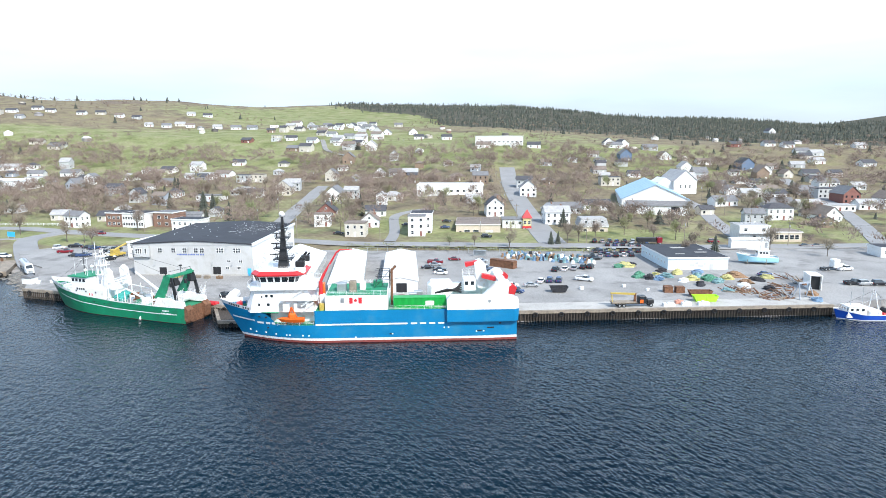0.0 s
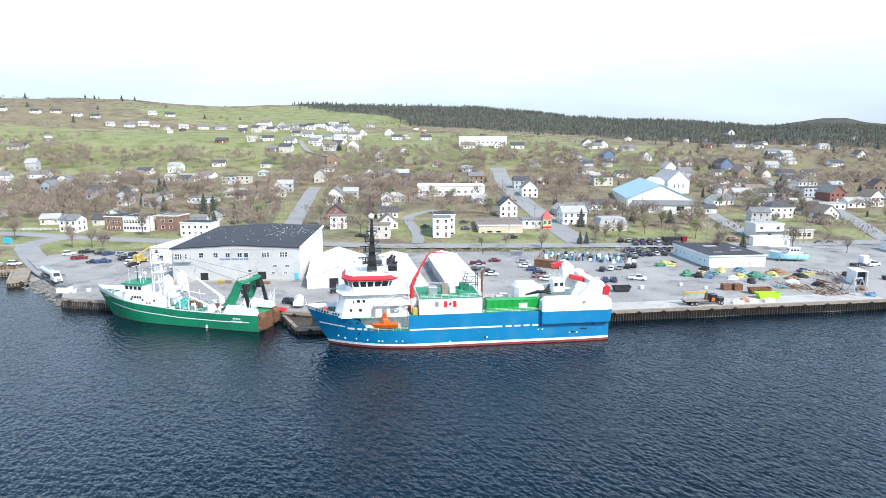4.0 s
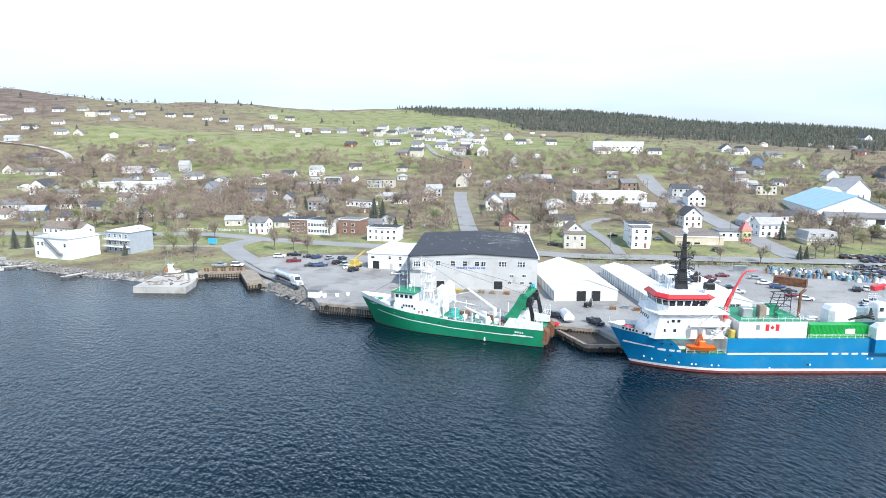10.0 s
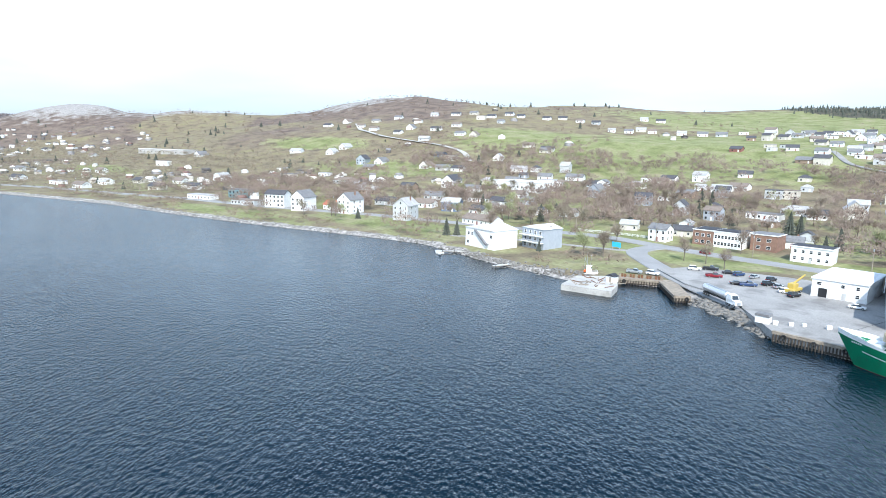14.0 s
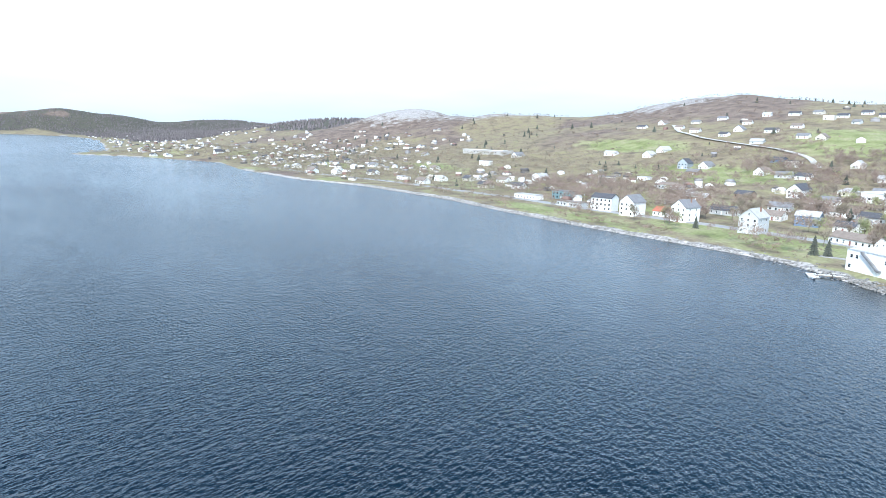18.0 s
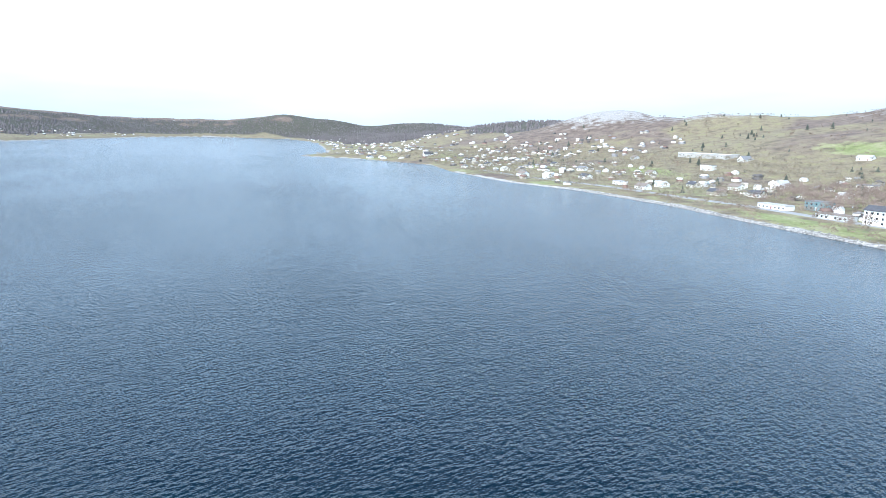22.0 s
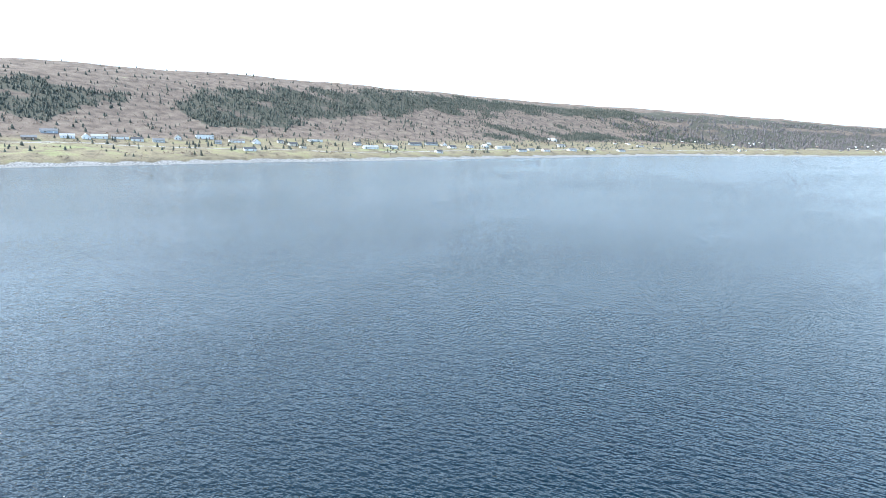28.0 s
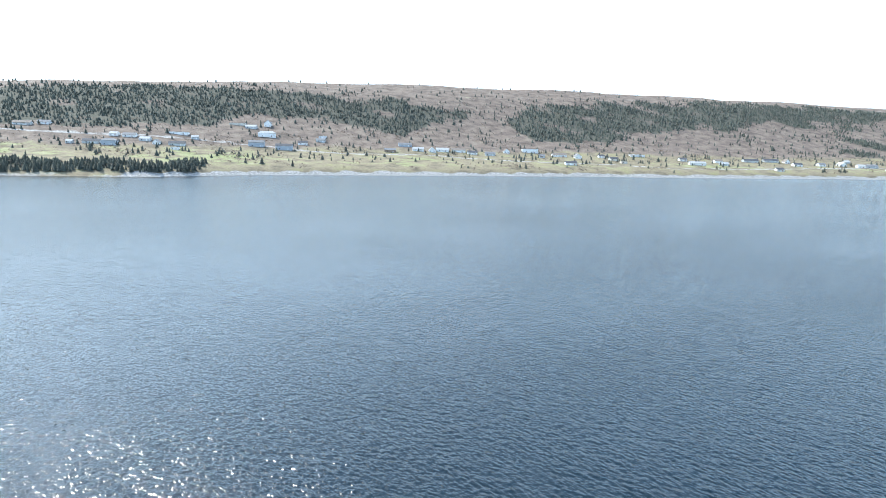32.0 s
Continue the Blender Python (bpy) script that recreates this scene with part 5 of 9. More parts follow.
    part("sheave", Geo().box(46.6, 47.8, 2.2, 3.6, 9.6, 11.4), BLACK, ship)
    for y in (-3.9, -1.3, 1.3, 3.9):
        part("hanging_block", Geo().rod((46.6, y, 11.6), (46.8, y, 10.4), 0.05, n=4).soft(46.45, 47.15, y - 0.3, y + 0.3, 9.3, 10.4, 0.12), BLACK, ship, "black hanging trawl block")
    part("gantry_rail", Geo().path([(45.8, -4.4, 12.2), (45.8, -4.4, 13.1), (45.8, 4.4, 13.1), (45.8, 4.4, 12.2)], 0.06, 4), BLACK, ship)
    part("gantry_lamp", Geo().rod((46.3, 0.4, 12.2), (46.3, 0.4, 14.4), 0.07, 0.05, 4).box(46.0, 46.6, 0.1, 0.7, 14.0, 14.3), BLACK, ship)
    # white posts, derricks and wire rigging over the working deck
    for x, y, h in ((25.4, -3.9, 5.2), (25.4, 3.9, 5.2), (28.6, -4.0, 3.6), (28.6, 4.0, 3.6), (31.0, -3.8, 3.0), (33.0, -4.0, 2.6), (40.0, -3.6, 4.2), (40.0, 3.6, 4.2), (22.6, 3.2, 5.5), (22.6, -3.2, 5.5)):
        part("deck_post", Geo().rod((x, y, 3.8), (x, y, 3.8 + h), 0.16, 0.12, 6), SHIP_WHITE, ship)
    part("cross_gallows", Geo().rod((25.4, -3.9, 8.9), (25.4, 3.9, 8.9), 0.18, n=6).rod((25.4, -3.9, 7.4), (25.4, 3.9, 7.4), 0.1, n=5), SHIP_WHITE, ship, "white cross gallows")
    part("derrick", Geo().rod((22.0, -1.2, 8.2), (32.4, -3.4, 11.6), 0.2, 0.11), SHIP_WHITE, ship, "white derrick boom swung over the deck")
    part("derrick", Geo().rod((22.0, 1.2, 8.2), (33.5, 2.8, 6.4), 0.18, 0.1), SHIP_WHITE, ship)
    for a, b in (((19.8, -0.5, 18), (46.4, -3.8, 12.2)), ((19.8, 0.5, 18), (46.4, 3.8, 12.2)), ((19.8, 0, 18.4), (13, 0, 16)), ((19.8, 0, 18), (1.2, 0, 6.6)), ((19.8, -0.4, 17), (32.4, -3.4, 11.6)), ((17.6, 0, 18.4), (11.6, -3.2, 9.8))):
        part("stay_wire", Geo().rod(a, b, 0.035, n=3), BLACK, ship)
    for k in range(16):
        x, y = 25.5 + (k * 1.07) % 15, ((k * 2.3) % 6.4) - 3.2
        h = 0.5 + (k * 0.37) % 1.0
        part("deck_gear", Geo().soft(x - 0.5, x + 0.6, y - 0.45, y + 0.5, 3.7, 3.9 + h, 0.12), (SHIP_WHITE, STEEL, RUST, SHIP_WHITE)[k % 4], ship)
    for y in (-1, 1):
        rails(ship, [(42.6, y * 3.9, 6.4), (45.6, y * 3.9, 6.2), (50.4, y * 3.9, 5.6)], 1.0)
    for y in (-4.2, 4.2):
        g = Geo()
        for k in range(6):
            g.rod((48.6 + 0.4 * k, y, 5.4), (48.6 + 0.4 * k, y, 7.4 + 0.5 * (k % 3)), 0.06, n=4)
        g.rod((48.4, y, 6.6), (50.8, y, 7.2), 0.06, n=4).rod((49, y, 6.0), (51.0, y, 9.4), 0.08, n=4)
        part("stern_frame", g, SHIP_WHITE, ship)
    for y in (-3.2, 3.2):
        part("trawl_door", Geo().prism([(50.7, 0.9), (51.6, 0.6), (51.9, 3.6), (50.9, 4.6)], y - 1.1, y + 1.1), RUST, ship, "rusty steel trawl door")


green_trawler()

# ---- buildings ----
def pane_window(parent, x, y, z, w, h, out, frame_mat=None, bars=True):
    """A framed window on a wall; out is -1 or 1 along y, or 2 / -2 along x."""
    fr, gl = Geo(), Geo()
    along_x = abs(out) == 1
    s = 1 if out > 0 else -1

    def slabbed(g, a0, a1, z0, z1, d0, d1):
        d0, d1 = sorted((s * d0, s * d1))
        if along_x:
            g.box(x + a0, x + a1, y + d0, y + d1, z + z0, z + z1)
        else:
            g.box(x + d0, x + d1, y + a0, y + a1, z + z0, z + z1)
    slabbed(fr, -w / 2 - 0.1, w / 2 + 0.1, -h / 2 - 0.1, -h / 2, -0.05, 0.1)
    slabbed(fr, -w / 2 - 0.1, w / 2 + 0.1, h / 2, h / 2 + 0.1, -0.05, 0.1)
    slabbed(fr, -w / 2 - 0.1, -w / 2, -h / 2, h / 2, -0.05, 0.1)
    slabbed(fr, w / 2, w / 2 + 0.1, -h / 2, h / 2, -0.05, 0.1)
    if bars:
        slabbed(fr, -w / 2, w / 2, -0.04, 0.04, -0.05, 0.08)
    slabbed(gl, -w / 2, w / 2, -h / 2, h / 2, -0.05, 0.04)
    win = part("window", fr, frame_mat or WHITE, parent)
    part("pane", gl, GLASS, win)
    return win


ROOFS = [mat("roof_grey_shingle", (0.17, 0.17, 0.175), 0.9, var=0.25, fine=3), mat("roof_brown_shingle", (0.19, 0.155, 0.13), 0.9, var=0.25, fine=3), mat("roof_black_shingle", (0.07, 0.07, 0.078), 0.9, var=0.25, fine=3), mat("roof_pale_shingle", (0.36, 0.355, 0.35), 0.9, var=0.2, fine=3)]
ROOF_RED = mat("roof_red_metal", (0.38, 0.13, 0.08), 0.6, var=0.15)
WALLS = {"white": WHITE, "whiteblack": WHITE, "whitegrey": WHITE, "whitered": WHITE, "grey": mat("siding_grey", (0.45, 0.46, 0.46), 0.6, var=0.1), "beige": mat("siding_beige", (0.52, 0.485, 0.42), 0.6, var=0.1),
         "brown": mat("siding_brown", (0.25, 0.18, 0.13), 0.7, var=0.15), "redbrown": mat("siding_red", (0.22, 0.095, 0.075), 0.7, var=0.15), "blue": mat("siding_blue", (0.13, 0.18, 0.27), 0.6, var=0.1),
         "bluegrey": mat("siding_bluegrey", (0.33, 0.36, 0.4), 0.6, var=0.1), "teal": mat("siding_teal", (0.16, 0.25, 0.27), 0.6, var=0.1), "yellow": mat("siding_yellow", (0.6, 0.52, 0.25), 0.6, var=0.1)}
WORDS = {"white": "white clapboard", "whiteblack": "white clapboard, black roofed", "whitegrey": "white clapboard, grey roofed", "whitered": "white clapboard, red roofed", "grey": "grey sided", "beige": "beige sided", "brown": "brown sided", "redbrown": "dark red sided", "blue": "blue sided", "bluegrey": "blue-grey sided", "teal": "teal-grey sided", "yellow": "pale yellow"}
SHAPES = {"g": "gabled house", "f": "gable-fronted house", "h": "hip-roofed house", "b": "flat-roofed house"}
HOUSES = {}


def house(x, y, w, turn, style, colour):
    """A timber house; style: roof letter and storeys. Alike ones of nearly the same width share their meshes."""
    shape, storeys = style[0], int(style[1])
    w = round(w / 1.5) * 1.5
    far = y < -300 or y > 335 or x < -430
    very_far = y < -300 or y > 480 or x < -620
    roof_k = 2 if colour == "whiteblack" else 0 if colour == "whitegrey" else 4 if colour == "whitered" else int(abs(x * 7 + y * 3)) % 4
    key = (shape, storeys, w, colour, far + very_far, roof_k)
    z = z_at(x, y)
    if key in HOUSES:
        return copy_thing(HOUSES[key], pose(x, y, z, 0, 0, turn))
    d, h = min(w * 0.82, 9.0) if shape != "f" else max(w * 1.15, 8.5), 2.75 * storeys + 0.5
    if shape == "f":
        w = min(w, 10)
    th = thing("house", x, y, z, turn, f"{WORDS[colour]} {storeys}-storey {SHAPES[shape]}" if storeys < 2 or True else "", "house", "town houses")
    th["label"] = f"{WORDS[colour]} {['', 'single', 'two', 'three'][storeys]}-storey {SHAPES[shape]} on the hillside"
    wall, roof = WALLS[colour], (ROOFS + [ROOF_RED])[roof_k]
    body = Geo().box(-w / 2, w / 2, 0, d, -2.5, h)
    rise, o = {"g": d * 0.28, "f": w * 0.42, "h": min(w, d) * 0.22, "b": 0.35}[shape], 0.45
    rg = Geo()
    if shape == "g":
        body.add([(-w / 2, 0, h), (-w / 2, d, h), (-w / 2, d / 2, h + rise), (w / 2, 0, h), (w / 2, d, h), (w / 2, d / 2, h + rise)], [(0, 1, 2), (5, 4, 3)])
        for sgn in (0, 1):
            ya, yb = (-o, d / 2) if sgn == 0 else (d + o, d / 2)
            za, zb = h - rise * o * 2 / d, h + rise
            rg.loft([[(-w / 2 - o, ya, za), (w / 2 + o, ya, za), (w / 2 + o, yb, zb), (-w / 2 - o, yb, zb)], [(-w / 2 - o, ya, za + 0.2), (w / 2 + o, ya, za + 0.2), (w / 2 + o, yb, zb + 0.2), (-w / 2 - o, yb, zb + 0.2)]])
    elif shape == "f":
        body.add([(-w / 2, 0, h), (w / 2, 0, h), (0, 0, h + rise), (-w / 2, d, h), (w / 2, d, h), (0, d, h + rise)], [(0, 1, 2), (5, 4, 3)])
        for sgn in (-1, 1):
            xa, xb = sgn * (w / 2 + o), 0
            za, zb = h - rise * o * 2 / w, h + rise
            rg.loft([[(xa, -o, za), (xa, d + o, za), (xb, d + o, zb), (xb, -o, zb)], [(xa, -o, za + 0.2), (xa, d + o, za + 0.2), (xb, d + o, zb + 0.2), (xb, -o, zb + 0.2)]])
    elif shape == "h":
        r = min(w, d) / 2 - 0.2
        rg.loft([[(-w / 2 - o, -o, h), (w / 2 + o, -o, h), (w / 2 + o, d + o, h), (-w / 2 - o, d + o, h)], [(-w / 2 + r, r, h + rise + 0.6), (w / 2 - r, r, h + rise + 0.6), (w / 2 - r, d - r, h + rise + 0.6), (-w / 2 + r, d - r, h + rise + 0.6)]])
    else:
        rg.box(-w / 2 - 0.2, w / 2 + 0.2, -0.2, d + 0.2, h, h + 0.4)
    part("wall", body, wall, th)
    part("roof", rg, roof, th)
    n = 2 if very_far else max(2, int(w / 2.9))
    for s in range(1 if very_far else storeys):
        for k in range(n):
            px = -w / 2 + w * (k + 0.5) / n
            if s == 0 and k == n // 2:
                part("door", Geo().box(px - 0.5, px + 0.5, -0.08, 0.04, 0.2, 2.3), WALLS["redbrown"] if colour == "white" else WHITE, th)
                continue
            if far:
                part("window", Geo().box(px - 0.55, px + 0.55, -0.06, 0.03, 1.0 + 2.75 * s, 2.3 + 2.75 * s), GLASS, th)
            else:
                pane_window(th, px, 0, 1.7 + 2.75 * s, 1.0, 1.3, -1)
        if not far:
            for k in (0.28, 0.72):
                pane_window(th, w / 2, d * k, 1.7 + 2.75 * s, 1.0, 1.3, 2)
                pane_window(th, -w / 2, d * k, 1.7 + 2.75 * s, 1.0, 1.3, -2)
    if shape == "f" and not far:
        pane_window(th, 0, 0, h + rise * 0.35, 0.9, 1.1, -1)
    if shape != "b" and not far:
        part("chimney", Geo().box(w * 0.18, w * 0.18 + 0.7, d * 0.6, d * 0.6 + 0.7, h, h + rise + 0.9), BRICK, th)
    if not far and shape != "b":
        part("porch", Geo().box(-1.2 if n % 2 else -w / 2 + w * (n // 2 + 0.5) / n - 1.1, 1.2 if n % 2 else -w / 2 + w * (n // 2 + 0.5) / n + 1.1, -1.5, 0, -0.6, 0.15), TIMBER, th)
    HOUSES[key] = th
    return th


SIGN_DARK = mat("faded_blue_letters", (0.1, 0.15, 0.38), 0.6, var=0.15)


def warehouse():
    W, D, H = 39.4, 50.4, 10.4
    th = thing("warehouse", -119.6, 195.5, 2.5, 3.0, "large grey metal-clad harbour warehouse with a dark roof", "warehouse")
    gable = [(0, -1), (W, -1), (W, H), (W / 2, H + 1.0), (0, H)]
    wall = Geo().prism(gable, 0, 0.4).box(0, 0.4, 0.4, D, -1, H).prism(gable, D - 0.4, D).box(0.4, W - 0.4, 0.4, D - 0.4, -0.1, 0.0)
    part("wall", wall, GREY_SIDING, th, "grey metal cladding")
    part("side_wall", Geo().box(W - 0.4, W, 0.4, D - 0.4, -1, H), WHITE, th, "white side wall")
    for s in (0, 1):
        a, b = ((-0.5, H - 0.03), (W / 2, H + 1.0)) if s == 0 else ((W / 2, H + 1.0), (W + 0.15, H - 0.03))
        part("roof", Geo().loft([[(a[0], -0.4, a[1]), (b[0], -0.4, b[1]), (b[0], D + 0.4, b[1]), (a[0], D + 0.4, a[1])], [(a[0], -0.4, a[1] + 0.35), (b[0], -0.4, b[1] + 0.35), (b[0], D + 0.4, b[1] + 0.35), (a[0], D + 0.4, a[1] + 0.35)]]), DARK_ROOF, th, "dark roofing")
    part("parapet", Geo().box(W + 0.15, W + 0.5, -0.4, D + 0.4, H - 0.4, H + 0.5), WHITE, th)
    part("fascia", Geo().prism([(0, H - 0.25), (W, H - 0.25), (W, H + 0.05), (W / 2, H + 1.02), (0, H + 0.05)], -0.12, -0.02), GREY_SIDING, th)
    # cladding seams
    g = Geo()
    for k in range(1, 60):
        g.box(W * k / 60 - 0.03, W * k / 60 + 0.03, -0.035, 0.0, 0, H - 0.2)
    part("cladding_seam", g, GREY_SIDING, th)
    for x in (8.6, 9.3, 13.1, 13.8, 16.8, 17.5, 20.5, 21.2, 22.5, 23.2, 28.0, 28.8, 29.6, 33.6, 34.4, 35.2):
        pane_window(th, x, -0.02, 8.4, 0.6, 1.4, -1)
    for x in (31.3, 31.9, 35.1, 35.7):
        pane_window(th, x, -0.02, 4.8, 0.45, 0.7, -1, bars=False)
        pane_window(th, x - 0.6, -0.02, 2.6, 0.45, 0.7, -1, bars=False)
    for x, w, h in ((9.6, 2.4, 2.8), (27.5, 2.6, 3.0)):
        # black panel on the solid wall, in place of the unlit inside
        part("doorway", Geo().box(x - w / 2, x + w / 2, -0.06, 0.02, 0, h), BLACK, th, "open dark loading doorway")
        part("door_frame", Geo().box(x - w / 2 - 0.2, x - w / 2, -0.12, 0, 0, h + 0.2).box(x + w / 2, x + w / 2 + 0.2, -0.12, 0, 0, h + 0.2).box(x - w / 2, x + w / 2, -0.12, 0, h, h + 0.2), GREY_SIDING, th)
    part("door", Geo().box(37.6, 38.8, -0.1, 0.02, 0, 2.5), SIGN_BLUE, th, "bright blue door")
    part("bay", Geo().box(0.8, 5.9, -1.1, 0, 6.4, 9.8), GREY_SIDING, th, "projecting upper bay")
    for x in (1.7, 2.4, 3.1, 4.7):
        pane_window(th, x, -1.12, 8.3, 0.5, 1.5, -1)
    # faded blue lettering: readable only in part, so bars
    x = 14.6
    for n in (7, 5, 2, 3):
        for k in range(n):
            part("sign_bar", Geo().box(x, x + 0.34, -0.07, -0.01, 6.8, 7.3), SIGN_DARK, th)
            x += 0.48
        x += 0.28
    for x, z in ((18.6, 9.6), (31.0, 9.6), (26, 4.2), (32.6, 4.2), (7, 4.2)):
        part("wall_lamp", Geo().rod((x, 0, z), (x + 0.4, -0.9, z + 0.3), 0.06, n=4).box(x + 0.2, x + 0.6, -1.2, -0.8, z + 0.2, z + 0.35), STEEL, th)
    part("plinth", Geo().box(0, W, -0.1, -0.04, -0.1, 0.5), CONCRETE, th, "concrete plinth")
    return th


warehouse()
gulls, gf = [], []
rnd = np.random.RandomState(5)
tilt = np.array([[-0.26, 0, 0.1], [0.26, 0, 0.1], [0, 0.11, 0.24], [0, -0.11, 0.22]])
wm = pose(-119.6, 195.5, 2.5, 0, 0, 3.0)
for k in range(150):
    x, y = (rnd.normal(30, 4.5), rnd.normal(32, 8)) if k < 120 else (rnd.uniform(2, 38), rnd.uniform(6, 47))
    y = min(max(y, 3), 48)
    x = min(max(x, 2), 38.5)
    c = np.array(wm @ Vector((x, y, 10.4 + 1.0 * (1 - abs(x - 19.7) / 19.7) + 0.3)))
    a = rnd.uniform(0, 6.3)
    r = np.array([[math.cos(a), -math.sin(a), 0], [math.sin(a), math.cos(a), 0], [0, 0, 1]])
    gf += [np.array([(0, 1, 2), (0, 3, 1), (0, 2, 3), (1, 3, 2)]) + 4 * k]
    gulls.append(tilt @ r.T + c)
bulk("roof_patches", np.concatenate(gulls), np.concatenate(gf), WHITE, "white specks scattered over the dark warehouse roof", "roof debris")


def tent(x, y, turn, W, D, eave, ridge, name, label, doors=(), ribs=0):
    th = thing(name, x, y, 2.5, turn, label, "shed")
    part("front_wall", Geo().prism([(0, -0.5), (W, -0.5), (W, eave), (W / 2, ridge), (0, eave)], 0, 0.2), FABRIC, th)
    part("back_wall", Geo().prism([(0, -0.5), (W, -0.5), (W, eave), (W / 2, ridge), (0, eave)], D - 0.2, D), FABRIC, th)
    part("side_wall", Geo().box(0, 0.2, 0.2, D - 0.2, -0.5, eave), FABRIC, th)
    part("side_wall", Geo().box(W - 0.2, W, 0.2, D - 0.2, -0.5, eave), FABRIC, th)
    s = (ridge - eave) / (W / 2)
    for a, b in (((-0.3, eave - 0.3 * s), (W / 2, ridge)), ((W + 0.3, eave - 0.3 * s), (W / 2, ridge))):
        part("roof", Geo().loft([[(a[0], -0.25, a[1]), (b[0], -0.25, b[1]), (b[0], D + 0.25, b[1]), (a[0], D + 0.25, a[1])], [(a[0], -0.25, a[1] + 0.15), (b[0], -0.25, b[1] + 0.15), (b[0], D + 0.25, b[1] + 0.15), (a[0], D + 0.25, a[1] + 0.15)]]), FABRIC, th, "stretched white roof sheeting")
    for x0, x1, h in doors:
        # the opening's shade is a black slab; the wall behind is whole
        part("doorway", Geo().box(x0, x1, -0.05, 0.1, 0, h), BLACK, th, "open dark doorway")
        part("door_frame", Geo().box(x0 - 0.15, x0, -0.1, 0.1, 0, h).box(x1, x1 + 0.15, -0.1, 0.1, 0, h), STEEL, th)
    for k in range(1, ribs):
        yy = D * k / ribs
        part("roof_seam", Geo().rod((-0.3, yy, eave - 0.3 * s + 0.17), (W / 2, yy, ridge + 0.17), 0.06, n=4).rod((W + 0.3, yy, eave - 0.3 * s + 0.17), (W / 2, yy, ridge + 0.17), 0.06, n=4), FABRIC, th)
    g = Geo()
    for k in range(int(D / 2.2)):
        g.box(W + 0.01, W + 0.14, k * 2.2 + 0.3, k * 2.2 + 0.42, 0, eave).box(-0.14, -0.01, k * 2.2 + 0.3, k * 2.2 + 0.42, 0, eave)
    part("side_rib", g, STEEL, th, "side frame ribs")
    return th


tent(-75.6, 186.0, 9.5, 18.5, 36, 3.2, 6.4, "storage_tent", "broad white storage tent with two open doorways", ((6.6, 9.2, 3.0), (11.0, 13.4, 3.0)), 4)
tent(-48.5, 172.8, 10.5, 9.6, 52, 3.4, 4.6, "long_shed", "long white roofed shed running back from the wharf", ((3.5, 6.2, 2.8),), 9)
tent(-33.8, 177.6, 8.5, 10.2, 47.5, 3.4, 4.6, "long_shed", "long white sheeted shed beside stored traps", ((4, 7, 2.8),), 6)


def flat_hall(name, x, y, z, turn, W, D, H, wall, roof, label, windows=(), doors=(), category="building"):
    th = thing(name, x, y, z, turn, label, category)
    part("wall", Geo().box(0, W, 0, 0.3, -1.5, H).box(0, 0.3, 0.3, D, -1.5, H).box(W - 0.3, W, 0.3, D, -1.5, H).box(0.3, W - 0.3, D - 0.3, D, -1.5, H), wall, th)
    part("roof", Geo().box(-0.25, W + 0.25, -0.25, D + 0.25, H, H + 0.35), roof, th)
    part("roof_trim", Geo().box(-0.3, W + 0.3, -0.3, -0.25, H - 0.1, H + 0.4).box(-0.3, -0.25, -0.25, D + 0.3, H - 0.1, H + 0.4).box(W + 0.25, W + 0.3, -0.25, D + 0.3, H - 0.1, H + 0.4), WHITE, th)
    for wx, wz, w, h in windows:
        pane_window(th, wx, 0, wz, w, h, -1)
    for dx, w, h, m in doors:
        part("door", Geo().box(dx - w / 2, dx + w / 2, -0.08, 0.02, 0, h), m, th)
    return th


ICE = mat("pale_blue_wall", (0.6, 0.68, 0.72), 0.6, var=0.08, dirt=(0.5, 0.55, 0.56))
lw = flat_hall("store_building", 56.6, 216.5, 2.4, 6, 20.5, 27, 4.1, ICE, DARK_ROOF, "low pale blue-white store with a flat dark roof", (), ((14.8, 1.1, 2.1, GREY_SIDING), (18.4, 3.0, 2.9, WHITE)))
for k, (px, pz, w) in enumerate(((7.4, 1.5, 1.6), (9.3, 2.1, 1.0), (10.2, 1.1, 1.9), (12.2, 1.6, 0.6))):
    part("mural_shape", Geo().box(px, px + w, -0.05, 0.0, pz, pz + 0.5 + 0.12 * k), GREY_SIDING, lw, "faded painted shapes on the wall")
for px, py, w, d in ((8, 18, 5, 2.4), (13, 9, 4.2, 1.2), (16.4, 14, 1.4, 2), (5, 6, 3.2, 1)):
    part("roof_patch", Geo().box(px, px + w, py, py + d, 4.45, 4.5), CONCRETE, lw, "pale worn roof patch")
for k in range(8):
    pane_window(lw, 0, 3 + 3.0 * k, 2.2, 0.5, 0.6, -2, bars=False)
# white annex and house left of the warehouse
an = flat_hall("annex", -140.5, 226.0, 2.6, -8, 15, 24, 5.6, WHITE, FABRIC, "white two-storey harbour office beside the warehouse", ((2, 4.2, 1.3, 0.9), (8.5, 4.2, 0.9, 1.0), (12.5, 4.2, 0.9, 1.0), (12.5, 1.7, 0.9, 1.0)), ((3.2, 2.4, 2.8, BLACK), (9, 1.1, 2.1, GREY_SIDING)))
wh = flat_hall("house", -156, 287.5, 2.8, -8, 14.6, 9, 6.4, WHITE, DARK_ROOF, "white two-storey flat-roofed house by the main road", [(1.6 + 2.9 * k, z, 1.0, 1.1) for k in range(5) for z in (1.8, 4.6)], ((7.2, 1.0, 2.1, GREY_SIDING),), "house")
sc = flat_hall("school_building", -199, 303, 3.0, -8, 9.5, 13, 7.2, BRICK, DARK_ROOF, "orange brick two-storey building with white wing", [(2 + 2.7 * k, z, 1.4, 1.3) for k in range(3) for z in (2, 5)])
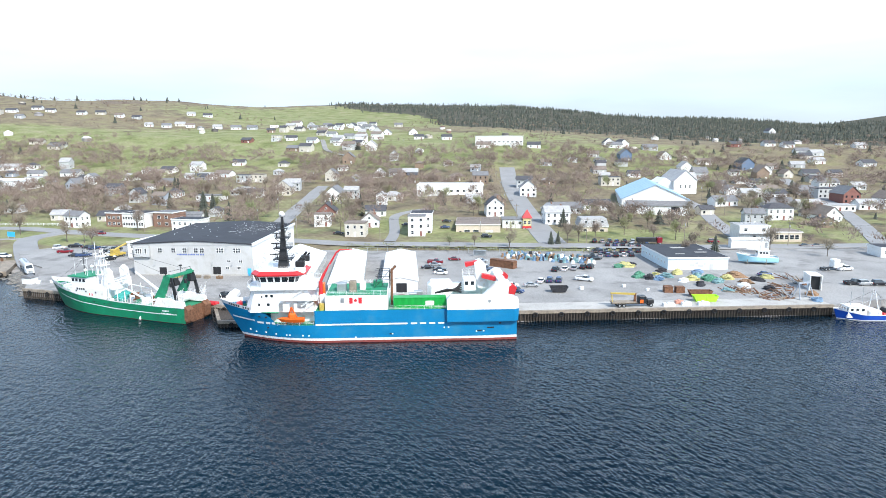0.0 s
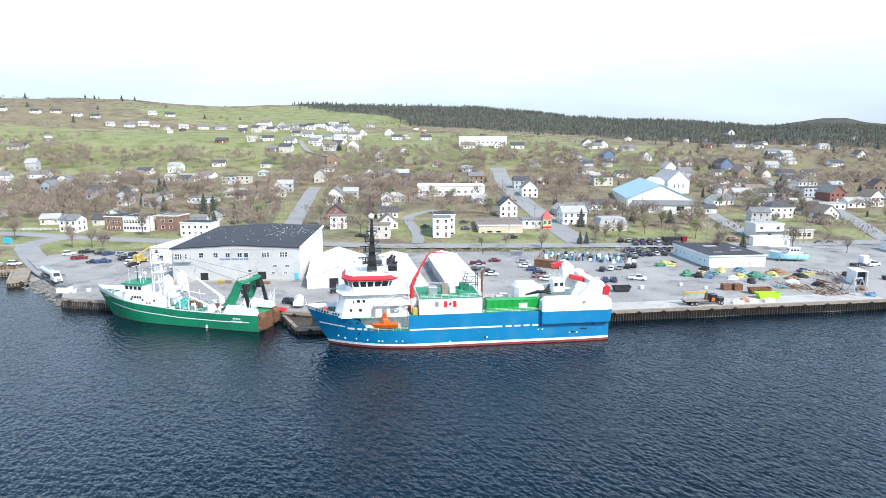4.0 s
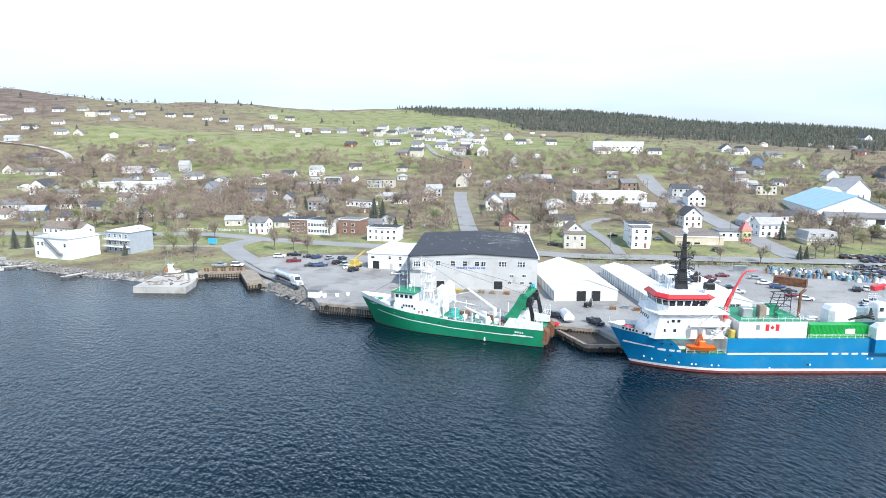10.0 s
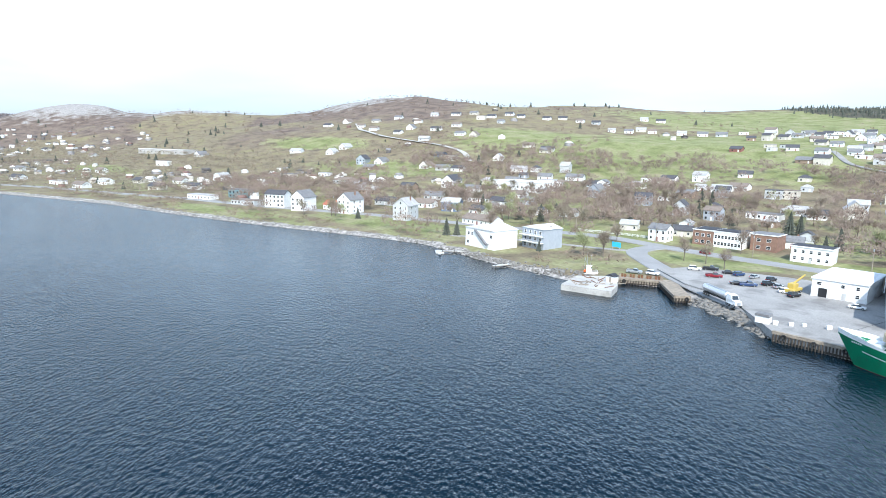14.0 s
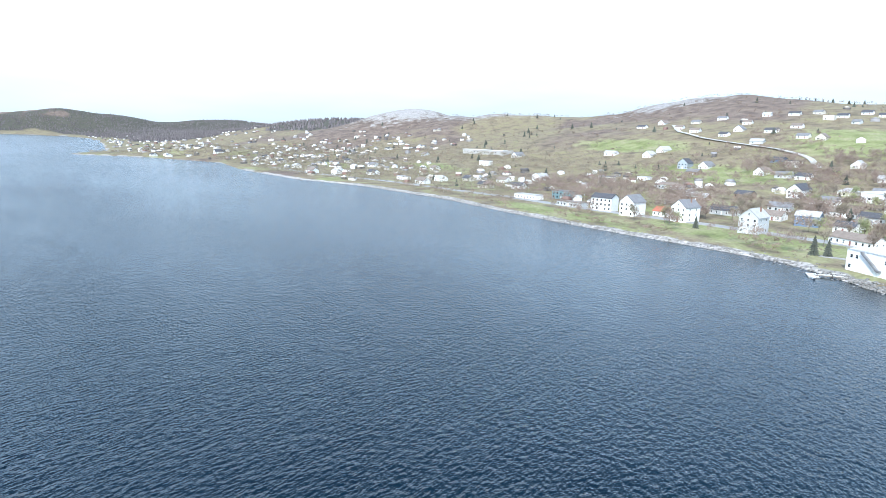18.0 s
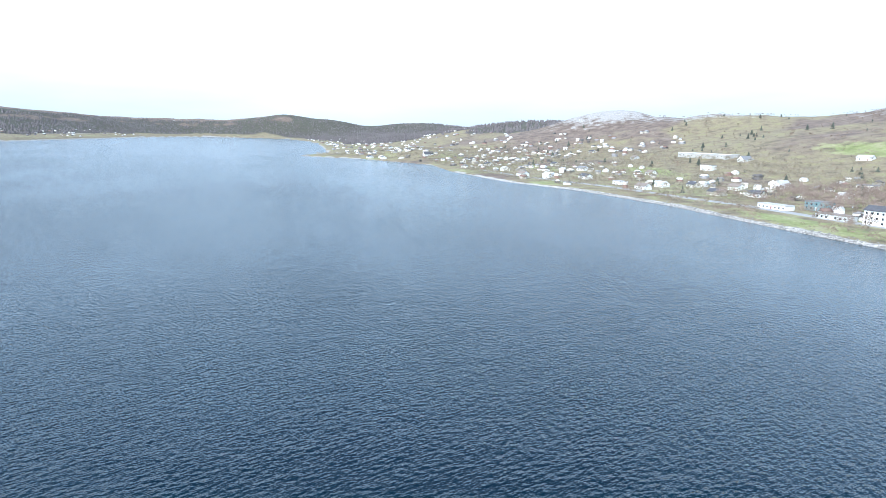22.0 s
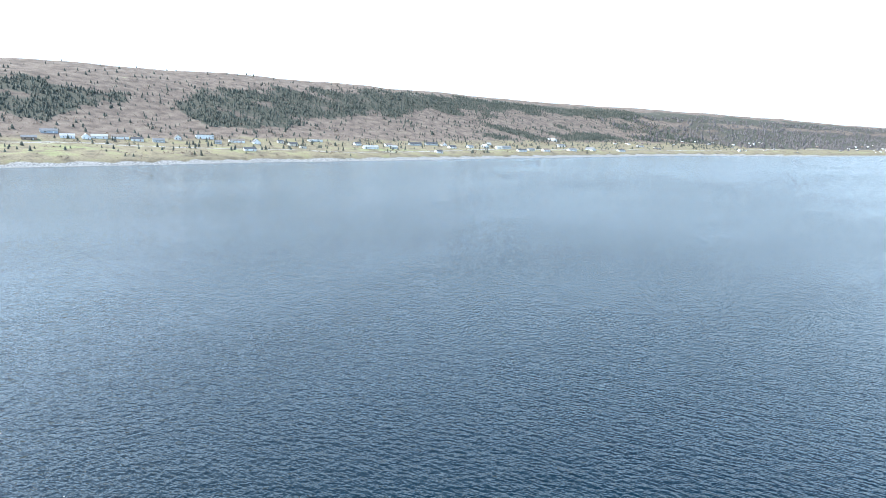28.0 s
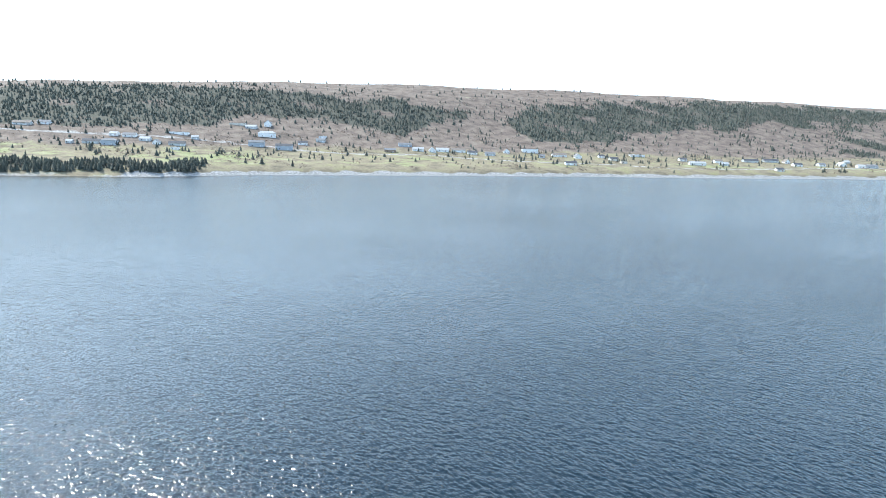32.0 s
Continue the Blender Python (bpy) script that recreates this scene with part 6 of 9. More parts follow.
sc2 = flat_hall("school_building", -189.5, 301.6, 3.0, -8, 12.5, 12, 7.2, WHITE, DARK_ROOF, "white fronted two-storey building with many windows", [(1.0 + 1.5 * k, z, 1.0, 1.3) for k in range(8) for z in (2, 5)])
bk = flat_hall("brick_house", -174.5, 304, 3.0, -8, 11, 11, 7.4, BRICK, ROOFS[0], "square orange brick two-storey house with white windows", [(3.4, z, 1.6, 1.3) for z in (2, 5.2)] + [(7.6, z, 1.6, 1.3) for z in (2, 5.2)], category="house")
w3 = flat_hall("tall_house", -39.6, 279.5, 3.4, 3, 9.4, 11, 10.2, WHITE, DARK_ROOF, "white three-storey flat-fronted house on the main road", [(1.6 + 2.1 * k, z, 0.9, 1.2) for k in range(4) for z in (4.9, 7.9)] + [(1.2, 1.6, 1.3, 1.6), (8.2, 1.6, 1.3, 1.6)], ((3.5, 1.0, 2.2, BLACK), (5.9, 1.0, 2.2, BLACK)), "house")
TAN = mat("tan_stucco", (0.55, 0.47, 0.37), 0.8, var=0.1)
bak = flat_hall("shop_building", -19.5, 283.0, 3.4, 2, 20, 26, 5.0, TAN, ROOFS[1], "tan one-storey shop with a brown flat roof", ((5, 1.8, 2.4, 1.8), (9, 1.8, 2.4, 1.8)), ((15, 3.2, 2.6, WHITE), (2, 1.0, 2.1, BLACK)), "shop")
tw = thing("corner_shop", 1.5, 294, 3.8, 2, "white corner shop with a red-roofed yellow turret", "shop")
part("wall", Geo().box(0, 12, 0, 10, -1.5, 5.6), WHITE, tw)
part("roof", Geo().box(-0.3, 12.3, -0.3, 10.3, 5.6, 6.0), ROOFS[0], tw)
part("turret", Geo().box(9.4, 13.2, -1.4, 2.4, -1.5, 6.6), WALLS["yellow"], tw, "pale yellow corner turret")
part("turret_band", Geo().box(9.3, 13.3, -1.5, 2.5, -1.0, 2.9), RED, tw, "red ground floor")
part("turret_roof", Geo().loft([[(8.9, -1.9, 6.6), (13.7, -1.9, 6.6), (13.7, 2.9, 6.6), (8.9, 2.9, 6.6)], [(11.2, 0.4, 10.4), (11.4, 0.4, 10.4), (11.4, 0.6, 10.4), (11.2, 0.6, 10.4)]]), RED, tw, "pointed red turret roof")
for px in (10.3, 12.3):
    pane_window(tw, px, -1.52, 4.6, 1.1, 1.4, -1)
    pane_window(tw, px, -1.52, 1.2, 1.1, 1.4, -1)
for px in (2, 5, 8):
    pane_window(tw, px, 0, 4.2, 1.1, 1.3, -1)
mans = flat_hall("shop_building", 36.5, 289.5, 3.6, 3, 12.6, 11, 3.4, TAN, ROOFS[3], "tan shop with pale mansard upper floor", ((2.4, 1.5, 1.8, 1.6), (10, 1.5, 1.8, 1.6)), ((6.2, 1.2, 2.2, BLACK),), "shop")
part("mansard", Geo().loft([[(-0.4, -0.4, 3.8), (13, -0.4, 3.8), (13, 11.4, 3.8), (-0.4, 11.4, 3.8)], [(0.6, 0.6, 7.2), (12, 0.6, 7.2), (12, 10.4, 7.2), (0.6, 10.4, 7.2)]]), ROOFS[3], mans, "pale shingled mansard")
for px in (2.6, 6.3, 10):
    pane_window(mans, px, 0.05, 5.6, 1.1, 1.3, -1)
fs = flat_hall("shop_building", 102, 277.5, 3.3, 2, 12.6, 10, 6.2, WHITE, ROOFS[3], "white two-storey shop with a grey ground floor", [(2.6, 4.7, 1.3, 1.2), (10.0, 4.7, 1.3, 1.2), (3.2, 1.5, 2.2, 1.5), (9.6, 1.5, 2.2, 1.5)], ((6.4, 1.2, 2.2, BLACK),), "shop")
part("shop_front", Geo().box(0, 12.6, -0.05, -0.01, 0, 2.9), WALLS["grey"], fs, "grey boarded ground floor")
part("awning", Geo().prism([(0, 2.9), (12.6, 2.9), (12.6, 3.1), (0, 3.1)], -1.0, -0.05), ROOFS[0], fs)
flat_hall("shop_building", 116.0, 278.0, 3.3, 1, 12, 10, 3.6, TAN, ROOFS[1], "tan one-storey shop with large windows", [(1.6 + 2.1 * k, 1.6, 1.6, 1.7) for k in range(5)], (), "shop")
tr = flat_hall("office_trailer", 92.5, 259.6, 3.2, 0, 15, 3.4, 3.4, WHITE, FABRIC, "long white box trailer parked by the yard", (), ((13.4, 1.0, 2.1, STEEL),), "trailer")
flat_hall("office_hut", 141, 245, 2.8, 0, 13, 9, 3.2, WHITE, DARK_ROOF, "small white office with a dark roof", ((2, 1.7, 1.2, 1.1), (5, 1.7, 1.2, 1.1), (11, 1.7, 1.2, 1.1)), ((8, 1.0, 2.1, GREY_SIDING),), "office")
flat_hall("metal_shed", 156, 250, 2.8, 0, 12, 9, 4.2, WALLS["bluegrey"], SIGN_BLUE, "blue-grey metal shed with a blue roof", (), (), "shed")
# curling hall with the pale blue roof, church behind it
hall = thing("arena_hall", 66.6, 351.4, 10.0, -7.5, "wide white arena hall with a pale blue roof", "hall")
AW, AD, AE, AR = 34.5, 66.0, 4.2, 11.9
part("wall", Geo().prism([(0, -4), (AW, -4), (AW, AE), (AW / 2, AR), (0, AE)], 0, 0.4).prism([(0, -4), (AW, -4), (AW, AE), (AW / 2, AR), (0, AE)], AD - 0.4, AD).box(0, 0.4, 0.4, AD - 0.4, -4, AE).box(AW - 0.4, AW, 0.4, AD - 0.4, -4, AE), WHITE, hall)
PALE = mat("pale_blue_metal_roof", (0.27, 0.42, 0.55), 0.45, var=0.08, scale=0.2, dirt=(0.33, 0.46, 0.56))
for a, b in (((-0.6, AE - 0.2), (AW / 2, AR)), ((AW + 0.6, AE - 0.2), (AW / 2, AR))):
    part("roof", Geo().loft([[(a[0], -0.5, a[1]), (b[0], -0.5, b[1]), (b[0], AD + 0.5, b[1]), (a[0], AD + 0.5, a[1])], [(a[0], -0.5, a[1] + 0.3), (b[0], -0.5, b[1] + 0.3), (b[0], AD + 0.5, b[1] + 0.3), (a[0], AD + 0.5, a[1] + 0.3)]]), PALE, hall, "pale blue metal roof")
part("lean_to", Geo().box(3, AW, -6, 0, -4, 1.2), WHITE, hall)
part("lean_to_roof", Geo().loft([[(2.6, -6.5, 1.2), (AW + 0.4, -6.5, 1.2), (AW + 0.4, 0, 3.4), (2.6, 0, 3.4)], [(2.6, -6.5, 1.4), (AW + 0.4, -6.5, 1.4), (AW + 0.4, 0, 3.6), (2.6, 0, 3.6)]]), ROOFS[0], hall, "dark lean-to roof")
part("doorway", Geo().box(25, 29, -6.08, -5.9, -1.8, 0.8), BLACK, hall)
for k in range(6):
    part("roof_seam", Geo().rod((-0.6, 10 + 9 * k, AE + 0.12), (AW / 2, 10 + 9 * k, AR + 0.32), 0.05, n=4), PALE, hall)
ch = thing("church", 112, 418, z_at(118, 425), 8, "tall white church hall with a steep gable", "church")
part("wall", Geo().prism([(0, -2), (15, -2), (15, 8), (7.5, 14.5), (0, 8)], 0, 24), WHITE, ch)
for a, b in (((-0.5, 7.7), (7.5, 14.6)), ((15.5, 7.7), (7.5, 14.6))):
    part("roof", Geo().loft([[(a[0], -0.4, a[1]), (b[0], -0.4, b[1]), (b[0], 24.4, b[1]), (a[0], 24.4, a[1])], [(a[0], -0.4, a[1] + 0.3), (b[0], -0.4, b[1] + 0.3), (b[0], 24.4, b[1] + 0.3), (a[0], 24.4, a[1] + 0.3)]]), ROOFS[3], ch, "pale roof")
part("side_wing", Geo().prism([(-9, -2), (0, -2), (0, 7), (-4.5, 10), (-9, 7)], 3, 17), WHITE, ch)
for px in (4.5, 7.5, 10.5):
    pane_window(ch, px, 0, 4.5, 0.8, 2.2, -1)
# big low roofs on the slope
def low_block(x, y, turn, W, D, H, roof, label):
    return flat_hall("community_hall", x, y, z_at(x + W / 2, y + D / 2), turn, W, D, H, WHITE, roof, label, [(2 + 4 * k, 2, 1.6, 1.2) for k in range(int(W / 4))], (), "hall")


low_block(-52, 397, 2, 42, 22, 5.5, FABRIC, "large white flat-roofed hall on the slope")
low_block(-390, 429, -6, 46, 24, 6, FABRIC, "large white school block among trees")
low_block(-22, 592, 0, 44, 20, 7, WHITE, "long white hall high on the hill")
flat_hall("long_hall", -957, 425, z_at(-910, 440), 8, 92, 20, 5, CONCRETE, CONCRETE, "long low grey flat-roofed building above the western shore", [(4 + 8 * k, 2, 2.2, 1.2) for k in range(11)], (), "hall")
bw = thing("waterfront_house", -279, 233, 1.9, -14, "large white waterfront house with a dark outside stair", "house")
part("wall", Geo().box(0, 19, 0, 14, -1, 8.2), WHITE, bw)
part("roof", Geo().prism([(-0.4, 8.2), (19.4, 8.2), (9.5, 10.2)], -0.4, 14.4), FABRIC, bw)
part("stair", Geo().prism([(6.5, 7.6), (7.3, 7.9), (14.6, 2.4), (15.6, 2.4), (15.6, 1.7), (14.2, 1.7)], -1.0, -0.1), ROOFS[0], bw, "dark outside stair")
for px, pz in ((1.8, 1.8), (4.6, 5.6), (2.2, 5.6), (17, 5.6)):
    pane_window(bw, px, 0, pz, 1.1, 1.3, -1)
gw = thing("waterfront_house", -257, 246, 2.2, -14, "pale grey three-level house with white balconies", "house")
part("wall", Geo().box(0, 13, 0, 12, -1, 8.8), WALLS["bluegrey"], gw)
part("roof", Geo().prism([(-0.4, 8.8), (13.4, 8.8), (6.5, 10.4)], -0.4, 12.4), FABRIC, gw)
for z in (2.9, 5.8):
    part("balcony", Geo().box(-0.2, 13.2, -1.8, 0, z - 0.15, z), WHITE, gw)
    rails(gw, [(-0.1, -1.7, z), (13.1, -1.7, z)], 1.0, 1.3, WHITE, "balcony_rail")
for px in (2, 5, 8, 11):
    for pz in (1.5, 4.3, 7.2):
        pane_window(gw, px, 0, pz, 1.2, 1.3, -1)

# ---- houses of the town and of the far shore ----
house(-214, 298, 9.0, -8, "g2", "white")
house(-173, 414, 17.5, -5, "h1", "grey")
house(-187, 391, 17.8, -12, "b1", "white")
house(-196, 470, 10.7, -1, "b2", "grey")
house(-187, 474, 11.2, -1, "b2", "beige")
house(-234, 485, 14.1, -8, "g1", "white")
house(-225, 498, 14.1, -12, "g1", "white")
house(-249, 453, 12.0, -12, "g1", "brown")
house(-296, 479, 13.4, -12, "h1", "white")
house(-284, 505, 12.1, -1, "g1", "beige")
house(-377, 485, 12.0, 15, "g1", "white")
house(-353, 493, 14.8, 8, "g1", "white")
house(-323, 469, 14.7, -8, "g1", "grey")
house(-145, 414, 11.4, 8, "f2", "beige")
house(-145, 434, 10.8, 8, "g2", "grey")
house(-101, 377, 16.3, 5, "f2", "white")
house(-94, 395, 9.6, 1, "g2", "grey")
house(-91, 325, 10.5, 8, "f1", "redbrown")
house(-85, 296, 7.9, 5, "b2", "white")
house(-63, 270, 8.9, 1, "b2", "beige")
house(-61, 292, 9.0, 8, "f1", "white")
house(-64, 322, 11.2, 8, "g1", "white")
house(-65, 382, 12.7, 5, "h1", "beige")
house(-94, 491, 9.3, 5, "f1", "white")
house(-69, 490, 12.0, 8, "g1", "brown")
house(-81, 493, 10.7, 8, "g1", "grey")
house(-261, 639, 10.8, -5, "g1", "redbrown")
house(-191, 635, 10.2, -12, "g1", "white")
house(-185, 595, 12.6, -5, "g2", "beige")
house(-145, 604, 12.3, -1, "g2", "grey")
house(-122, 599, 13.1, 5, "f2", "white")
house(-198, 598, 13.3, -8, "g1", "brown")
house(-416, 768, 10.9, 12, "g1", "white")
house(-390, 779, 10.5, 19, "g1", "white")
house(-330, 778, 11.5, 15, "g1", "white")
house(-309, 777, 11.3, 8, "g1", "grey")
house(-293, 813, 10.1, 15, "b1", "white")
house(-241, 751, 9.8, -12, "g1", "beige")
house(-187, 699, 11.1, -5, "g1", "white")
house(-183, 840, 11.4, -5, "g1", "white")
house(-154, 701, 10.7, -8, "g1", "beige")
house(-132, 744, 9.7, -1, "f1", "white")
house(-162, 678, 10.0, -1, "g1", "grey")
house(-87, 689, 10.9, 8, "g1", "white")
house(-55, 677, 10.3, 12, "g1", "white")
house(-233, 785, 10.0, -1, "g1", "grey")
house(-267, 729, 9.2, 12, "g1", "brown")
house(-354, 777, 11.0, 12, "g1", "white")
house(-407, 786, 12.4, 15, "g1", "beige")
house(-586, 792, 10.0, 15, "g1", "white")
house(-548, 798, 10.6, 8, "g1", "white")
house(-501, 806, 10.7, 8, "g1", "white")
house(-479, 809, 10.1, 8, "g1", "grey")
house(-530, 812, 11.3, 19, "g1", "beige")
house(-436, 763, 9.1, 15, "g1", "white")
house(-432, 590, 13.4, 19, "g1", "white")
house(-458, 595, 11.4, 15, "g1", "beige")
house(-440, 883, 10.3, 12, "g1", "white")
house(-418, 888, 11.5, 12, "g1", "white")
house(-135, 851, 10.1, 1, "g1", "beige")
house(-101, 750, 10.1, 12, "f1", "white")
house(-282, 516, 12.3, -8, "g1", "white")
house(-174, 778, 11.3, -1, "f1", "white")
house(-169, 658, 10.8, -5, "g1", "white")
house(-36, 272, 8.0, 5, "b3", "white")
house(-2, 324, 9.6, 8, "f2", "white")
house(0, 359, 7.8, 12, "f1", "brown")
house(28, 305, 12.6, 8, "g2", "white")
house(35, 337, 15.8, 5, "g1", "grey")
house(54, 352, 15.7, 8, "g1", "white")
house(18, 394, 10.3, 1, "f2", "white")
house(17, 429, 10.5, 1, "g2", "grey")
house(-13, 445, 10.8, 5, "g2", "brown")
house(-30, 461, 12.5, 8, "h1", "brown")
house(78, 452, 14.1, 5, "b2", "beige")
house(78, 501, 11.2, 8, "g1", "grey")
house(120, 626, 13.1, 12, "f1", "white")
house(109, 559, 14.1, 1, "f2", "blue")
house(145, 570, 14.0, 1, "f1", "white")
house(175, 556, 14.1, 8, "g1", "white")
house(202, 536, 14.8, 1, "f2", "blue")
house(209, 518, 10.9, 8, "f1", "white")
house(221, 506, 7.7, 8, "f1", "beige")
house(240, 510, 12.7, 1, "g1", "grey")
house(259, 511, 9.7, 8, "g1", "white")
house(227, 635, 10.5, 8, "g1", "redbrown")
house(389, 949, 14.0, 8, "f1", "white")
house(261, 641, 10.4, 5, "g1", "white")
house(275, 631, 10.0, 12, "g1", "white")
house(273, 599, 11.3, 1, "g1", "white")
house(282, 591, 10.4, 8, "g1", "grey")
house(234, 488, 12.1, 5, "g1", "beige")
house(304, 550, 12.7, 12, "g1", "white")
house(346, 584, 7.8, 8, "f1", "white")
house(267, 579, 10.8, 5, "g1", "beige")
house(269, 560, 10.5, 8, "g1", "white")
house(130, 374, 13.4, 12, "g1", "white")
house(142, 332, 13.4, 8, "h2", "white")
house(156, 368, 15.8, 1, "g1", "grey")
house(171, 362, 13.7, 8, "g1", "beige")
house(185, 360, 16.2, 1, "b1", "white")
house(166, 329, 15.8, 12, "f1", "white")
house(205, 387, 12.5, 5, "f2", "redbrown")
house(205, 409, 18.1, 8, "b2", "grey")
house(231, 465, 14.5, 8, "g1", "white")
house(173, 422, 12.8, 8, "g1", "grey")
house(156, 405, 12.2, 1, "g1", "beige")
house(197, 423, 12.7, 12, "g1", "grey")
house(172, 406, 11.2, 5, "g1", "white")
house(110, 344, 8.1, 12, "g1", "beige")
house(-14, 577, 11.8, 5, "g1", "white")
house(32, 590, 11.5, 1, "g1", "white")
house(14, 586, 7.9, 1, "f1", "white")
house(110, 618, 13.3, 1, "g1", "white")
house(142, 614, 14.0, 1, "g1", "grey")
house(339, 630, 10.0, 5, "g1", "white")
house(83, 568, 9.4, 5, "g1", "grey")
house(107, 635, 10.6, 1, "f1", "white")
house(27, 330, 6.5, 12, "f1", "grey")
house(-458, 264, 15.0, 18, "g3", "whiteblack")
house(-432, 262, 12.0, 15, "f3", "whitegrey")
house(-417, 281, 20.9, 8, "g1", "whitered")
house(-400, 272, 12.0, 8, "f3", "white")
house(-354, 273, 12.0, 15, "f3", "grey")
house(-356, 323, 12.0, 19, "g2", "blue")
house(-310, 287, 22.0, -8, "g1", "white")
house(-527, 283, 16.5, 19, "b2", "teal")
house(-485, 258, 21.5, 12, "b1", "grey")
house(-539, 258, 22.0, 12, "b1", "white")
house(-609, 295, 11.0, 19, "g1", "white")
house(-631, 273, 13.7, 19, "g1", "beige")
house(-813, 378, 14.6, 19, "b2", "white")
house(-696, 290, 11.0, 8, "g1", "beige")
house(-662, 311, 11.9, 12, "g1", "white")
house(-650, 345, 13.6, 19, "f1", "white")
house(-427, 413, 22.0, 19, "f2", "white")
house(-579, 414, 11.0, 12, "b1", "white")
house(-594, 382, 13.7, 19, "b2", "beige")
house(-523, 388, 21.8, 12, "h1", "grey")
house(-592, 478, 11.9, 19, "f2", "bluegrey")
house(-573, 485, 13.7, 12, "f1", "white")
house(-511, 484, 13.6, 8, "f1", "white")
house(-528, 530, 12.0, 8, "g1", "blue")
house(-505, 519, 12.0, 15, "b2", "beige")
house(-471, 485, 12.7, 15, "g1", "white")
house(-366, 367, 19.2, 12, "g1", "white")
house(-409, 319, 16.7, 12, "g1", "grey")
house(-381, 326, 13.6, 12, "g1", "white")
house(-399, 359, 13.5, 19, "g1", "grey")
house(-408, 443, 12.0, 15, "h1", "beige")
house(-464, 355, 18.7, 12, "g1", "brown")
house(-569, 340, 11.0, 15, "g1", "white")
house(-450, 388, 12.4, 8, "g1", "brown")
house(-398, 402, 16.0, 15, "g1", "white")
house(-344, 362, 13.9, 8, "g1", "grey")
house(-391, 455, 11.6, 19, "g1", "beige")
house(-839, 653, 13.6, 8, "g1", "white")
house(-760, 645, 10.9, 19, "g1", "white")
house(-711, 620, 12.5, 19, "g1", "white")
house(-657, 607, 10.3, 8, "g1", "white")
house(-596, 587, 13.1, 19, "g1", "grey")
house(-616, 634, 13.3, 12, "g1", "white")
house(-568, 620, 11.9, 12, "g1", "white")
house(-614, 675, 12.4, 15, "g1", "white")
house(-548, 621, 11.0, 15, "f1", "beige")
house(-687, 684, 10.0, 19, "g1", "white")
house(-620, 741, 12.2, 15, "b2", "beige")
house(-660, 636, 11.6, 19, "f1", "white")
house(-832, 685, 13.6, 12, "f1", "white")
house(-776, 692, 11.9, 15, "g1", "beige")
house(-756, 720, 12.7, 15, "g1", "white")
house(-708, 747, 10.1, 19, "g1", "white")
house(-678, 760, 13.2, 19, "g1", "white")
house(-660, 780, 12.2, 8, "g1", "beige")
house(-618, 764, 11.9, 15, "g1", "white")
house(-612, 802, 11.5, 12, "g1", "white")
house(-578, 726, 9.6, 8, "g1", "grey")
house(-724, 499, 14.6, 19, "g1", "white")
house(-838, 438, 13.6, 12, "f1", "white")
house(-670, 505, 12.2, 15, "f1", "white")
house(-672, 527, 12.8, 8, "f1", "white")
house(-561, 457, 12.1, 12, "g1", "brown")
house(-459, 538, 10.6, 19, "f1", "white")
house(-487, 483, 13.2, 19, "g1", "grey")
house(-844, 199, 14.6, 19, "g1", "white")
house(-916, 268, 13.7, 19, "g1", "white")
house(-811, 229, 14.6, 12, "g1", "white")
house(-743, 238, 13.7, 8, "b1", "white")
house(-692, 237, 12.8, 12, "g1", "white")
house(-817, 310, 11.0, 12, "g1", "white")
house(-1192, 182, 12.8, 8, "g1", "white")
house(-1077, 183, 13.7, 15, "g1", "white")
house(-957, 176, 11.9, 8, "g1", "beige")
house(-864, 173, 13.7, 19, "g1", "white")
house(-1179, 428, 14.6, 19, "b1", "white")
house(-1208, 402, 12.8, 12, "g1", "white")
house(-1279, 70, 11.0, 8, "b1", "white")
house(-1296, 40, 11.0, 12, "g1", "white")
house(-1272, 114, 14.6, 12, "f1", "white")
house(-1823, 97, 12.8, 15, "g1", "white")
house(-1327, 17, 12.8, 19, "g1", "white")
house(-1824, 149, 14.6, 19, "f1", "grey")
house(-1677, 2, 12.8, 8, "g1", "white")
house(-1021, 267, 12.8, 8, "g1", "beige")
house(-711, 266, 11.9, 8, "g1", "white")
house(-1029, 394, 11.0, 8, "g1", "grey")
house(-993, -1067, 21.3, 174, "g1", "grey")
house(-1002, -1028, 20.9, 178, "g1", "white")
house(-1039, -1041, 17.2, 181, "g1", "beige")
house(-1082, -1041, 17.6, 178, "g1", "white")
house(-1178, -1058, 22.0, 178, "g1", "white")
house(-1263, -1073, 22.0, 178, "f1", "white")
house(-1368, -1078, 22.0, 181, "g1", "white")
house(-1566, -1177, 22.0, 185, "g1", "white")
house(-1268, -1205, 22.0, 181, "f1", "white")
house(-1219, -1133, 21.3, 181, "g1", "white")
house(-431, 583, 12.2, 8, "g1", "beige")
house(-366, 469, 13.4, 8, "b1", "white")
house(-416, 507, 14.8, 19, "g1", "white")
house(322, -985, 22.1, 181, "g1", "grey")
house(300, -996, 14.7, 181, "g1", "white")
house(184, -908, 17.7, 174, "h2", "bluegrey")
house(206, -912, 19.6, 185, "g1", "grey")
house(229, -906, 8.2, 178, "g1", "grey")
house(196, -957, 10.2, 174, "g1", "white")
house(176, -956, 16.8, 178, "g1", "white")
house(152, -941, 13.2, 174, "g1", "grey")
house(124, -993, 25.8, 181, "b1", "white")
house(109, -931, 19.3, 185, "g1", "grey")
house(105, -907, 9.4, 178, "b1", "white")
house(99, -980, 8.4, 185, "g1", "grey")
house(133, -925, 8.0, 174, "f1", "white")
house(63, -1083, 24.1, 178, "b1", "beige")
house(41, -1070, 16.4, 174, "g1", "grey")
house(19, -1091, 11.1, 178, "f2", "white")
house(11, -1032, 26.0, 185, "h2", "white")
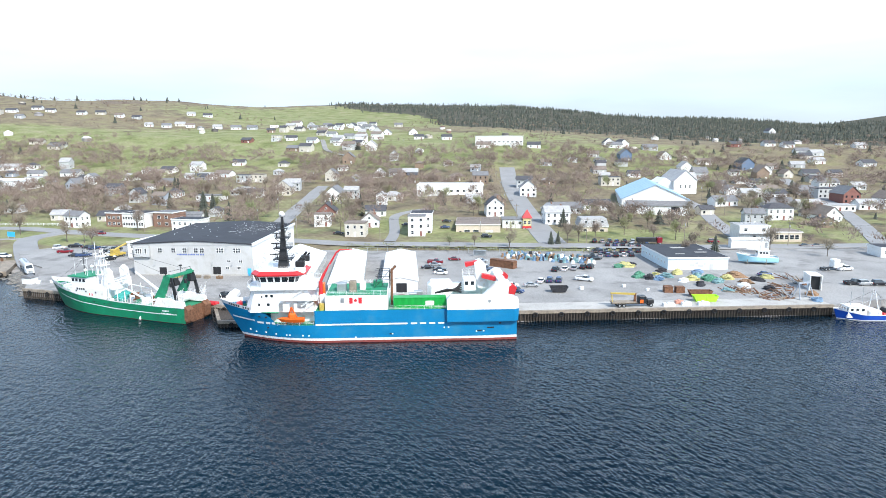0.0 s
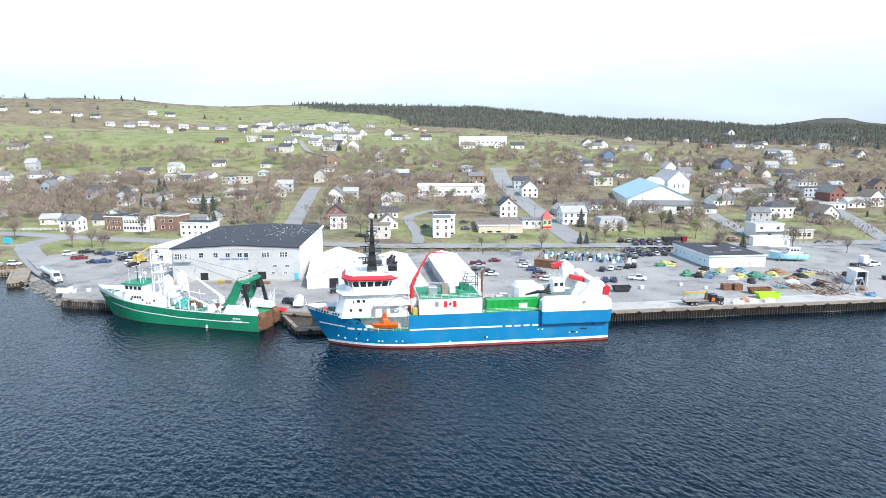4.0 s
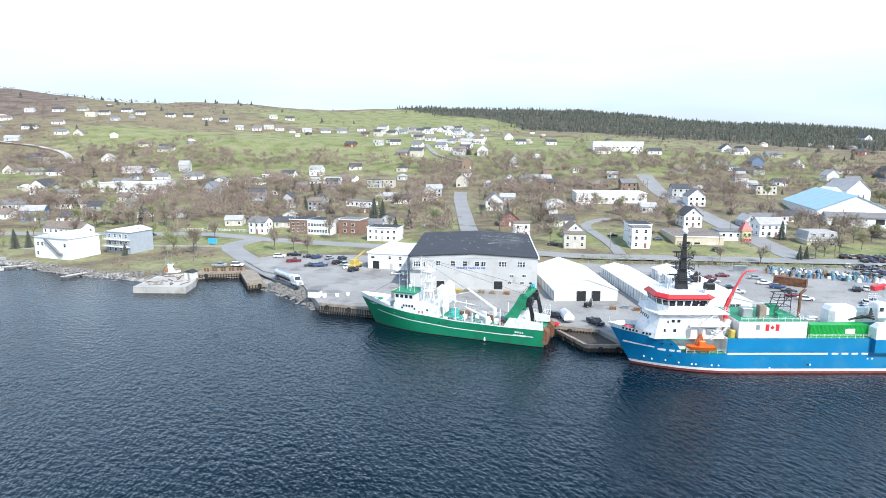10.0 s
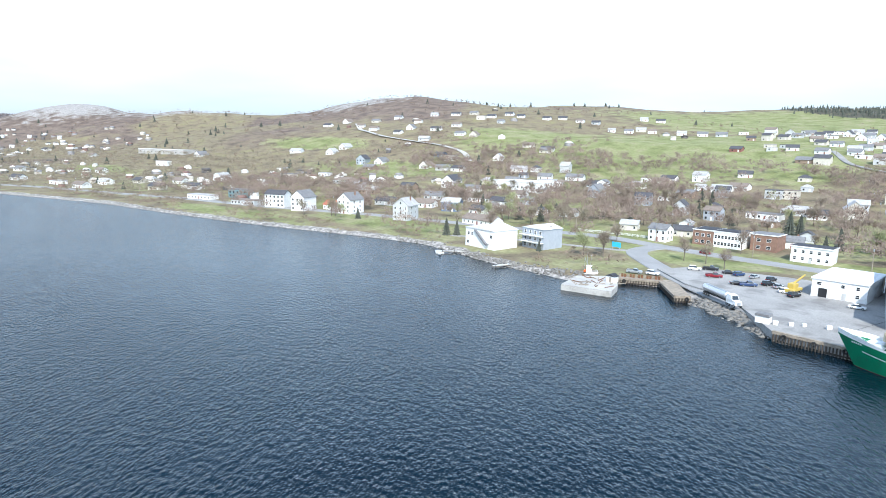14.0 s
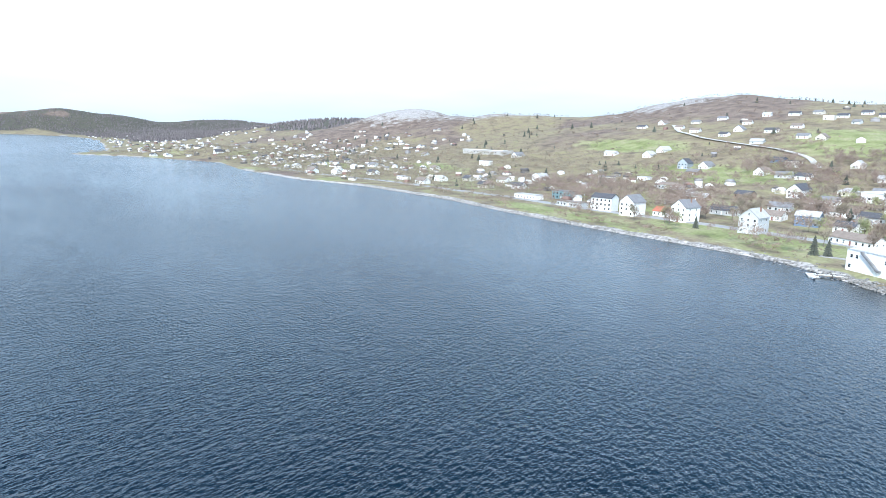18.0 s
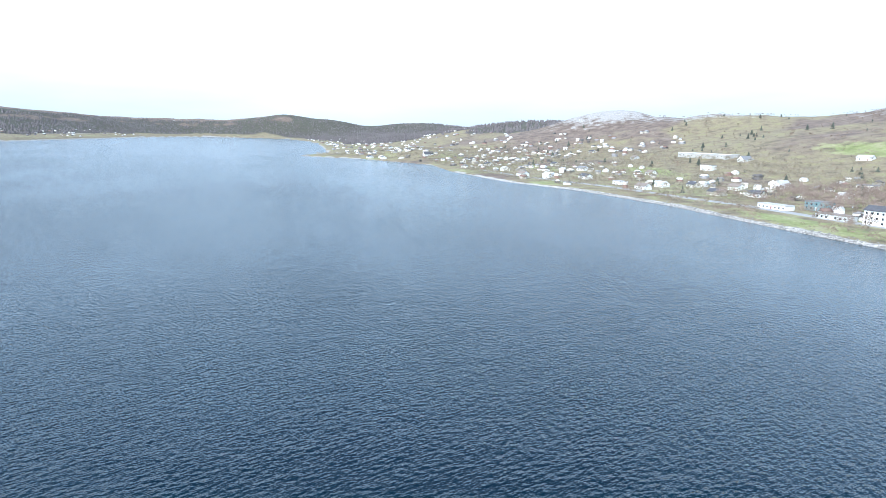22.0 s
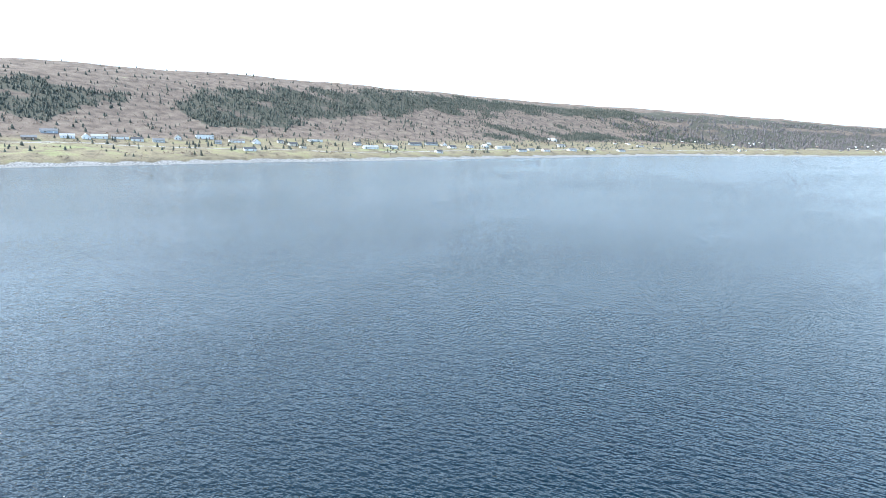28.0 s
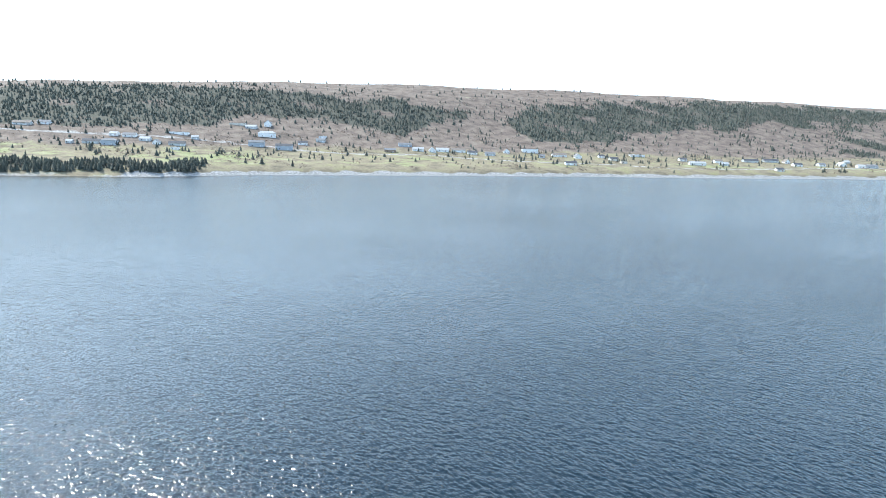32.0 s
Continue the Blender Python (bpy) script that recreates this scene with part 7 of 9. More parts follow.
house(16, -972, 21.3, 181, "g2", "bluegrey")
house(-22, -964, 22.6, 178, "g2", "bluegrey")
house(-43, -1007, 13.5, 185, "g1", "white")
house(-66, -1034, 13.9, 178, "g1", "grey")
house(-67, -1057, 10.6, 174, "b1", "white")
house(-168, -996, 16.6, 178, "g1", "brown")
house(-192, -1040, 19.1, 185, "g1", "bluegrey")
house(-210, -1015, 17.0, 178, "g1", "white")
house(-231, -1014, 10.2, 178, "f1", "white")
house(-247, -1022, 18.9, 174, "g1", "white")
house(-272, -1027, 20.8, 174, "g1", "white")
house(-292, -1018, 15.5, 178, "g1", "white")
house(-319, -1017, 15.5, 178, "g1", "grey")
house(-350, -1045, 8.9, 178, "f1", "white")
house(-392, -1062, 25.7, 178, "b2", "white")
house(-401, -1023, 8.9, 181, "g1", "grey")
house(-434, -1041, 21.8, 181, "g1", "white")
house(-427, -959, 16.7, 178, "g1", "white")
house(-461, -1031, 10.9, 178, "f1", "white")
house(-573, -1068, 23.4, 178, "b1", "white")
house(-504, -1046, 9.3, 178, "g1", "white")
house(-516, -1022, 12.8, 185, "g1", "beige")
house(-642, -1048, 11.8, 181, "g1", "white")
house(-647, -1010, 24.9, 174, "g1", "white")
house(-703, -1048, 14.2, 181, "g1", "white")
house(-698, -1019, 11.9, 185, "g1", "grey")
house(-776, -1074, 26.0, 178, "g1", "grey")
house(-820, -1086, 26.0, 178, "g1", "grey")
house(-769, -985, 12.0, 181, "g1", "white")
house(-846, -1081, 8.9, 174, "f1", "white")
house(-846, -1052, 15.2, 181, "g1", "white")
house(-899, -1065, 11.3, 181, "g1", "white")
house(-941, -1068, 13.8, 174, "f1", "white")
house(-984, -1113, 9.7, 181, "g1", "grey")
house(-970, -1063, 11.6, 174, "g1", "white")
house(-996, -1069, 16.6, 181, "g1", "grey")
house(-522, -997, 9.0, 181, "b1", "beige")

# row houses along the side streets
taken = [(o.location.x, o.location.y) for o in scene.objects if o.parent is None and o.get("category") in ("house", "shop", "hall", "church", "building", "school")]
paths = [v.co.xy.copy() for o in scene.objects if o.get("category") == "road" for v in list(o.data.vertices)[::3]]
pick = random.Random(77)
# dwellings in a cluster on the slope beside the hill road
for k in range(46):
    x, y = pick.uniform(-262, -135), pick.uniform(625, 860)
    x += -0.12 * (y - 700)
    if min(math.hypot(x - a, y - b) for a, b in taken) > 13 and min((x - p.x) ** 2 + (y - p.y) ** 2 for p in paths) > 60:
        taken.append((x, y))
        house(x, y, pick.choice((9, 10.5, 12)), pick.choice((-12, -6, 4, 10)), pick.choice(("g1", "g1", "g2", "f1", "b1")), pick.choice(("white", "white", "white", "beige", "grey")))
for yy in (318, 345, 372, 400, 428, 456, 486, 516, 545):
    for xx in range(-400, 260, 24):
        x, y = xx + pick.uniform(-7, 7), yy + pick.uniform(-8, 8) - (25 if xx < -250 else 0)
        if min(math.hypot(x - a, y - b) for a, b in taken) < 14 or min((x - p.x) ** 2 + (y - p.y) ** 2 for p in paths) < 100 or pick.random() < 0.5:
            continue
        if -60 < x < 20 and 385 < y < 435 or 60 < x < 125 and 360 < y < 445:
            continue
        taken.append((x, y))
        house(x, y, pick.choice((7.5, 9, 9, 10.5)), pick.choice((-6, 2, 5, 9, 95)), pick.choice(("g1", "g1", "f2", "h1", "g2")), pick.choice(("white", "white", "white", "beige", "grey", "grey", "brown", "bluegrey")))

# ---- vehicles ----
CAR_PAINT = {"white": mat("car_white", (0.75, 0.75, 0.75), 0.25, var=0.03), "black": mat("car_black", (0.02, 0.021, 0.025), 0.2, var=0.1), "red": mat("car_red", (0.17, 0.012, 0.02), 0.25, var=0.08),
             "blue": mat("car_blue", (0.03, 0.055, 0.13), 0.25, var=0.08), "grey": mat("car_silver", (0.38, 0.39, 0.4), 0.3, 0.4, var=0.05)}
LAMP_GLASS = mat("lamp_lens", (0.7, 0.7, 0.68), 0.15, var=0.05)
TAIL = mat("tail_lens", (0.4, 0.01, 0.01), 0.2, var=0.05)
CARS = {}


def car(x, y, turn, kind, colour):
    key = (kind, colour)
    z = 2.56 if y < np.interp(x, *YARD_EDGE) - 2 and -190 < x < 172 else z_at(x, y) + 0.2
    if key in CARS:
        return copy_thing(CARS[key], pose(x, y, z, 0, 0, turn))
    word = {"sedan": "saloon car", "suv": "sport utility car", "pickup": "pickup truck"}[kind]
    th = thing("car" if kind != "pickup" else "pickup_truck", x, y, z, turn, f"{'silver-grey' if colour == 'grey' else colour} parked {word} on the ground", "car", "parked cars")
    L, W = {"sedan": (4.6, 1.8), "suv": (4.7, 1.9), "pickup": (5.7, 1.95)}[kind]
    hood, roof = {"sedan": (0.85, 1.42), "suv": (1.0, 1.72), "pickup": (1.08, 1.8)}[kind]
    cab = {"sedan": (-1.5, 1.0, -0.9, 0.3), "suv": (-2.1, 1.0, -1.8, 0.35), "pickup": (-0.5, 1.55, -0.2, 0.9)}[kind]
    ring = lambda z, i, e: [(-L / 2 + e, -W / 2 + i + 0.25, z), (-L / 2 + e + 0.25, -W / 2 + i, z), (L / 2 - e - 0.3, -W / 2 + i, z), (L / 2 - e, -W / 2 + i + 0.3, z), (L / 2 - e, W / 2 - i - 0.3, z), (L / 2 - e - 0.3, W / 2 - i, z), (-L / 2 + e + 0.25, W / 2 - i, z), (-L / 2 + e, W / 2 - i - 0.25, z)]
    body = Geo().loft([ring(0.28, 0.05, 0.1), ring(0.55, 0, 0), ring(hood - 0.12, 0.02, 0.03), ring(hood, 0.1, 0.14)])
    part("body", body, CAR_PAINT[colour], th)
    a, b, c, d = cab
    g = Geo().loft([[(a, -W / 2 + 0.1, hood), (b, -W / 2 + 0.1, hood), (b, W / 2 - 0.1, hood), (a, W / 2 - 0.1, hood)], [(c, -W / 2 + 0.28, roof - 0.06), (d, -W / 2 + 0.28, roof - 0.06), (d, W / 2 - 0.28, roof - 0.06), (c, W / 2 - 0.28, roof - 0.06)]])
    part("glasshouse", g, GLASS, th, "dark windows")
    part("roof", Geo().soft(c - 0.04, d + 0.04, -W / 2 + 0.26, W / 2 - 0.26, roof - 0.08, roof, 0.04), CAR_PAINT[colour], th)
    if kind == "pickup":
        part("bed", Geo().box(-L / 2 + 0.15, a - 0.1, -W / 2 + 0.15, W / 2 - 0.15, hood + 0.0, hood + 0.02), BLACK, th, "dark load bed")
        part("bed_side", Geo().box(-L / 2 + 0.05, a, -W / 2 + 0.05, -W / 2 + 0.15, hood - 0.05, hood + 0.14).box(-L / 2 + 0.05, a, W / 2 - 0.15, W / 2 - 0.05, hood - 0.05, hood + 0.14), CAR_PAINT[colour], th)
    for wx in (-L * 0.29, L * 0.31):
        for s in (-1, 1):
            wy = s * (W / 2 - 0.1)
            wheel = part("wheel", Geo().rod((wx, wy - 0.12, 0.34), (wx, wy + 0.12, 0.34), 0.34, n=10), RUBBER, th)
            part("rim", Geo().rod((wx, wy + s * 0.1, 0.34), (wx, wy + s * 0.14, 0.34), 0.2, n=8), STEEL, wheel)
    for s in (-1, 1):
        part("headlight", Geo().box(L / 2 - 0.12, L / 2 - 0.01, s * (W / 2 - 0.45) - 0.2, s * (W / 2 - 0.45) + 0.2, 0.6, 0.76), LAMP_GLASS, th)
        part("tail_light", Geo().box(-L / 2 - 0.01, -L / 2 + 0.1, s * (W / 2 - 0.4) - 0.15, s * (W / 2 - 0.4) + 0.15, 0.65, 0.85), TAIL, th)
    CARS[key] = th
    return th


def wheels(th, spots, r=0.5, w=0.3):
    for wx, wy in spots:
        wheel = part("wheel", Geo().rod((wx, wy - w / 2, r), (wx, wy + w / 2, r), r, n=12), RUBBER, th)
        part("rim", Geo().rod((wx, wy - w / 2 - 0.02, r), (wx, wy + w / 2 + 0.02, r), r * 0.55, n=8), STEEL, wheel)


# road tanker
tk = thing("tanker_truck", -160.2, 199.0, 2.5, -45, "silver articulated tanker truck with white cab parked by the shore road", "truck")
TANK = mat("polished_tank", (0.6, 0.6, 0.62), 0.3, 0.6, var=0.08)
part("tank", Geo().loft([[(x, 1.2 * math.cos(a) * k, 2.35 + 1.05 * math.sin(a) * k) for a in (2 * math.pi * i / 14 for i in range(14))] for x, k in ((-9.6, 0.6), (-9.3, 0.95), (-9.0, 1), (2.6, 1), (2.9, 0.95), (3.1, 0.6))]), TANK, tk, "long polished steel tank")
part("walkway", Geo().box(-8.6, 2.4, -0.3, 0.3, 3.42, 3.48), STEEL, tk)
part("chassis", Geo().box(-9.2, 7.6, -0.5, 0.5, 0.75, 1.15), BLACK, tk)
part("cab", Geo().loft([[(4.0, -1.2, 0.8), (8.6, -1.1, 0.8), (8.6, 1.1, 0.8), (4.0, 1.2, 0.8)], [(4.0, -1.2, 1.9), (8.5, -1.0, 1.8), (8.5, 1.0, 1.8), (4.0, 1.2, 1.9)], [(4.0, -1.2, 2.0), (6.9, -1.15, 2.0), (6.9, 1.15, 2.0), (4.0, 1.2, 2.0)], [(4.1, -1.1, 3.4), (6.2, -1.0, 3.3), (6.2, 1.0, 3.3), (4.1, 1.1, 3.4)]]), SHIP_WHITE, tk, "white truck cab")
part("windscreen", Geo().loft([[(6.95, -0.95, 2.1), (6.95, 0.95, 2.1), (6.4, 0.85, 3.1), (6.4, -0.85, 3.1)], [(6.85, -0.95, 2.1), (6.85, 0.95, 2.1), (6.3, 0.85, 3.1), (6.3, -0.85, 3.1)]]), GLASS, tk)
part("grille", Geo().box(8.56, 8.66, -0.6, 0.6, 0.9, 1.7), STEEL, tk)
wheels(tk, [(x, y) for x in (-8.2, -7.0, -5.8, 4.2, 5.4, 7.9) for y in (-1.0, 1.0)])

# flatbed crane truck on the wharf
ct = thing("crane_truck", 38.6, 168.0, 2.62, 8, "old dark crane truck with a yellow boom on the wharf", "truck")
part("chassis", Geo().box(-9.5, 1.6, -0.6, 0.6, 0.8, 1.15), BLACK, ct)
part("flatbed", Geo().box(-9.6, -3.0, -1.25, 1.25, 1.15, 1.4), TIMBER, ct)
part("cab", Geo().soft(-2.4, -0.4, -1.1, 1.1, 1.0, 2.9, 0.2), BLACK, ct, "dark weathered cab")
part("door", Geo().box(-2.2, -1.3, -1.16, -1.08, 1.1, 2.6), ORANGE, ct, "faded orange door")
part("hood", Geo().soft(-0.2, 1.7, -0.85, 0.85, 0.9, 2.0, 0.2), BLACK, ct)
part("cab_window", Geo().box(-2.2, -0.8, -1.2, -1.1, 2.1, 2.8), GLASS, ct)
part("crane_post", Geo().rod((-3.2, 0, 1.3), (-3.2, 0, 3.6), 0.4, 0.35, 8), RUST, ct)
part("crane_boom", Geo().loft([[(-3.0, -0.3, 3.1), (-3.0, 0.3, 3.1), (-3.0, 0.3, 3.6), (-3.0, -0.3, 3.6)], [(-9.8, -0.22, 3.5), (-9.8, 0.22, 3.5), (-9.8, 0.22, 3.9), (-9.8, -0.22, 3.9)]]), YELLOW, ct, "yellow box boom")
part("boom_rest", Geo().rod((-9.4, -0.8, 1.3), (-9.4, 0, 3.6), 0.08).rod((-9.4, 0.8, 1.3), (-9.4, 0, 3.6), 0.08), YELLOW, ct)
wheels(ct, [(x, y) for x in (-7.6, -6.4, 0.8) for y in (-1.0, 1.0)])
yc = thing("mobile_crane", -145.5, 226.0, 2.56, 70, "yellow mobile crane beside the white office", "crane")
part("chassis", Geo().soft(-3.6, 3.6, -1.2, 1.2, 0.7, 1.6, 0.15), YELLOW, yc)
part("cab", Geo().soft(-1.6, 1.2, -1.1, 1.1, 1.6, 3.2, 0.2), YELLOW, yc)
part("boom", Geo().rod((-0.8, 0, 2.8), (6.4, 0, 5.2), 0.4, 0.25), YELLOW, yc)
wheels(yc, [(x, y) for x in (-2.6, -0.9, 2.4) for y in (-1.1, 1.1)])
wt = thing("box_truck", 111, 220, 2.7, 20, "white tractor truck parked on the yard", "truck")
part("cab", Geo().soft(0, 2.6, -1.2, 1.2, 0.9, 3.6, 0.3), SHIP_WHITE, wt)
part("hood", Geo().soft(2.6, 4.4, -1.0, 1.0, 0.9, 2.0, 0.2), SHIP_WHITE, wt)
part("windscreen", Geo().box(2.55, 2.66, -1.0, 1.0, 2.1, 3.0), GLASS, wt)
part("chassis", Geo().box(-4.2, 4.0, -0.5, 0.5, 0.7, 1.0), BLACK, wt)
wheels(wt, [(x, y) for x in (-3.2, -2.0, 3.4) for y in (-1.0, 1.0)])
rt = thing("flatbed_truck", 64, 263, 3.7, 5, "red-cabbed flatbed truck on the main road", "truck")
part("cab", Geo().soft(0, 2.2, -1.2, 1.2, 0.8, 3.0, 0.2), CAR_PAINT["red"], rt)
part("load", Geo().soft(-8, -0.4, -1.2, 1.2, 1.2, 2.9, 0.2), BLACK, rt, "dark machinery load")
wheels(rt, [(x, y) for x in (-6.8, -5.6, 1.2) for y in (-1.0, 1.0)])


def small_boat(x, y, z, turn, L, colour, house_x, label, cradle=False):
    th = thing("fishing_boat", x, y, z, turn, label, "boat")
    B = L * 0.33
    top = lambda u: float(np.interp(u, (0, L * 0.35, L), (L * 0.17, L * 0.105, L * 0.09)))
    stem, half = hull_form(L, B, L * 0.06, L * 0.42, lambda u: L * 0.17, 2.0, 0.1)
    part("hull", hull_band(stem, half, L, 0.15, lambda u: top(u) - 0.25), colour, th)
    part("hull_bottom", hull_band(stem, half, L, -0.7, 0.15, levels=2), SHIP_WHITE if not cradle else colour, th)
    part("gunwale", hull_band(stem, half, L, lambda u: top(u) - 0.25, top, out=0.05, levels=1), SHIP_WHITE, th)
    part("transom", transom(half, L, -0.6, top(L)), colour, th)
    part("deck", deck(stem, half, L, lambda u: top(u) - 0.4, 0.4, L), CONCRETE, th)
    a = house_x
    cab = part("cabin", Geo().loft([[(a, -B * 0.34, 0.6), (a + L * 0.3, -B * 0.34, 0.6), (a + L * 0.3, B * 0.34, 0.6), (a, B * 0.34, 0.6)], [(a + 0.5, -B * 0.3, 3.3), (a + L * 0.3, -B * 0.3, 3.3), (a + L * 0.3, B * 0.3, 3.3), (a + 0.5, B * 0.3, 3.3)]]), SHIP_WHITE, th)
    part("cabin_roof", Geo().box(a + 0.2, a + L * 0.32, -B * 0.34, B * 0.34, 3.3, 3.45), SHIP_WHITE, cab)
    window_row(cab, 3, (a + 1.2, -B * 0.315, 2.6), (a + L * 0.24, -B * 0.315, 2.6), 0.7, 0.6, (0, -1, 0.05))
    window_row(cab, 3, (a + 0.4, -B * 0.2, 2.6), (a + 0.4, B * 0.2, 2.6), 0.6, 0.6, (-1, 0, 0.15))
    for u, h in ((a + L * 0.1, 7.2), (a + L * 0.28, 8.2), (L * 0.72, 6.4)):
        part("mast", Geo().rod((u, 0, 0.6), (u, 0, h), 0.09, 0.05).rod((u, -0.9, h * 0.8), (u, 0.9, h * 0.8), 0.04), STEEL, th)
    part("boom", Geo().rod((a + L * 0.3, 0, 4.0), (L * 0.72, 0, 6.0), 0.07), STEEL, th)
    part("winch", Geo().rod((L * 0.7, -0.8, 1.4), (L * 0.7, 0.8, 1.4), 0.4, n=8), ORANGE, th)
    rails(th, [(L * 0.06, -0.5, top(1)), (L * 0.3, -half(L * 0.3, 1), top(L * 0.3))], 0.8)
    if cradle:
        for u in (L * 0.25, L * 0.7):
            part("cradle", Geo().box(u - 0.2, u + 0.2, -B * 0.45, B * 0.45, -1.3, -0.7).rod((u, -B * 0.5, -1.3), (u, -B * 0.5, 0.5), 0.1).rod((u, B * 0.5, -1.3), (u, B * 0.5, 0.5), 0.1), TIMBER, th)
    return th


fb = small_boat(86.4, 169.4, 0, 4, 16.5, mat("boat_royal_blue", (0.01, 0.06, 0.35), 0.35, var=0.1), 2.6, "blue and white fishing boat moored beyond the wharf end")
part("gallows", Geo().rod((10.4, -2.2, 1.4), (10.0, -0.4, 7.4), 0.14, 0.1).rod((10.4, 2.2, 1.4), (10.0, 0.4, 7.4), 0.14, 0.1).rod((10.1, -0.7, 6.4), (10.1, 0.7, 6.4), 0.1), SHIP_WHITE, fb, "white mast gallows")
part("net_drum", Geo().rod((13.4, -1.2, 1.9), (13.4, 1.2, 1.9), 0.8, n=10), RUBBER, fb, "dark drum of fishing net")
part("deck_shelter", Geo().soft(8.2, 11.4, -2.0, 2.0, 1.0, 2.4, 0.2), SHIP_WHITE, fb, "white deck shelter")
part("stern_pad", Geo().box(14.4, 16.45, -2.66, -2.6, 0.3, 1.5), RUBBER, fb, "black chafing plate at the stern")
for k in range(5):
    part("trap", Geo().soft(11.8 + 0.7 * (k % 3), 12.4 + 0.7 * (k % 3), -1.8 + 1.2 * (k // 3), -0.9 + 1.2 * (k // 3), 1.2, 1.8, 0.08), (RED, RUBBER, TIMBER)[k % 3], fb)
for a, b in (((10.0, 0, 7.4), (0.6, 0, 2.8)), ((10.0, 0, 7.4), (16.0, -1.5, 1.6)), ((10.0, 0, 7.4), (16.0, 1.5, 1.6))):
    part("stay_wire", Geo().rod(a, b, 0.03, n=3), BLACK, fb)
small_boat(84, 231, 4.0, -6, 13.5, mat("boat_pale_blue", (0.3, 0.55, 0.65), 0.45, var=0.1), 6.5, "pale blue fishing boat propped ashore in a cradle", True)
small_boat(-206, 214, 1.2, 200, 7, SHIP_WHITE, 2.2, "small white boat drawn up near the derelict pier")

car(-180.5, 242.4, 20, "suv", "white")
car(-175.8, 246.2, 15, "pickup", "black")
car(-171.3, 233.5, 20, "pickup", "red")
car(-168.8, 243.7, 15, "sedan", "black")
car(-165.1, 242.4, 60, "suv", "blue")
car(-159.9, 241.8, 70, "sedan", "grey")
car(-154.3, 240.5, 70, "suv", "black")
car(-162.1, 226.2, 20, "sedan", "black")
car(-158.7, 226.4, 25, "pickup", "blue")
car(-153.8, 232.3, 60, "suv", "black")
car(-150.4, 230.3, 70, "sedan", "grey")
car(-146.9, 223.9, 20, "suv", "white")
car(-144.2, 219.8, 60, "suv", "black")
car(-196.4, 223.6, 8, "pickup", "grey")
car(-190.3, 225.5, 5, "suv", "white")
car(-186.8, 279.8, -8, "suv", "red")
car(-263.1, 288.1, -5, "sedan", "black")
car(-127.4, 215.9, 0, "sedan", "white")
car(-76.2, 168.4, -20, "suv", "black")
car(-66.4, 163.8, -60, "pickup", "black")
car(-22.9, 222.3, -5, "pickup", "red")
car(-16.4, 228.5, 0, "sedan", "red")
car(-6.5, 226.0, -12, "sedan", "grey")
car(-6.5, 218.0, -8, "sedan", "white")
car(-4.7, 211.8, -10, "suv", "blue")
car(-3.2, 207.2, -10, "sedan", "black")
car(-20.0, 209.3, -5, "sedan", "black")
car(-19.3, 204.4, -10, "sedan", "white")
car(-4.3, 201.2, 15, "sedan", "red")
car(-2.4, 197.4, -15, "sedan", "white")
car(39.4, 264.7, 85, "suv", "black")
car(42.5, 264.6, 85, "sedan", "grey")
car(45.4, 264.6, 85, "suv", "black")
car(48.4, 264.6, 85, "sedan", "blue")
car(51.5, 264.6, 85, "suv", "black")
car(54.8, 264.6, 85, "suv", "grey")
car(35.3, 252.6, 80, "sedan", "white")
car(36.7, 248.9, 80, "sedan", "black")
car(39.6, 248.9, 80, "suv", "blue")
car(41.2, 246.0, 80, "sedan", "black")
car(32.8, 234.4, 30, "suv", "black")
car(35.3, 233.4, 25, "sedan", "black")
car(18.7, 212.1, 70, "suv", "black")
car(22.0, 213.4, 70, "sedan", "white")
car(25.2, 214.7, 70, "sedan", "grey")
car(28.6, 216.9, 70, "suv", "black")
car(31.1, 217.8, 70, "suv", "black")
car(26.4, 198.0, -25, "pickup", "white")
car(-71.8, 275.9, 0, "sedan", "black")
car(-5.5, 271.1, 0, "suv", "black")
car(-25.1, 290.8, 10, "sedan", "blue")
car(-25.6, 306.1, 5, "sedan", "black")
car(-44.1, 295.9, 10, "sedan", "black")
car(12.7, 194.7, 75, "sedan", "white")
car(15.5, 195.6, 80, "suv", "blue")
car(18.3, 195.8, 80, "suv", "blue")
car(4.8, 180.9, -30, "suv", "blue")
car(3.5, 187.9, 0, "sedan", "white")
car(9.4, 188.3, 5, "sedan", "grey")
car(89.5, 271.6, 0, "suv", "red")
car(85.4, 209.7, 10, "sedan", "blue")
car(124.3, 266.9, 0, "sedan", "black")
car(129.1, 267.2, 0, "sedan", "black")
car(-24.6, 212.9, 10, "sedan", "black")
car(-22.6, 218.0, 0, "sedan", "grey")
car(106.6, 198.3, 10, "pickup", "black")
car(109.6, 197.8, 10, "suv", "grey")
car(113.8, 198.1, 10, "suv", "black")
car(115.3, 219.9, 20, "pickup", "white")


# dark cars in rows at the back of the lot
for k, (c, kind) in enumerate(zip('black blue black grey black blue black black grey black blue black'.split(), 'suv sedan sedan suv sedan suv pickup sedan suv sedan suv sedan'.split())):
    car(43.5 + 3.1 * (k % 6) - 5 * (k // 6), 257.6 - 8.2 * (k // 6) + 0.4 * (k % 3), 82 + 3 * (k % 2), kind, c)
for k, (c, kind) in enumerate(zip('black grey blue black white black'.split(), 'suv sedan suv pickup sedan suv'.split())):
    car(34.8 + 3.0 * k, 239.2 + 0.5 * k, 84, kind, c)


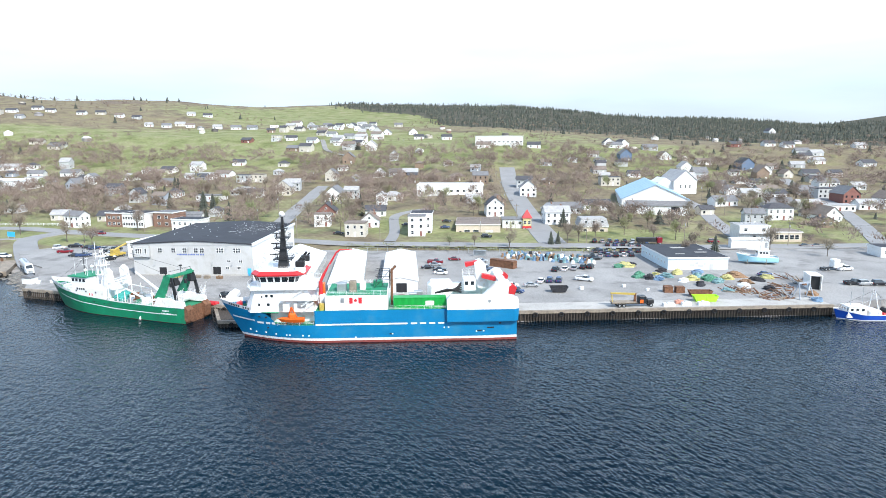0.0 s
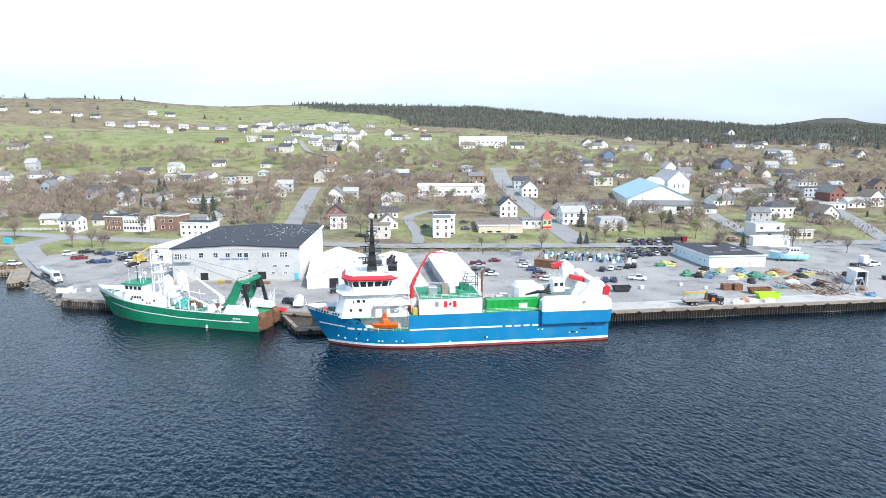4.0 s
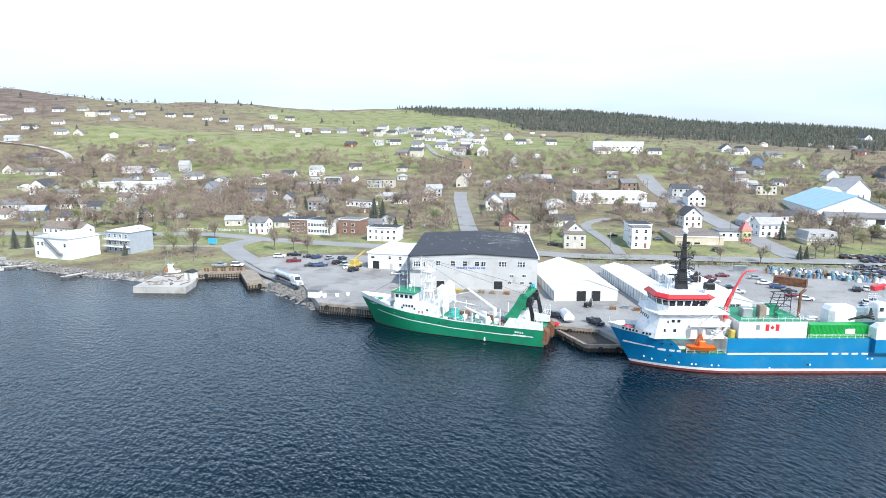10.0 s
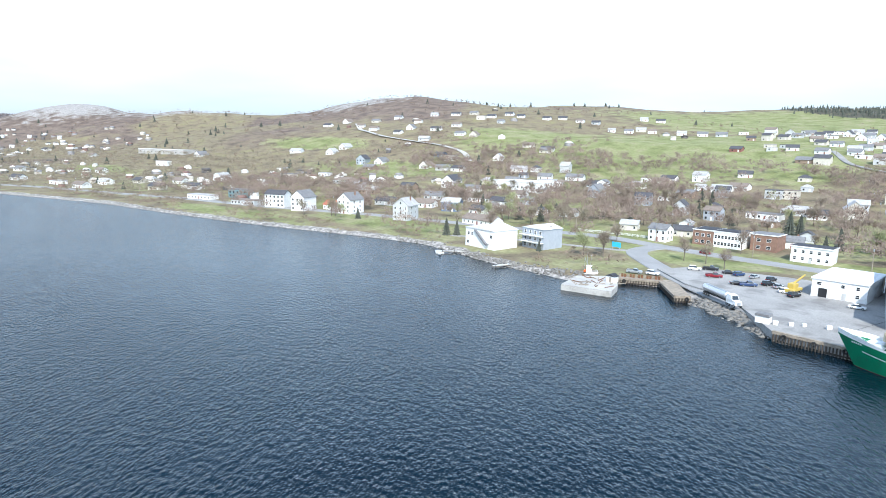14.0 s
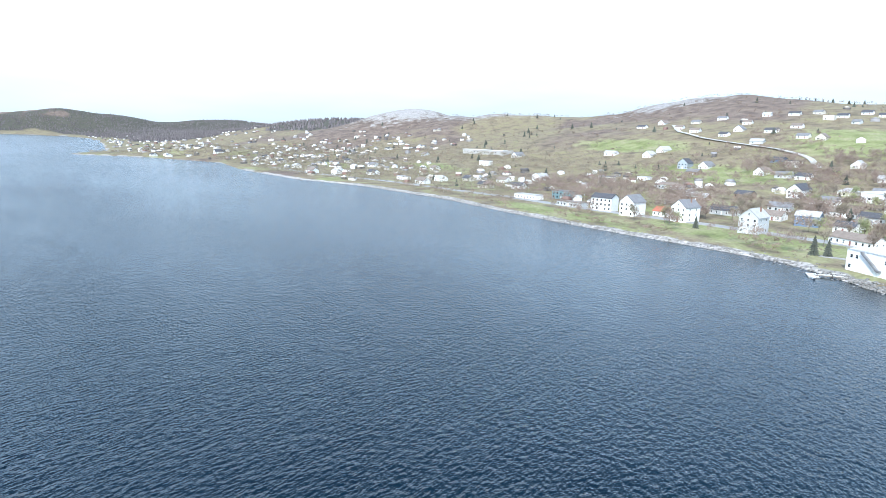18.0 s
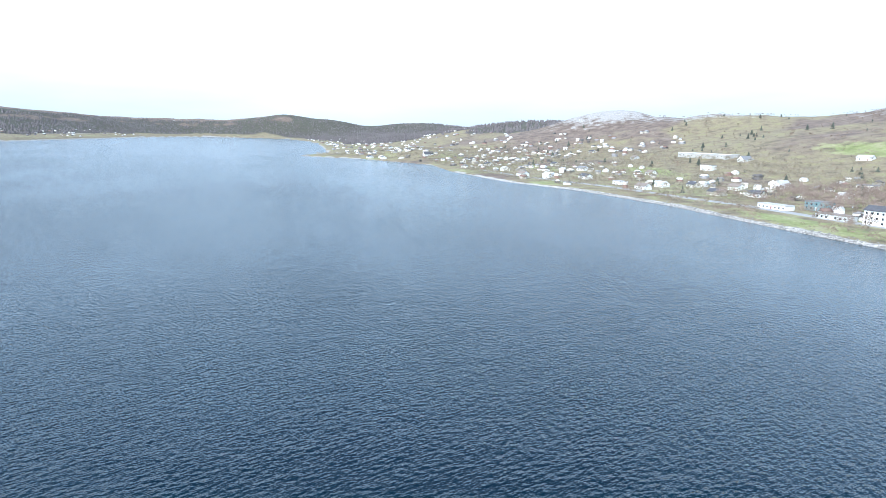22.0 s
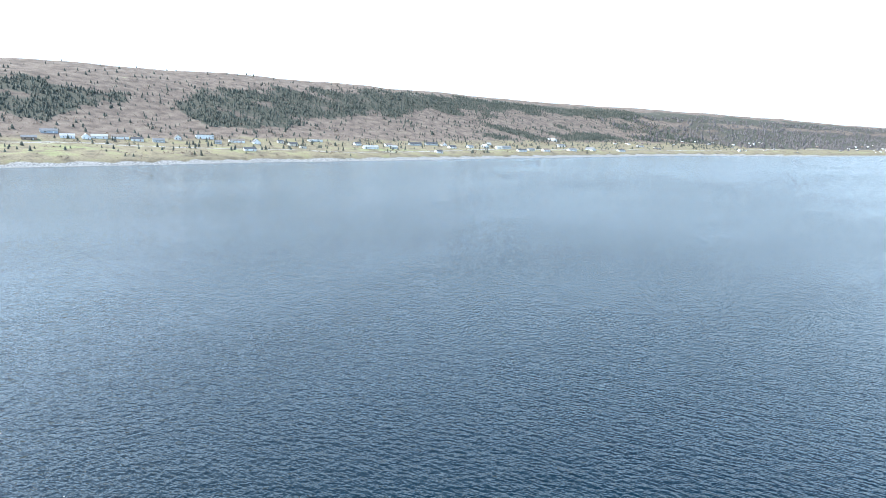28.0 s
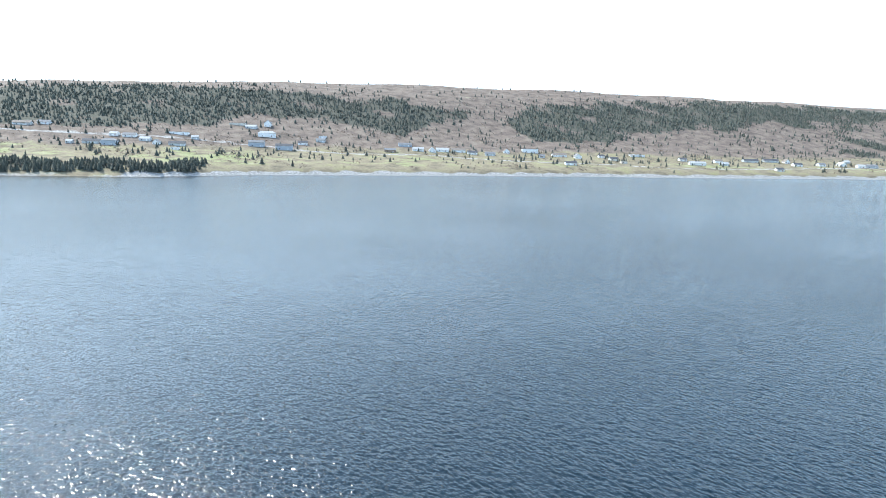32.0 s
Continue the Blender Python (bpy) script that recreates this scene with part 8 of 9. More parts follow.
def jetty(x, y, turn, length, platform, label):
    """A pale timber gangway with planks, and a float at its end when there is one."""
    th = thing("jetty", x, y, 0, turn, label, "jetty", "small jetties")
    for s in (-0.75, 0.75):
        part("stringer", Geo().box(0, length, s - 0.12, s + 0.12, 0.55, 0.85), TIMBER, th)
    n = int(length / 0.6)
    for k in range(n):
        part("plank", Geo().box(length * k / n + 0.03, length * (k + 1) / n - 0.03, -1.0, 1.0, 0.86, 0.96), PALE_PLANK, th)
    for u in (0.5, length * 0.5, length - 0.5):
        for s in (-0.9, 0.9):
            part("pile", Geo().rod((u, s, -2.5), (u, s, 1.3), 0.13, n=6), PILE, th)
    if platform:
        part("float", Geo().soft(length - 1.0, length + 2.6, -4.2, 3.4, 0.05, 0.55, 0.1), PALE_PLANK, th, "grey floating platform")
        part("dinghy", Geo().loft([[(length + 0.4, 3.6, 0.1), (length + 1.8, 3.6, 0.1), (length + 1.6, 6.2, 0.1), (length + 0.8, 6.2, 0.1)], [(length + 0.2, 3.5, 0.7), (length + 2.0, 3.5, 0.7), (length + 1.4, 7.0, 0.8), (length + 1.0, 7.0, 0.8)]]), SHIP_WHITE, th, "small white dinghy at the float")
    return th


PALE_PLANK = mat("bleached_planks", (0.46, 0.45, 0.43), 0.85, var=0.25, bump=0.2)
jetty(-271.5, 223.5, 222, 11, True, "bleached timber jetty with a float and a dinghy")
jetty(-240, 217, 250, 14, False, "bleached timber jetty on the stony shore")

# ---- things lying about the yard ----
def lump(x, y, w, d, h, material, label, seed, name="net_pile", z=2.56):
    """A heap of netting or rope: an uneven mound of overlapping coils."""
    r = random.Random(seed)
    th = thing(name, x, y, z, r.uniform(0, 180), label, "net pile" if name == "net_pile" else "heap", "yard heaps")
    n, m = 14, 5
    rings = []
    for k in range(m + 1):
        f = k / m
        rings.append([(w / 2 * (1 - f * 0.75) * math.cos(a) * r.uniform(0.75, 1.15), d / 2 * (1 - f * 0.75) * math.sin(a) * r.uniform(0.75, 1.15), h * (f ** 0.7) * r.uniform(0.85, 1.1) if k else -0.05) for a in (2 * math.pi * i / n for i in range(n))])
    part("netting", Geo().loft(rings), material, th)
    for k in range(5):
        a, q = r.uniform(0, 6.28), r.uniform(0.2, 0.75)
        c = (w / 2 * q * math.cos(a), d / 2 * q * math.sin(a), h * (1 - q) * 0.9 + 0.2)
        part("coil", Geo().torus(c, r.uniform(0.4, 0.9), 0.16, "z", 9, 4), material, th)
    return th


NETS = {"green": mat("net_green", (0.07, 0.2, 0.13), 0.95, var=0.5, scale=2, bump=0.6), "teal": mat("net_teal", (0.16, 0.27, 0.28), 0.95, var=0.5, scale=2, bump=0.6), "yellow": mat("net_yellow", (0.4, 0.37, 0.16), 0.95, var=0.4, scale=2, bump=0.6),
        "brown": mat("net_brown", (0.24, 0.15, 0.09), 0.95, var=0.5, scale=2, bump=0.6), "blue": mat("net_blue", (0.14, 0.22, 0.32), 0.95, var=0.5, scale=2, bump=0.6), "black": mat("net_black", (0.03, 0.03, 0.035), 0.95, var=0.5, scale=2, bump=0.6), "white": mat("bag_white", (0.68, 0.68, 0.66), 0.8, var=0.15, scale=2)}
for k, (x, y, w, d, h, c) in enumerate(((43.6, 222, 7, 4.5, 1.6, "yellow"), (41, 220, 4, 3, 1.2, "green"), (46, 224, 3, 3, 1.0, "black"), (44.5, 204.7, 6, 4, 1.8, "green"), (47.2, 202, 4, 3, 1.6, "black"), (49.6, 200.6, 3, 3, 1.5, "blue"), (53.5, 205.4, 5, 3, 1.3, "teal"),
                                        (58.3, 211, 6, 3.5, 1.5, "yellow"), (65.2, 212, 6, 3, 1.3, "blue"), (65.6, 202.1, 7, 5, 1.8, "green"))):
    lump(x, y, w, d, h, NETS[c], f"heaped {c} fishing net lying on the yard", k)
for k, (x, y, w, d, h, c) in enumerate(((60.3, 201.7, 5, 4, 1.5, "yellow"), (67, 198.2, 5, 3, 1.4, "teal"), (75, 207, 8, 4, 1.8, "brown"), (71.5, 203.5, 5, 4, 1.5, "yellow"), (75.5, 198.8, 5, 4, 1.0, "brown"), (60.5, 194, 5, 3, 1.2, "black"), (80, 202, 6, 3, 1.2, "black"), (84.5, 206, 5, 4, 1.2, "yellow"),
                                        (57, 199, 4, 3, 1.2, "white"), (50.5, 207.5, 3, 2, 1.0, "yellow"))):
    lump(x, y, w, d, h, NETS[c], f"heaped {c} fishing gear on the yard", k + 20)
for k, (x, y, w, d, h) in enumerate(((71.5, 184, 8, 5, 1.0), (76.7, 178.5, 9, 4, 1.1), (68, 188, 6, 4, 1.0), (80, 183, 8, 4, 1.3), (84, 192, 7, 5, 1.2), (91, 206, 6, 4, 1.4), (92.7, 199, 5, 5, 1.6))):
    th = thing("scrap_heap", x, y, 2.56, 15 * k, "heap of rusty scrap metal and timber on the yard", "scrap heap", "yard heaps")
    r = random.Random(k + 70)
    for j in range(22):
        a, l = r.uniform(0, 3.1), r.uniform(1, 4)
        px, py = r.uniform(-w / 2, w / 2), r.uniform(-d / 2, d / 2)
        part("bar", Geo().rod((px, py, 0.1), (px + l * math.cos(a), py + l * math.sin(a), r.uniform(0.1, h)), r.uniform(0.06, 0.2), n=4), r.choice((RUST, RUST, TIMBER, STEEL, NETS["brown"])), th)


def skip(x, y, turn, L, material, label):
    th = thing("skip", x, y, 2.6, turn, label, "skip")
    a, b = 1.1, 0.06
    o = lambda e, z, s: [(-L / 2 + e + s, -a + s, z), (L / 2 - e - s, -a + s, z), (L / 2 - e - s, a - s, z), (-L / 2 + e + s, a - s, z)]
    part("shell", Geo().loft([o(0.7, 0.1, 0), o(0, 1.6, 0), o(0, 1.6, b), o(0.7, 0.2, b)]), material, th)
    part("rim", Geo().path([*o(0, 1.6, 0), o(0, 1.6, 0)[0]], 0.08, 4), material, th)
    for k in range(5):
        px = -L / 2 + 1 + (L - 2) * k / 4
        part("rib", Geo().box(px - 0.06, px + 0.06, -a - 0.08, -a, 0.2, 1.55), material, th)
    return th


skip(55.6, 174.6, 4, 6.6, LIME, "bright lime green metal skip")
skip(56, 180.2, 4, 6.4, RUST, "rusty brown metal skip")
skip(17, 182.5, 5, 5.2, NETS["black"], "dark grey metal skip with rubbish")
for x, y in ((48.4, 184.6), (51.6, 184.4)):
    bx = thing("steel_bin", x, y, 2.56, 3, "rust-brown steel bin on the yard", "bin", "steel bins")
    part("body", Geo().box(-1.2, 1.2, -1, 1, 0, 1.7), RUST, bx)
    part("rim", Geo().path([(-1.2, -1, 1.7), (1.2, -1, 1.7), (1.2, 1, 1.7), (-1.2, 1, 1.7), (-1.2, -1, 1.7)], 0.08, 4), RUST, bx)
rb = container(-3.4, 219.0, 2.56, -32, 9.5, RUST, "rust-brown shipping container in the car park")
tb = thing("open_shelter", 90.0, 190, 2.56, -8, "tall white open-fronted steel box", "shelter")
for x0 in (0, 3.0):
    part("side_wall", Geo().box(x0, x0 + 0.2, 0, 6, 0, 4.2), WHITE, tb)
part("back_wall", Geo().box(0.2, 3.0, 5.8, 6, 0, 4.2), WHITE, tb)
part("roof", Geo().box(-0.1, 3.3, -0.1, 6.1, 4.2, 4.35), WHITE, tb)
# black sheet set back in the box, painting the shade of its inside
part("lining", Geo().box(0.2, 3.0, 1.2, 1.3, 0, 4.2), BLACK, tb, "black panel standing in for the shaded inside")
lf = thing("lifting_frame", 83.5, 179.6, 2.56, 20, "pale blue-grey steel lifting frame standing on the yard", "frame")
for px in (-2.4, 2.4):
    part("leg", Geo().rod((px, -1.4, 0), (px * 0.7, 0, 4.4), 0.16, n=6).rod((px, 1.4, 0), (px * 0.7, 0, 4.4), 0.16, n=6), WALLS["bluegrey"], lf)
    part("foot", Geo().box(px - 0.2, px + 0.2, -1.7, 1.7, 0, 0.2), STEEL, lf)
part("beam", Geo().box(-1.9, 1.9, -0.2, 0.2, 4.3, 4.7), WALLS["bluegrey"], lf)
part("winch", Geo().rod((-0.5, 0, 4.0), (0.5, 0, 4.0), 0.3, n=8), RUST, lf)
for k, (x, y, w, d, h, c) in enumerate(((79, 190, 6, 4, 1.2, "black"), (86, 176.8, 4, 3, 1.0, "blue"), (73, 194, 5, 3, 1.0, "white"), (88, 184, 4, 3, 1.3, "brown"), (63, 206, 5, 3, 1.4, "teal"), (54, 213.5, 5, 3, 1.1, "black"), (66, 187, 4, 3, 1.0, "teal"), (96, 204, 5, 3, 1.2, "black"))):
    lump(x, y, w, d, h, NETS[c], f"heaped {c} fishing gear on the yard", k + 40)
hu = thing("white_hut", -147.4, 180.6, 2.56, -6, "small white hut with a grey roof at the wharf corner", "hut")
part("wall", Geo().box(0, 3.4, 0, 2.6, 0, 1.9), WHITE, hu)
part("roof", Geo().prism([(-0.2, 1.9), (3.6, 1.9), (3.4, 2.5), (0, 2.5)], -0.2, 2.8), ROOFS[0], hu)
for x, y, s in ((-142.6, 181.4, 0.9), (-139.2, 183, 0.8), (-136.4, 184.6, 0.7), (-131, 186, 0.9), (24, 186, 0.8), (37, 190, 0.7), (43, 186, 0.6)):
    tub = thing("fish_tub", x, y, 2.56, 20 * s, "white plastic fish tub on the wharf", "tub", "fish tubs")
    part("tub", Geo().loft([[(-s * 0.6, -s * 0.5, 0), (s * 0.6, -s * 0.5, 0), (s * 0.6, s * 0.5, 0), (-s * 0.6, s * 0.5, 0)], [(-s * 0.7, -s * 0.6, s), (s * 0.7, -s * 0.6, s), (s * 0.7, s * 0.6, s), (-s * 0.7, s * 0.6, s)]]), NETS["white"], tub)
    part("lid", Geo().box(-s * 0.72, s * 0.72, -s * 0.62, s * 0.62, s, s + 0.1), NETS["white"], tub)
for x, y, w, m, lab in ((44.5, 168.6, 3.2, NETS["white"], "large white plastic crate stack on the wharf"), (49.4, 170, 2.6, NETS["white"], "white bagged bait on a pallet"), (48, 171.6, 2.2, mat("salmon_tarp", (0.6, 0.28, 0.2), 0.8), "salmon pink tarpaulin bundle on the wharf"), (54, 170.6, 3.0, NETS["white"], "white fish boxes stacked on a pallet")):
    cr = thing("crate_stack", x, y, 2.62, 8, lab, "crates")
    for k in range(3):
        part("crate", Geo().soft(-w / 2 + k * w / 3, -w / 2 + (k + 0.94) * w / 3, -0.6, 0.6, 0, 0.8 + 0.2 * (k % 2), 0.06), m, cr)
# crab traps and bags stacked along the back of the lot
r = random.Random(9)
for k in range(150):
    f = k / 150
    x, y = 3 + 29 * f + r.uniform(-2.5, 2.5), 239 - 8 * f + r.uniform(-6.5, 4.5)
    pot = NETS["teal"] if r.random() < 0.16 else NETS["blue"] if r.random() < 0.24 else NETS["white"] if r.random() < (0.55 if f > 0.5 else 0.2) else NETS["brown"] if r.random() < 0.6 else NETS["black"]
    t = thing("trap_bundle", x, y, 2.56, r.uniform(0, 90), {"net_teal": "teal", "net_blue": "blue", "bag_white": "white", "net_brown": "brown", "net_black": "dark"}[pot.name] + " bundled crab traps stacked in the yard", "trap bundle", "stacked traps")
    s = r.uniform(0.55, 1.0)
    part("lower_trap", Geo().loft([[(s * math.cos(a), s * math.sin(a), 0) for a in (math.pi * i / 4 for i in range(8))], [(0.6 * s * math.cos(a), 0.6 * s * math.sin(a), 0.6) for a in (math.pi * i / 4 for i in range(8))]]), pot, t)
    part("upper_trap", Geo().loft([[(0.85 * s * math.cos(a) + 0.2, 0.85 * s * math.sin(a), 0.6) for a in (math.pi * i / 4 for i in range(8))], [(0.5 * s * math.cos(a), 0.5 * s * math.sin(a), 0.9 + 0.3 * (k % 4)) for a in (math.pi * i / 4 for i in range(8))]]), pot, t)
# covered boat and forklift by the ships, pallets by the warehouse
cb = thing("covered_boat", -73.5, 166.5, 2.56, 100, "boat under a white shrink-wrap cover on a trailer", "boat")
part("cover", Geo().loft([[(-3.2, -1.3, 0.8), (3.4, -1.1, 0.8), (3.4, 1.1, 0.8), (-3.2, 1.3, 0.8)], [(-3.2, -1.3, 1.8), (3.0, -1.1, 1.9), (3.0, 1.1, 1.9), (-3.2, 1.3, 1.8)], [(-2.6, -0.2, 3.0), (2.2, -0.2, 2.7), (2.2, 0.2, 2.7), (-2.6, 0.2, 3.0)]]), FABRIC, cb)
part("trailer", Geo().box(-3, 3.8, -0.8, 0.8, 0.45, 0.6), STEEL, cb)
wheels(cb, [(-1, -1), (-1, 1), (0, -1), (0, 1)], 0.35)
red_tarp = thing("red_liferaft", -78.5, 161.5, 2.56, -14, "red inflatable workboat lying on the wharf", "boat")
part("tube", Geo().ball((0, -0.8, 0.35), 0.42, 0.4).rod((-2.6, -0.8, 0.4), (2.6, -0.8, 0.4), 0.4, n=8).rod((-2.6, 0.8, 0.4), (2.6, 0.8, 0.4), 0.4, n=8).rod((2.6, -0.8, 0.4), (2.6, 0.8, 0.4), 0.4, n=8), RED, red_tarp)
part("floor", Geo().box(-2.5, 2.5, -0.6, 0.6, 0.1, 0.25), BLACK, red_tarp)
for x, y, m in ((-104, 193.4, YELLOW), (-101.6, 193.6, TIMBER), (-97, 193.2, TIMBER), (-93.6, 192.6, TIMBER), (-89.4, 192.4, NETS["brown"]), (-60, 179, NETS["brown"]), (-56.4, 180.5, STEEL), (-53.6, 178.5, NETS["brown"])):
    pl = thing("pallet_stack", x, y, 2.56, -10, "stack of weathered pallets and gear before the warehouse", "pallets", "pallet stacks")
    for k in range(4):
        part("pallet", Geo().box(-0.9, 0.9, -0.6, 0.6, 0.02 + 0.24 * k, 0.18 + 0.24 * k), m, pl)
fl = thing("forklift", -66.5, 180.6, 2.56, 30, "small dark forklift in front of the white tent", "forklift")
part("body", Geo().soft(-1.1, 0.9, -0.6, 0.6, 0.3, 1.3, 0.1), BLACK, fl)
part("mast", Geo().box(0.9, 1.1, -0.45, 0.45, 0.1, 2.4), STEEL, fl)
part("guard", Geo().path([(-0.9, -0.5, 1.3), (-0.7, -0.5, 2.1), (0.6, -0.5, 2.1), (0.8, -0.5, 1.3)], 0.05, 4).path([(-0.9, 0.5, 1.3), (-0.7, 0.5, 2.1), (0.6, 0.5, 2.1), (0.8, 0.5, 1.3)], 0.05, 4), BLACK, fl)
wheels(fl, [(x, y) for x in (-0.7, 0.6) for y in (-0.6, 0.6)], 0.32, 0.2)
sg = thing("bus_shelter", -221, 266.5, z_at(-221, 266.5) + 0.1, -12, "bright blue roadside shelter sign on posts", "sign")
part("panel", Geo().box(-2.2, 2.2, -0.1, 0.1, 0.8, 3.0), SIGN_BLUE, sg)
for px in (-1.8, 1.8):
    part("post", Geo().rod((px, 0, -0.5), (px, 0, 0.9), 0.09), STEEL, sg)
bs = thing("bus_shelter", -7.5, 237.5, 2.56, -2, "small grey flat-roofed shelter at the back fence", "shelter")
part("roof", Geo().box(-2.4, 2.4, -0.8, 0.8, 2.2, 2.35), STEEL, bs)
part("back_wall", Geo().box(-2.3, 2.3, 0.6, 0.7, 0, 2.2), STEEL, bs)
for px in (-2.2, 2.2):
    part("post", Geo().box(px - 0.08, px + 0.08, -0.7, -0.55, 0, 2.2), STEEL, bs)


# ---- poles, fences ----
def pole(x, y, h=10.5, turn=0):
    if "pole" in CARS:
        return copy_thing(CARS["pole"], pose(x, y, z_at(x, y), 0, 0, turn))
    th = thing("utility_pole", x, y, z_at(x, y), turn, "weathered wooden utility pole with crossarm by the road", "pole", "utility poles")
    part("shaft", Geo().rod((0, 0, -1), (0, 0, h), 0.17, 0.11, 7), TIMBER, th)
    part("crossarm", Geo().box(-1.2, 1.2, -0.07, 0.07, h - 0.9, h - 0.75), TIMBER, th)
    part("transformer", Geo().rod((0.35, 0, h - 2.6), (0.35, 0, h - 1.7), 0.22, n=8), STEEL, th)
    CARS["pole"] = th
    return th


lines = [[(160, 266), (118, 268), (76, 266), (36, 264), (-8, 262), (-50, 260), (-88, 267), (-128, 281), (-170, 288), (-214, 297), (-258, 303), (-300, 297)], [(-118, 300), (-122, 340), (-128, 380), (-134, 425), (-140, 470), (-146, 515)], [(8, 300), (3, 345), (1, 395), (-2, 440)],
         [(-245, 250), (-90, 600), (-180, 640)], [(115, 300), (119, 345), (121, 390)], [(-360, 292), (-420, 282), (-480, 268), (-540, 262), (-610, 250), (-690, 236), (-770, 212)]]
for line in lines:
    for k, (x, y) in enumerate(line):
        pole(x, y, turn=math.degrees(math.atan2(line[min(k + 1, len(line) - 1)][1] - line[max(k - 1, 0)][1], line[min(k + 1, len(line) - 1)][0] - line[max(k - 1, 0)][0])) + 90)
wire = Geo()
for line in lines[:3] + lines[4:]:
    for (ax, ay), (bx, by) in zip(line, line[1:]):
        a, b = Vector((ax, ay, z_at(ax, ay) + 9.9)), Vector((bx, by, z_at(bx, by) + 9.9))
        for k in (-1.0, 1.0):
            o = Vector((0, 0, 0.0)) + Vector((b.y - a.y, a.x - b.x, 0)).normalized() * k
            pts = [a.lerp(b, f) + o - Vector((0, 0, 3.2 * f * (1 - f))) for f in (0, 0.25, 0.5, 0.75, 1)]
            wire.path(pts, 0.025, 3)
tagged(new("power_lines", outward(wire.mesh("power_lines", BLACK))), "thin dark power lines between the poles", "wires", kind="stuff")


def fence(pts, h, gap, post_mat, name, label, boards=False):
    th = thing(name, 0, 0, 0, 0, label, "fence")
    zf = lambda x, y: max(z_at(x, y), 2.5 if y < 247 and -130 < x < 96 else -9)
    for (ax, ay), (bx, by) in zip(pts, pts[1:]):
        n = max(1, round(math.hypot(bx - ax, by - ay) / gap))
        for k in range(n + 1):
            x, y = ax + (bx - ax) * k / n, ay + (by - ay) * k / n
            part("post", Geo().box(x - 0.06, x + 0.06, y - 0.06, y + 0.06, zf(x, y) - 0.3, zf(x, y) + h), post_mat, th)
        for k in range(n):
            p0, p1 = (ax + (bx - ax) * k / n, ay + (by - ay) * k / n), (ax + (bx - ax) * (k + 1) / n, ay + (by - ay) * (k + 1) / n)
            for f in ((0.35, 0.7, 0.98) if boards else (0.5, 0.98)):
                part("rail", Geo().rod((*p0, zf(*p0) + h * f), (*p1, zf(*p1) + h * f), 0.08 if boards else 0.04, n=4), post_mat, th)
    return th


fence([(-60, 243.5), (-20, 244.5), (40, 246)], 1.9, 4, STEEL, "wire_fence", "grey chain-link fence at the back of the yard")
fence([(-258, 304), (-236, 303.5), (-219, 301)], 1.3, 3, WHITE, "roadside_fence", "white rail fence along the main road", True)
fence([(-202, 356), (-150, 352), (-118, 352)], 1.2, 5, TIMBER, "field_fence", "weathered rail fence round a green plot", True)

# ---- trees and scrub ----
def bare_template(seed, twigs, height=1.0, width=0.42, thick=0.012):
    """A leafless crown of unit height: fine twigs spread through an uneven egg."""
    r = np.random.RandomState(seed)
    v, f = [], []
    lobes = [(r.uniform(-0.18, 0.18), r.uniform(-0.18, 0.18), r.uniform(0.5, 0.78), r.uniform(0.16, 0.27)) for _ in range(6)]
    for k in range(twigs):
        lx, ly, lz, lr = lobes[k % 6]
        d = r.normal(size=3)
        d /= np.linalg.norm(d)
        p = np.array([lx, ly, lz]) * (width / 0.42, width / 0.42, 1) + d * lr * r.uniform(0.2, 1.0) * (1.0, 1.0, 0.95)
        w = d * 0.6 + r.normal(size=3) * 0.4 + np.array([0, 0, 0.8])
        w *= r.uniform(0.06, 0.13) / np.linalg.norm(w)
        s = np.cross(w, r.normal(size=3))
        s *= thick * r.uniform(0.6, 1.4) / (np.linalg.norm(s) + 1e-9)
        b = len(v)
        v += [p - s, p + s, p + w + s * 0.3, p + w - s * 0.3]
        f.append((b, b + 1, b + 2, b + 3))
    return np.array(v) * (1, 1, height), np.array(f)


def limb_geo(seed, height):
    r = random.Random(seed)
    g = Geo().rod((0, 0, -0.4), (0, 0, height * 0.4), 0.02 * height, 0.014 * height)
    for k in range(7):
        a, z = r.uniform(0, 6.28), height * r.uniform(0.25, 0.42)
        e = Vector((math.cos(a) * height * r.uniform(0.12, 0.26), math.sin(a) * height * r.uniform(0.12, 0.26), height * r.uniform(0.6, 0.88)))
        m = Vector((e.x * 0.45, e.y * 0.45, (z + e.z) / 2 - 0.03 * height))
        g.rod((0, 0, z), m, 0.011 * height, 0.007 * height, 5).rod(m, e, 0.007 * height, 0.003 * height, 4)
        for j in range(2):
            q = m.lerp(e, r.uniform(0.2, 0.7))
            g.rod(q, q + Vector((r.uniform(-1, 1), r.uniform(-1, 1), r.uniform(0.4, 1))) * height * 0.12, 0.004 * height, 0.002 * height, 4)
    return g


def spruce_geo(seed, tiers=9, n=9):
    """A unit spruce: drooping ragged whorls."""
    r = random.Random(seed)
    g = Geo()
    for k in range(tiers):
        f = k / tiers
        z, rad = 0.08 + 0.86 * f, 0.2 * (1 - f) ** 0.85 + 0.012
        pts = []
        for i in range(2 * n):
            a = math.pi * i / n + r.uniform(-0.12, 0.12)
            q = rad * (r.uniform(0.85, 1.2) if i % 2 == 0 else r.uniform(0.45, 0.65))
            pts.append((q * math.cos(a), q * math.sin(a), z - q * 0.35 - r.uniform(0, 0.015)))
        top = (r.uniform(-0.006, 0.006), r.uniform(-0.006, 0.006), z + 1.25 / tiers)
        b = len(pts)
        g.add(pts + [top], [(i, (i + 1) % b, b) for i in range(b)])
    return g


TREES = {}


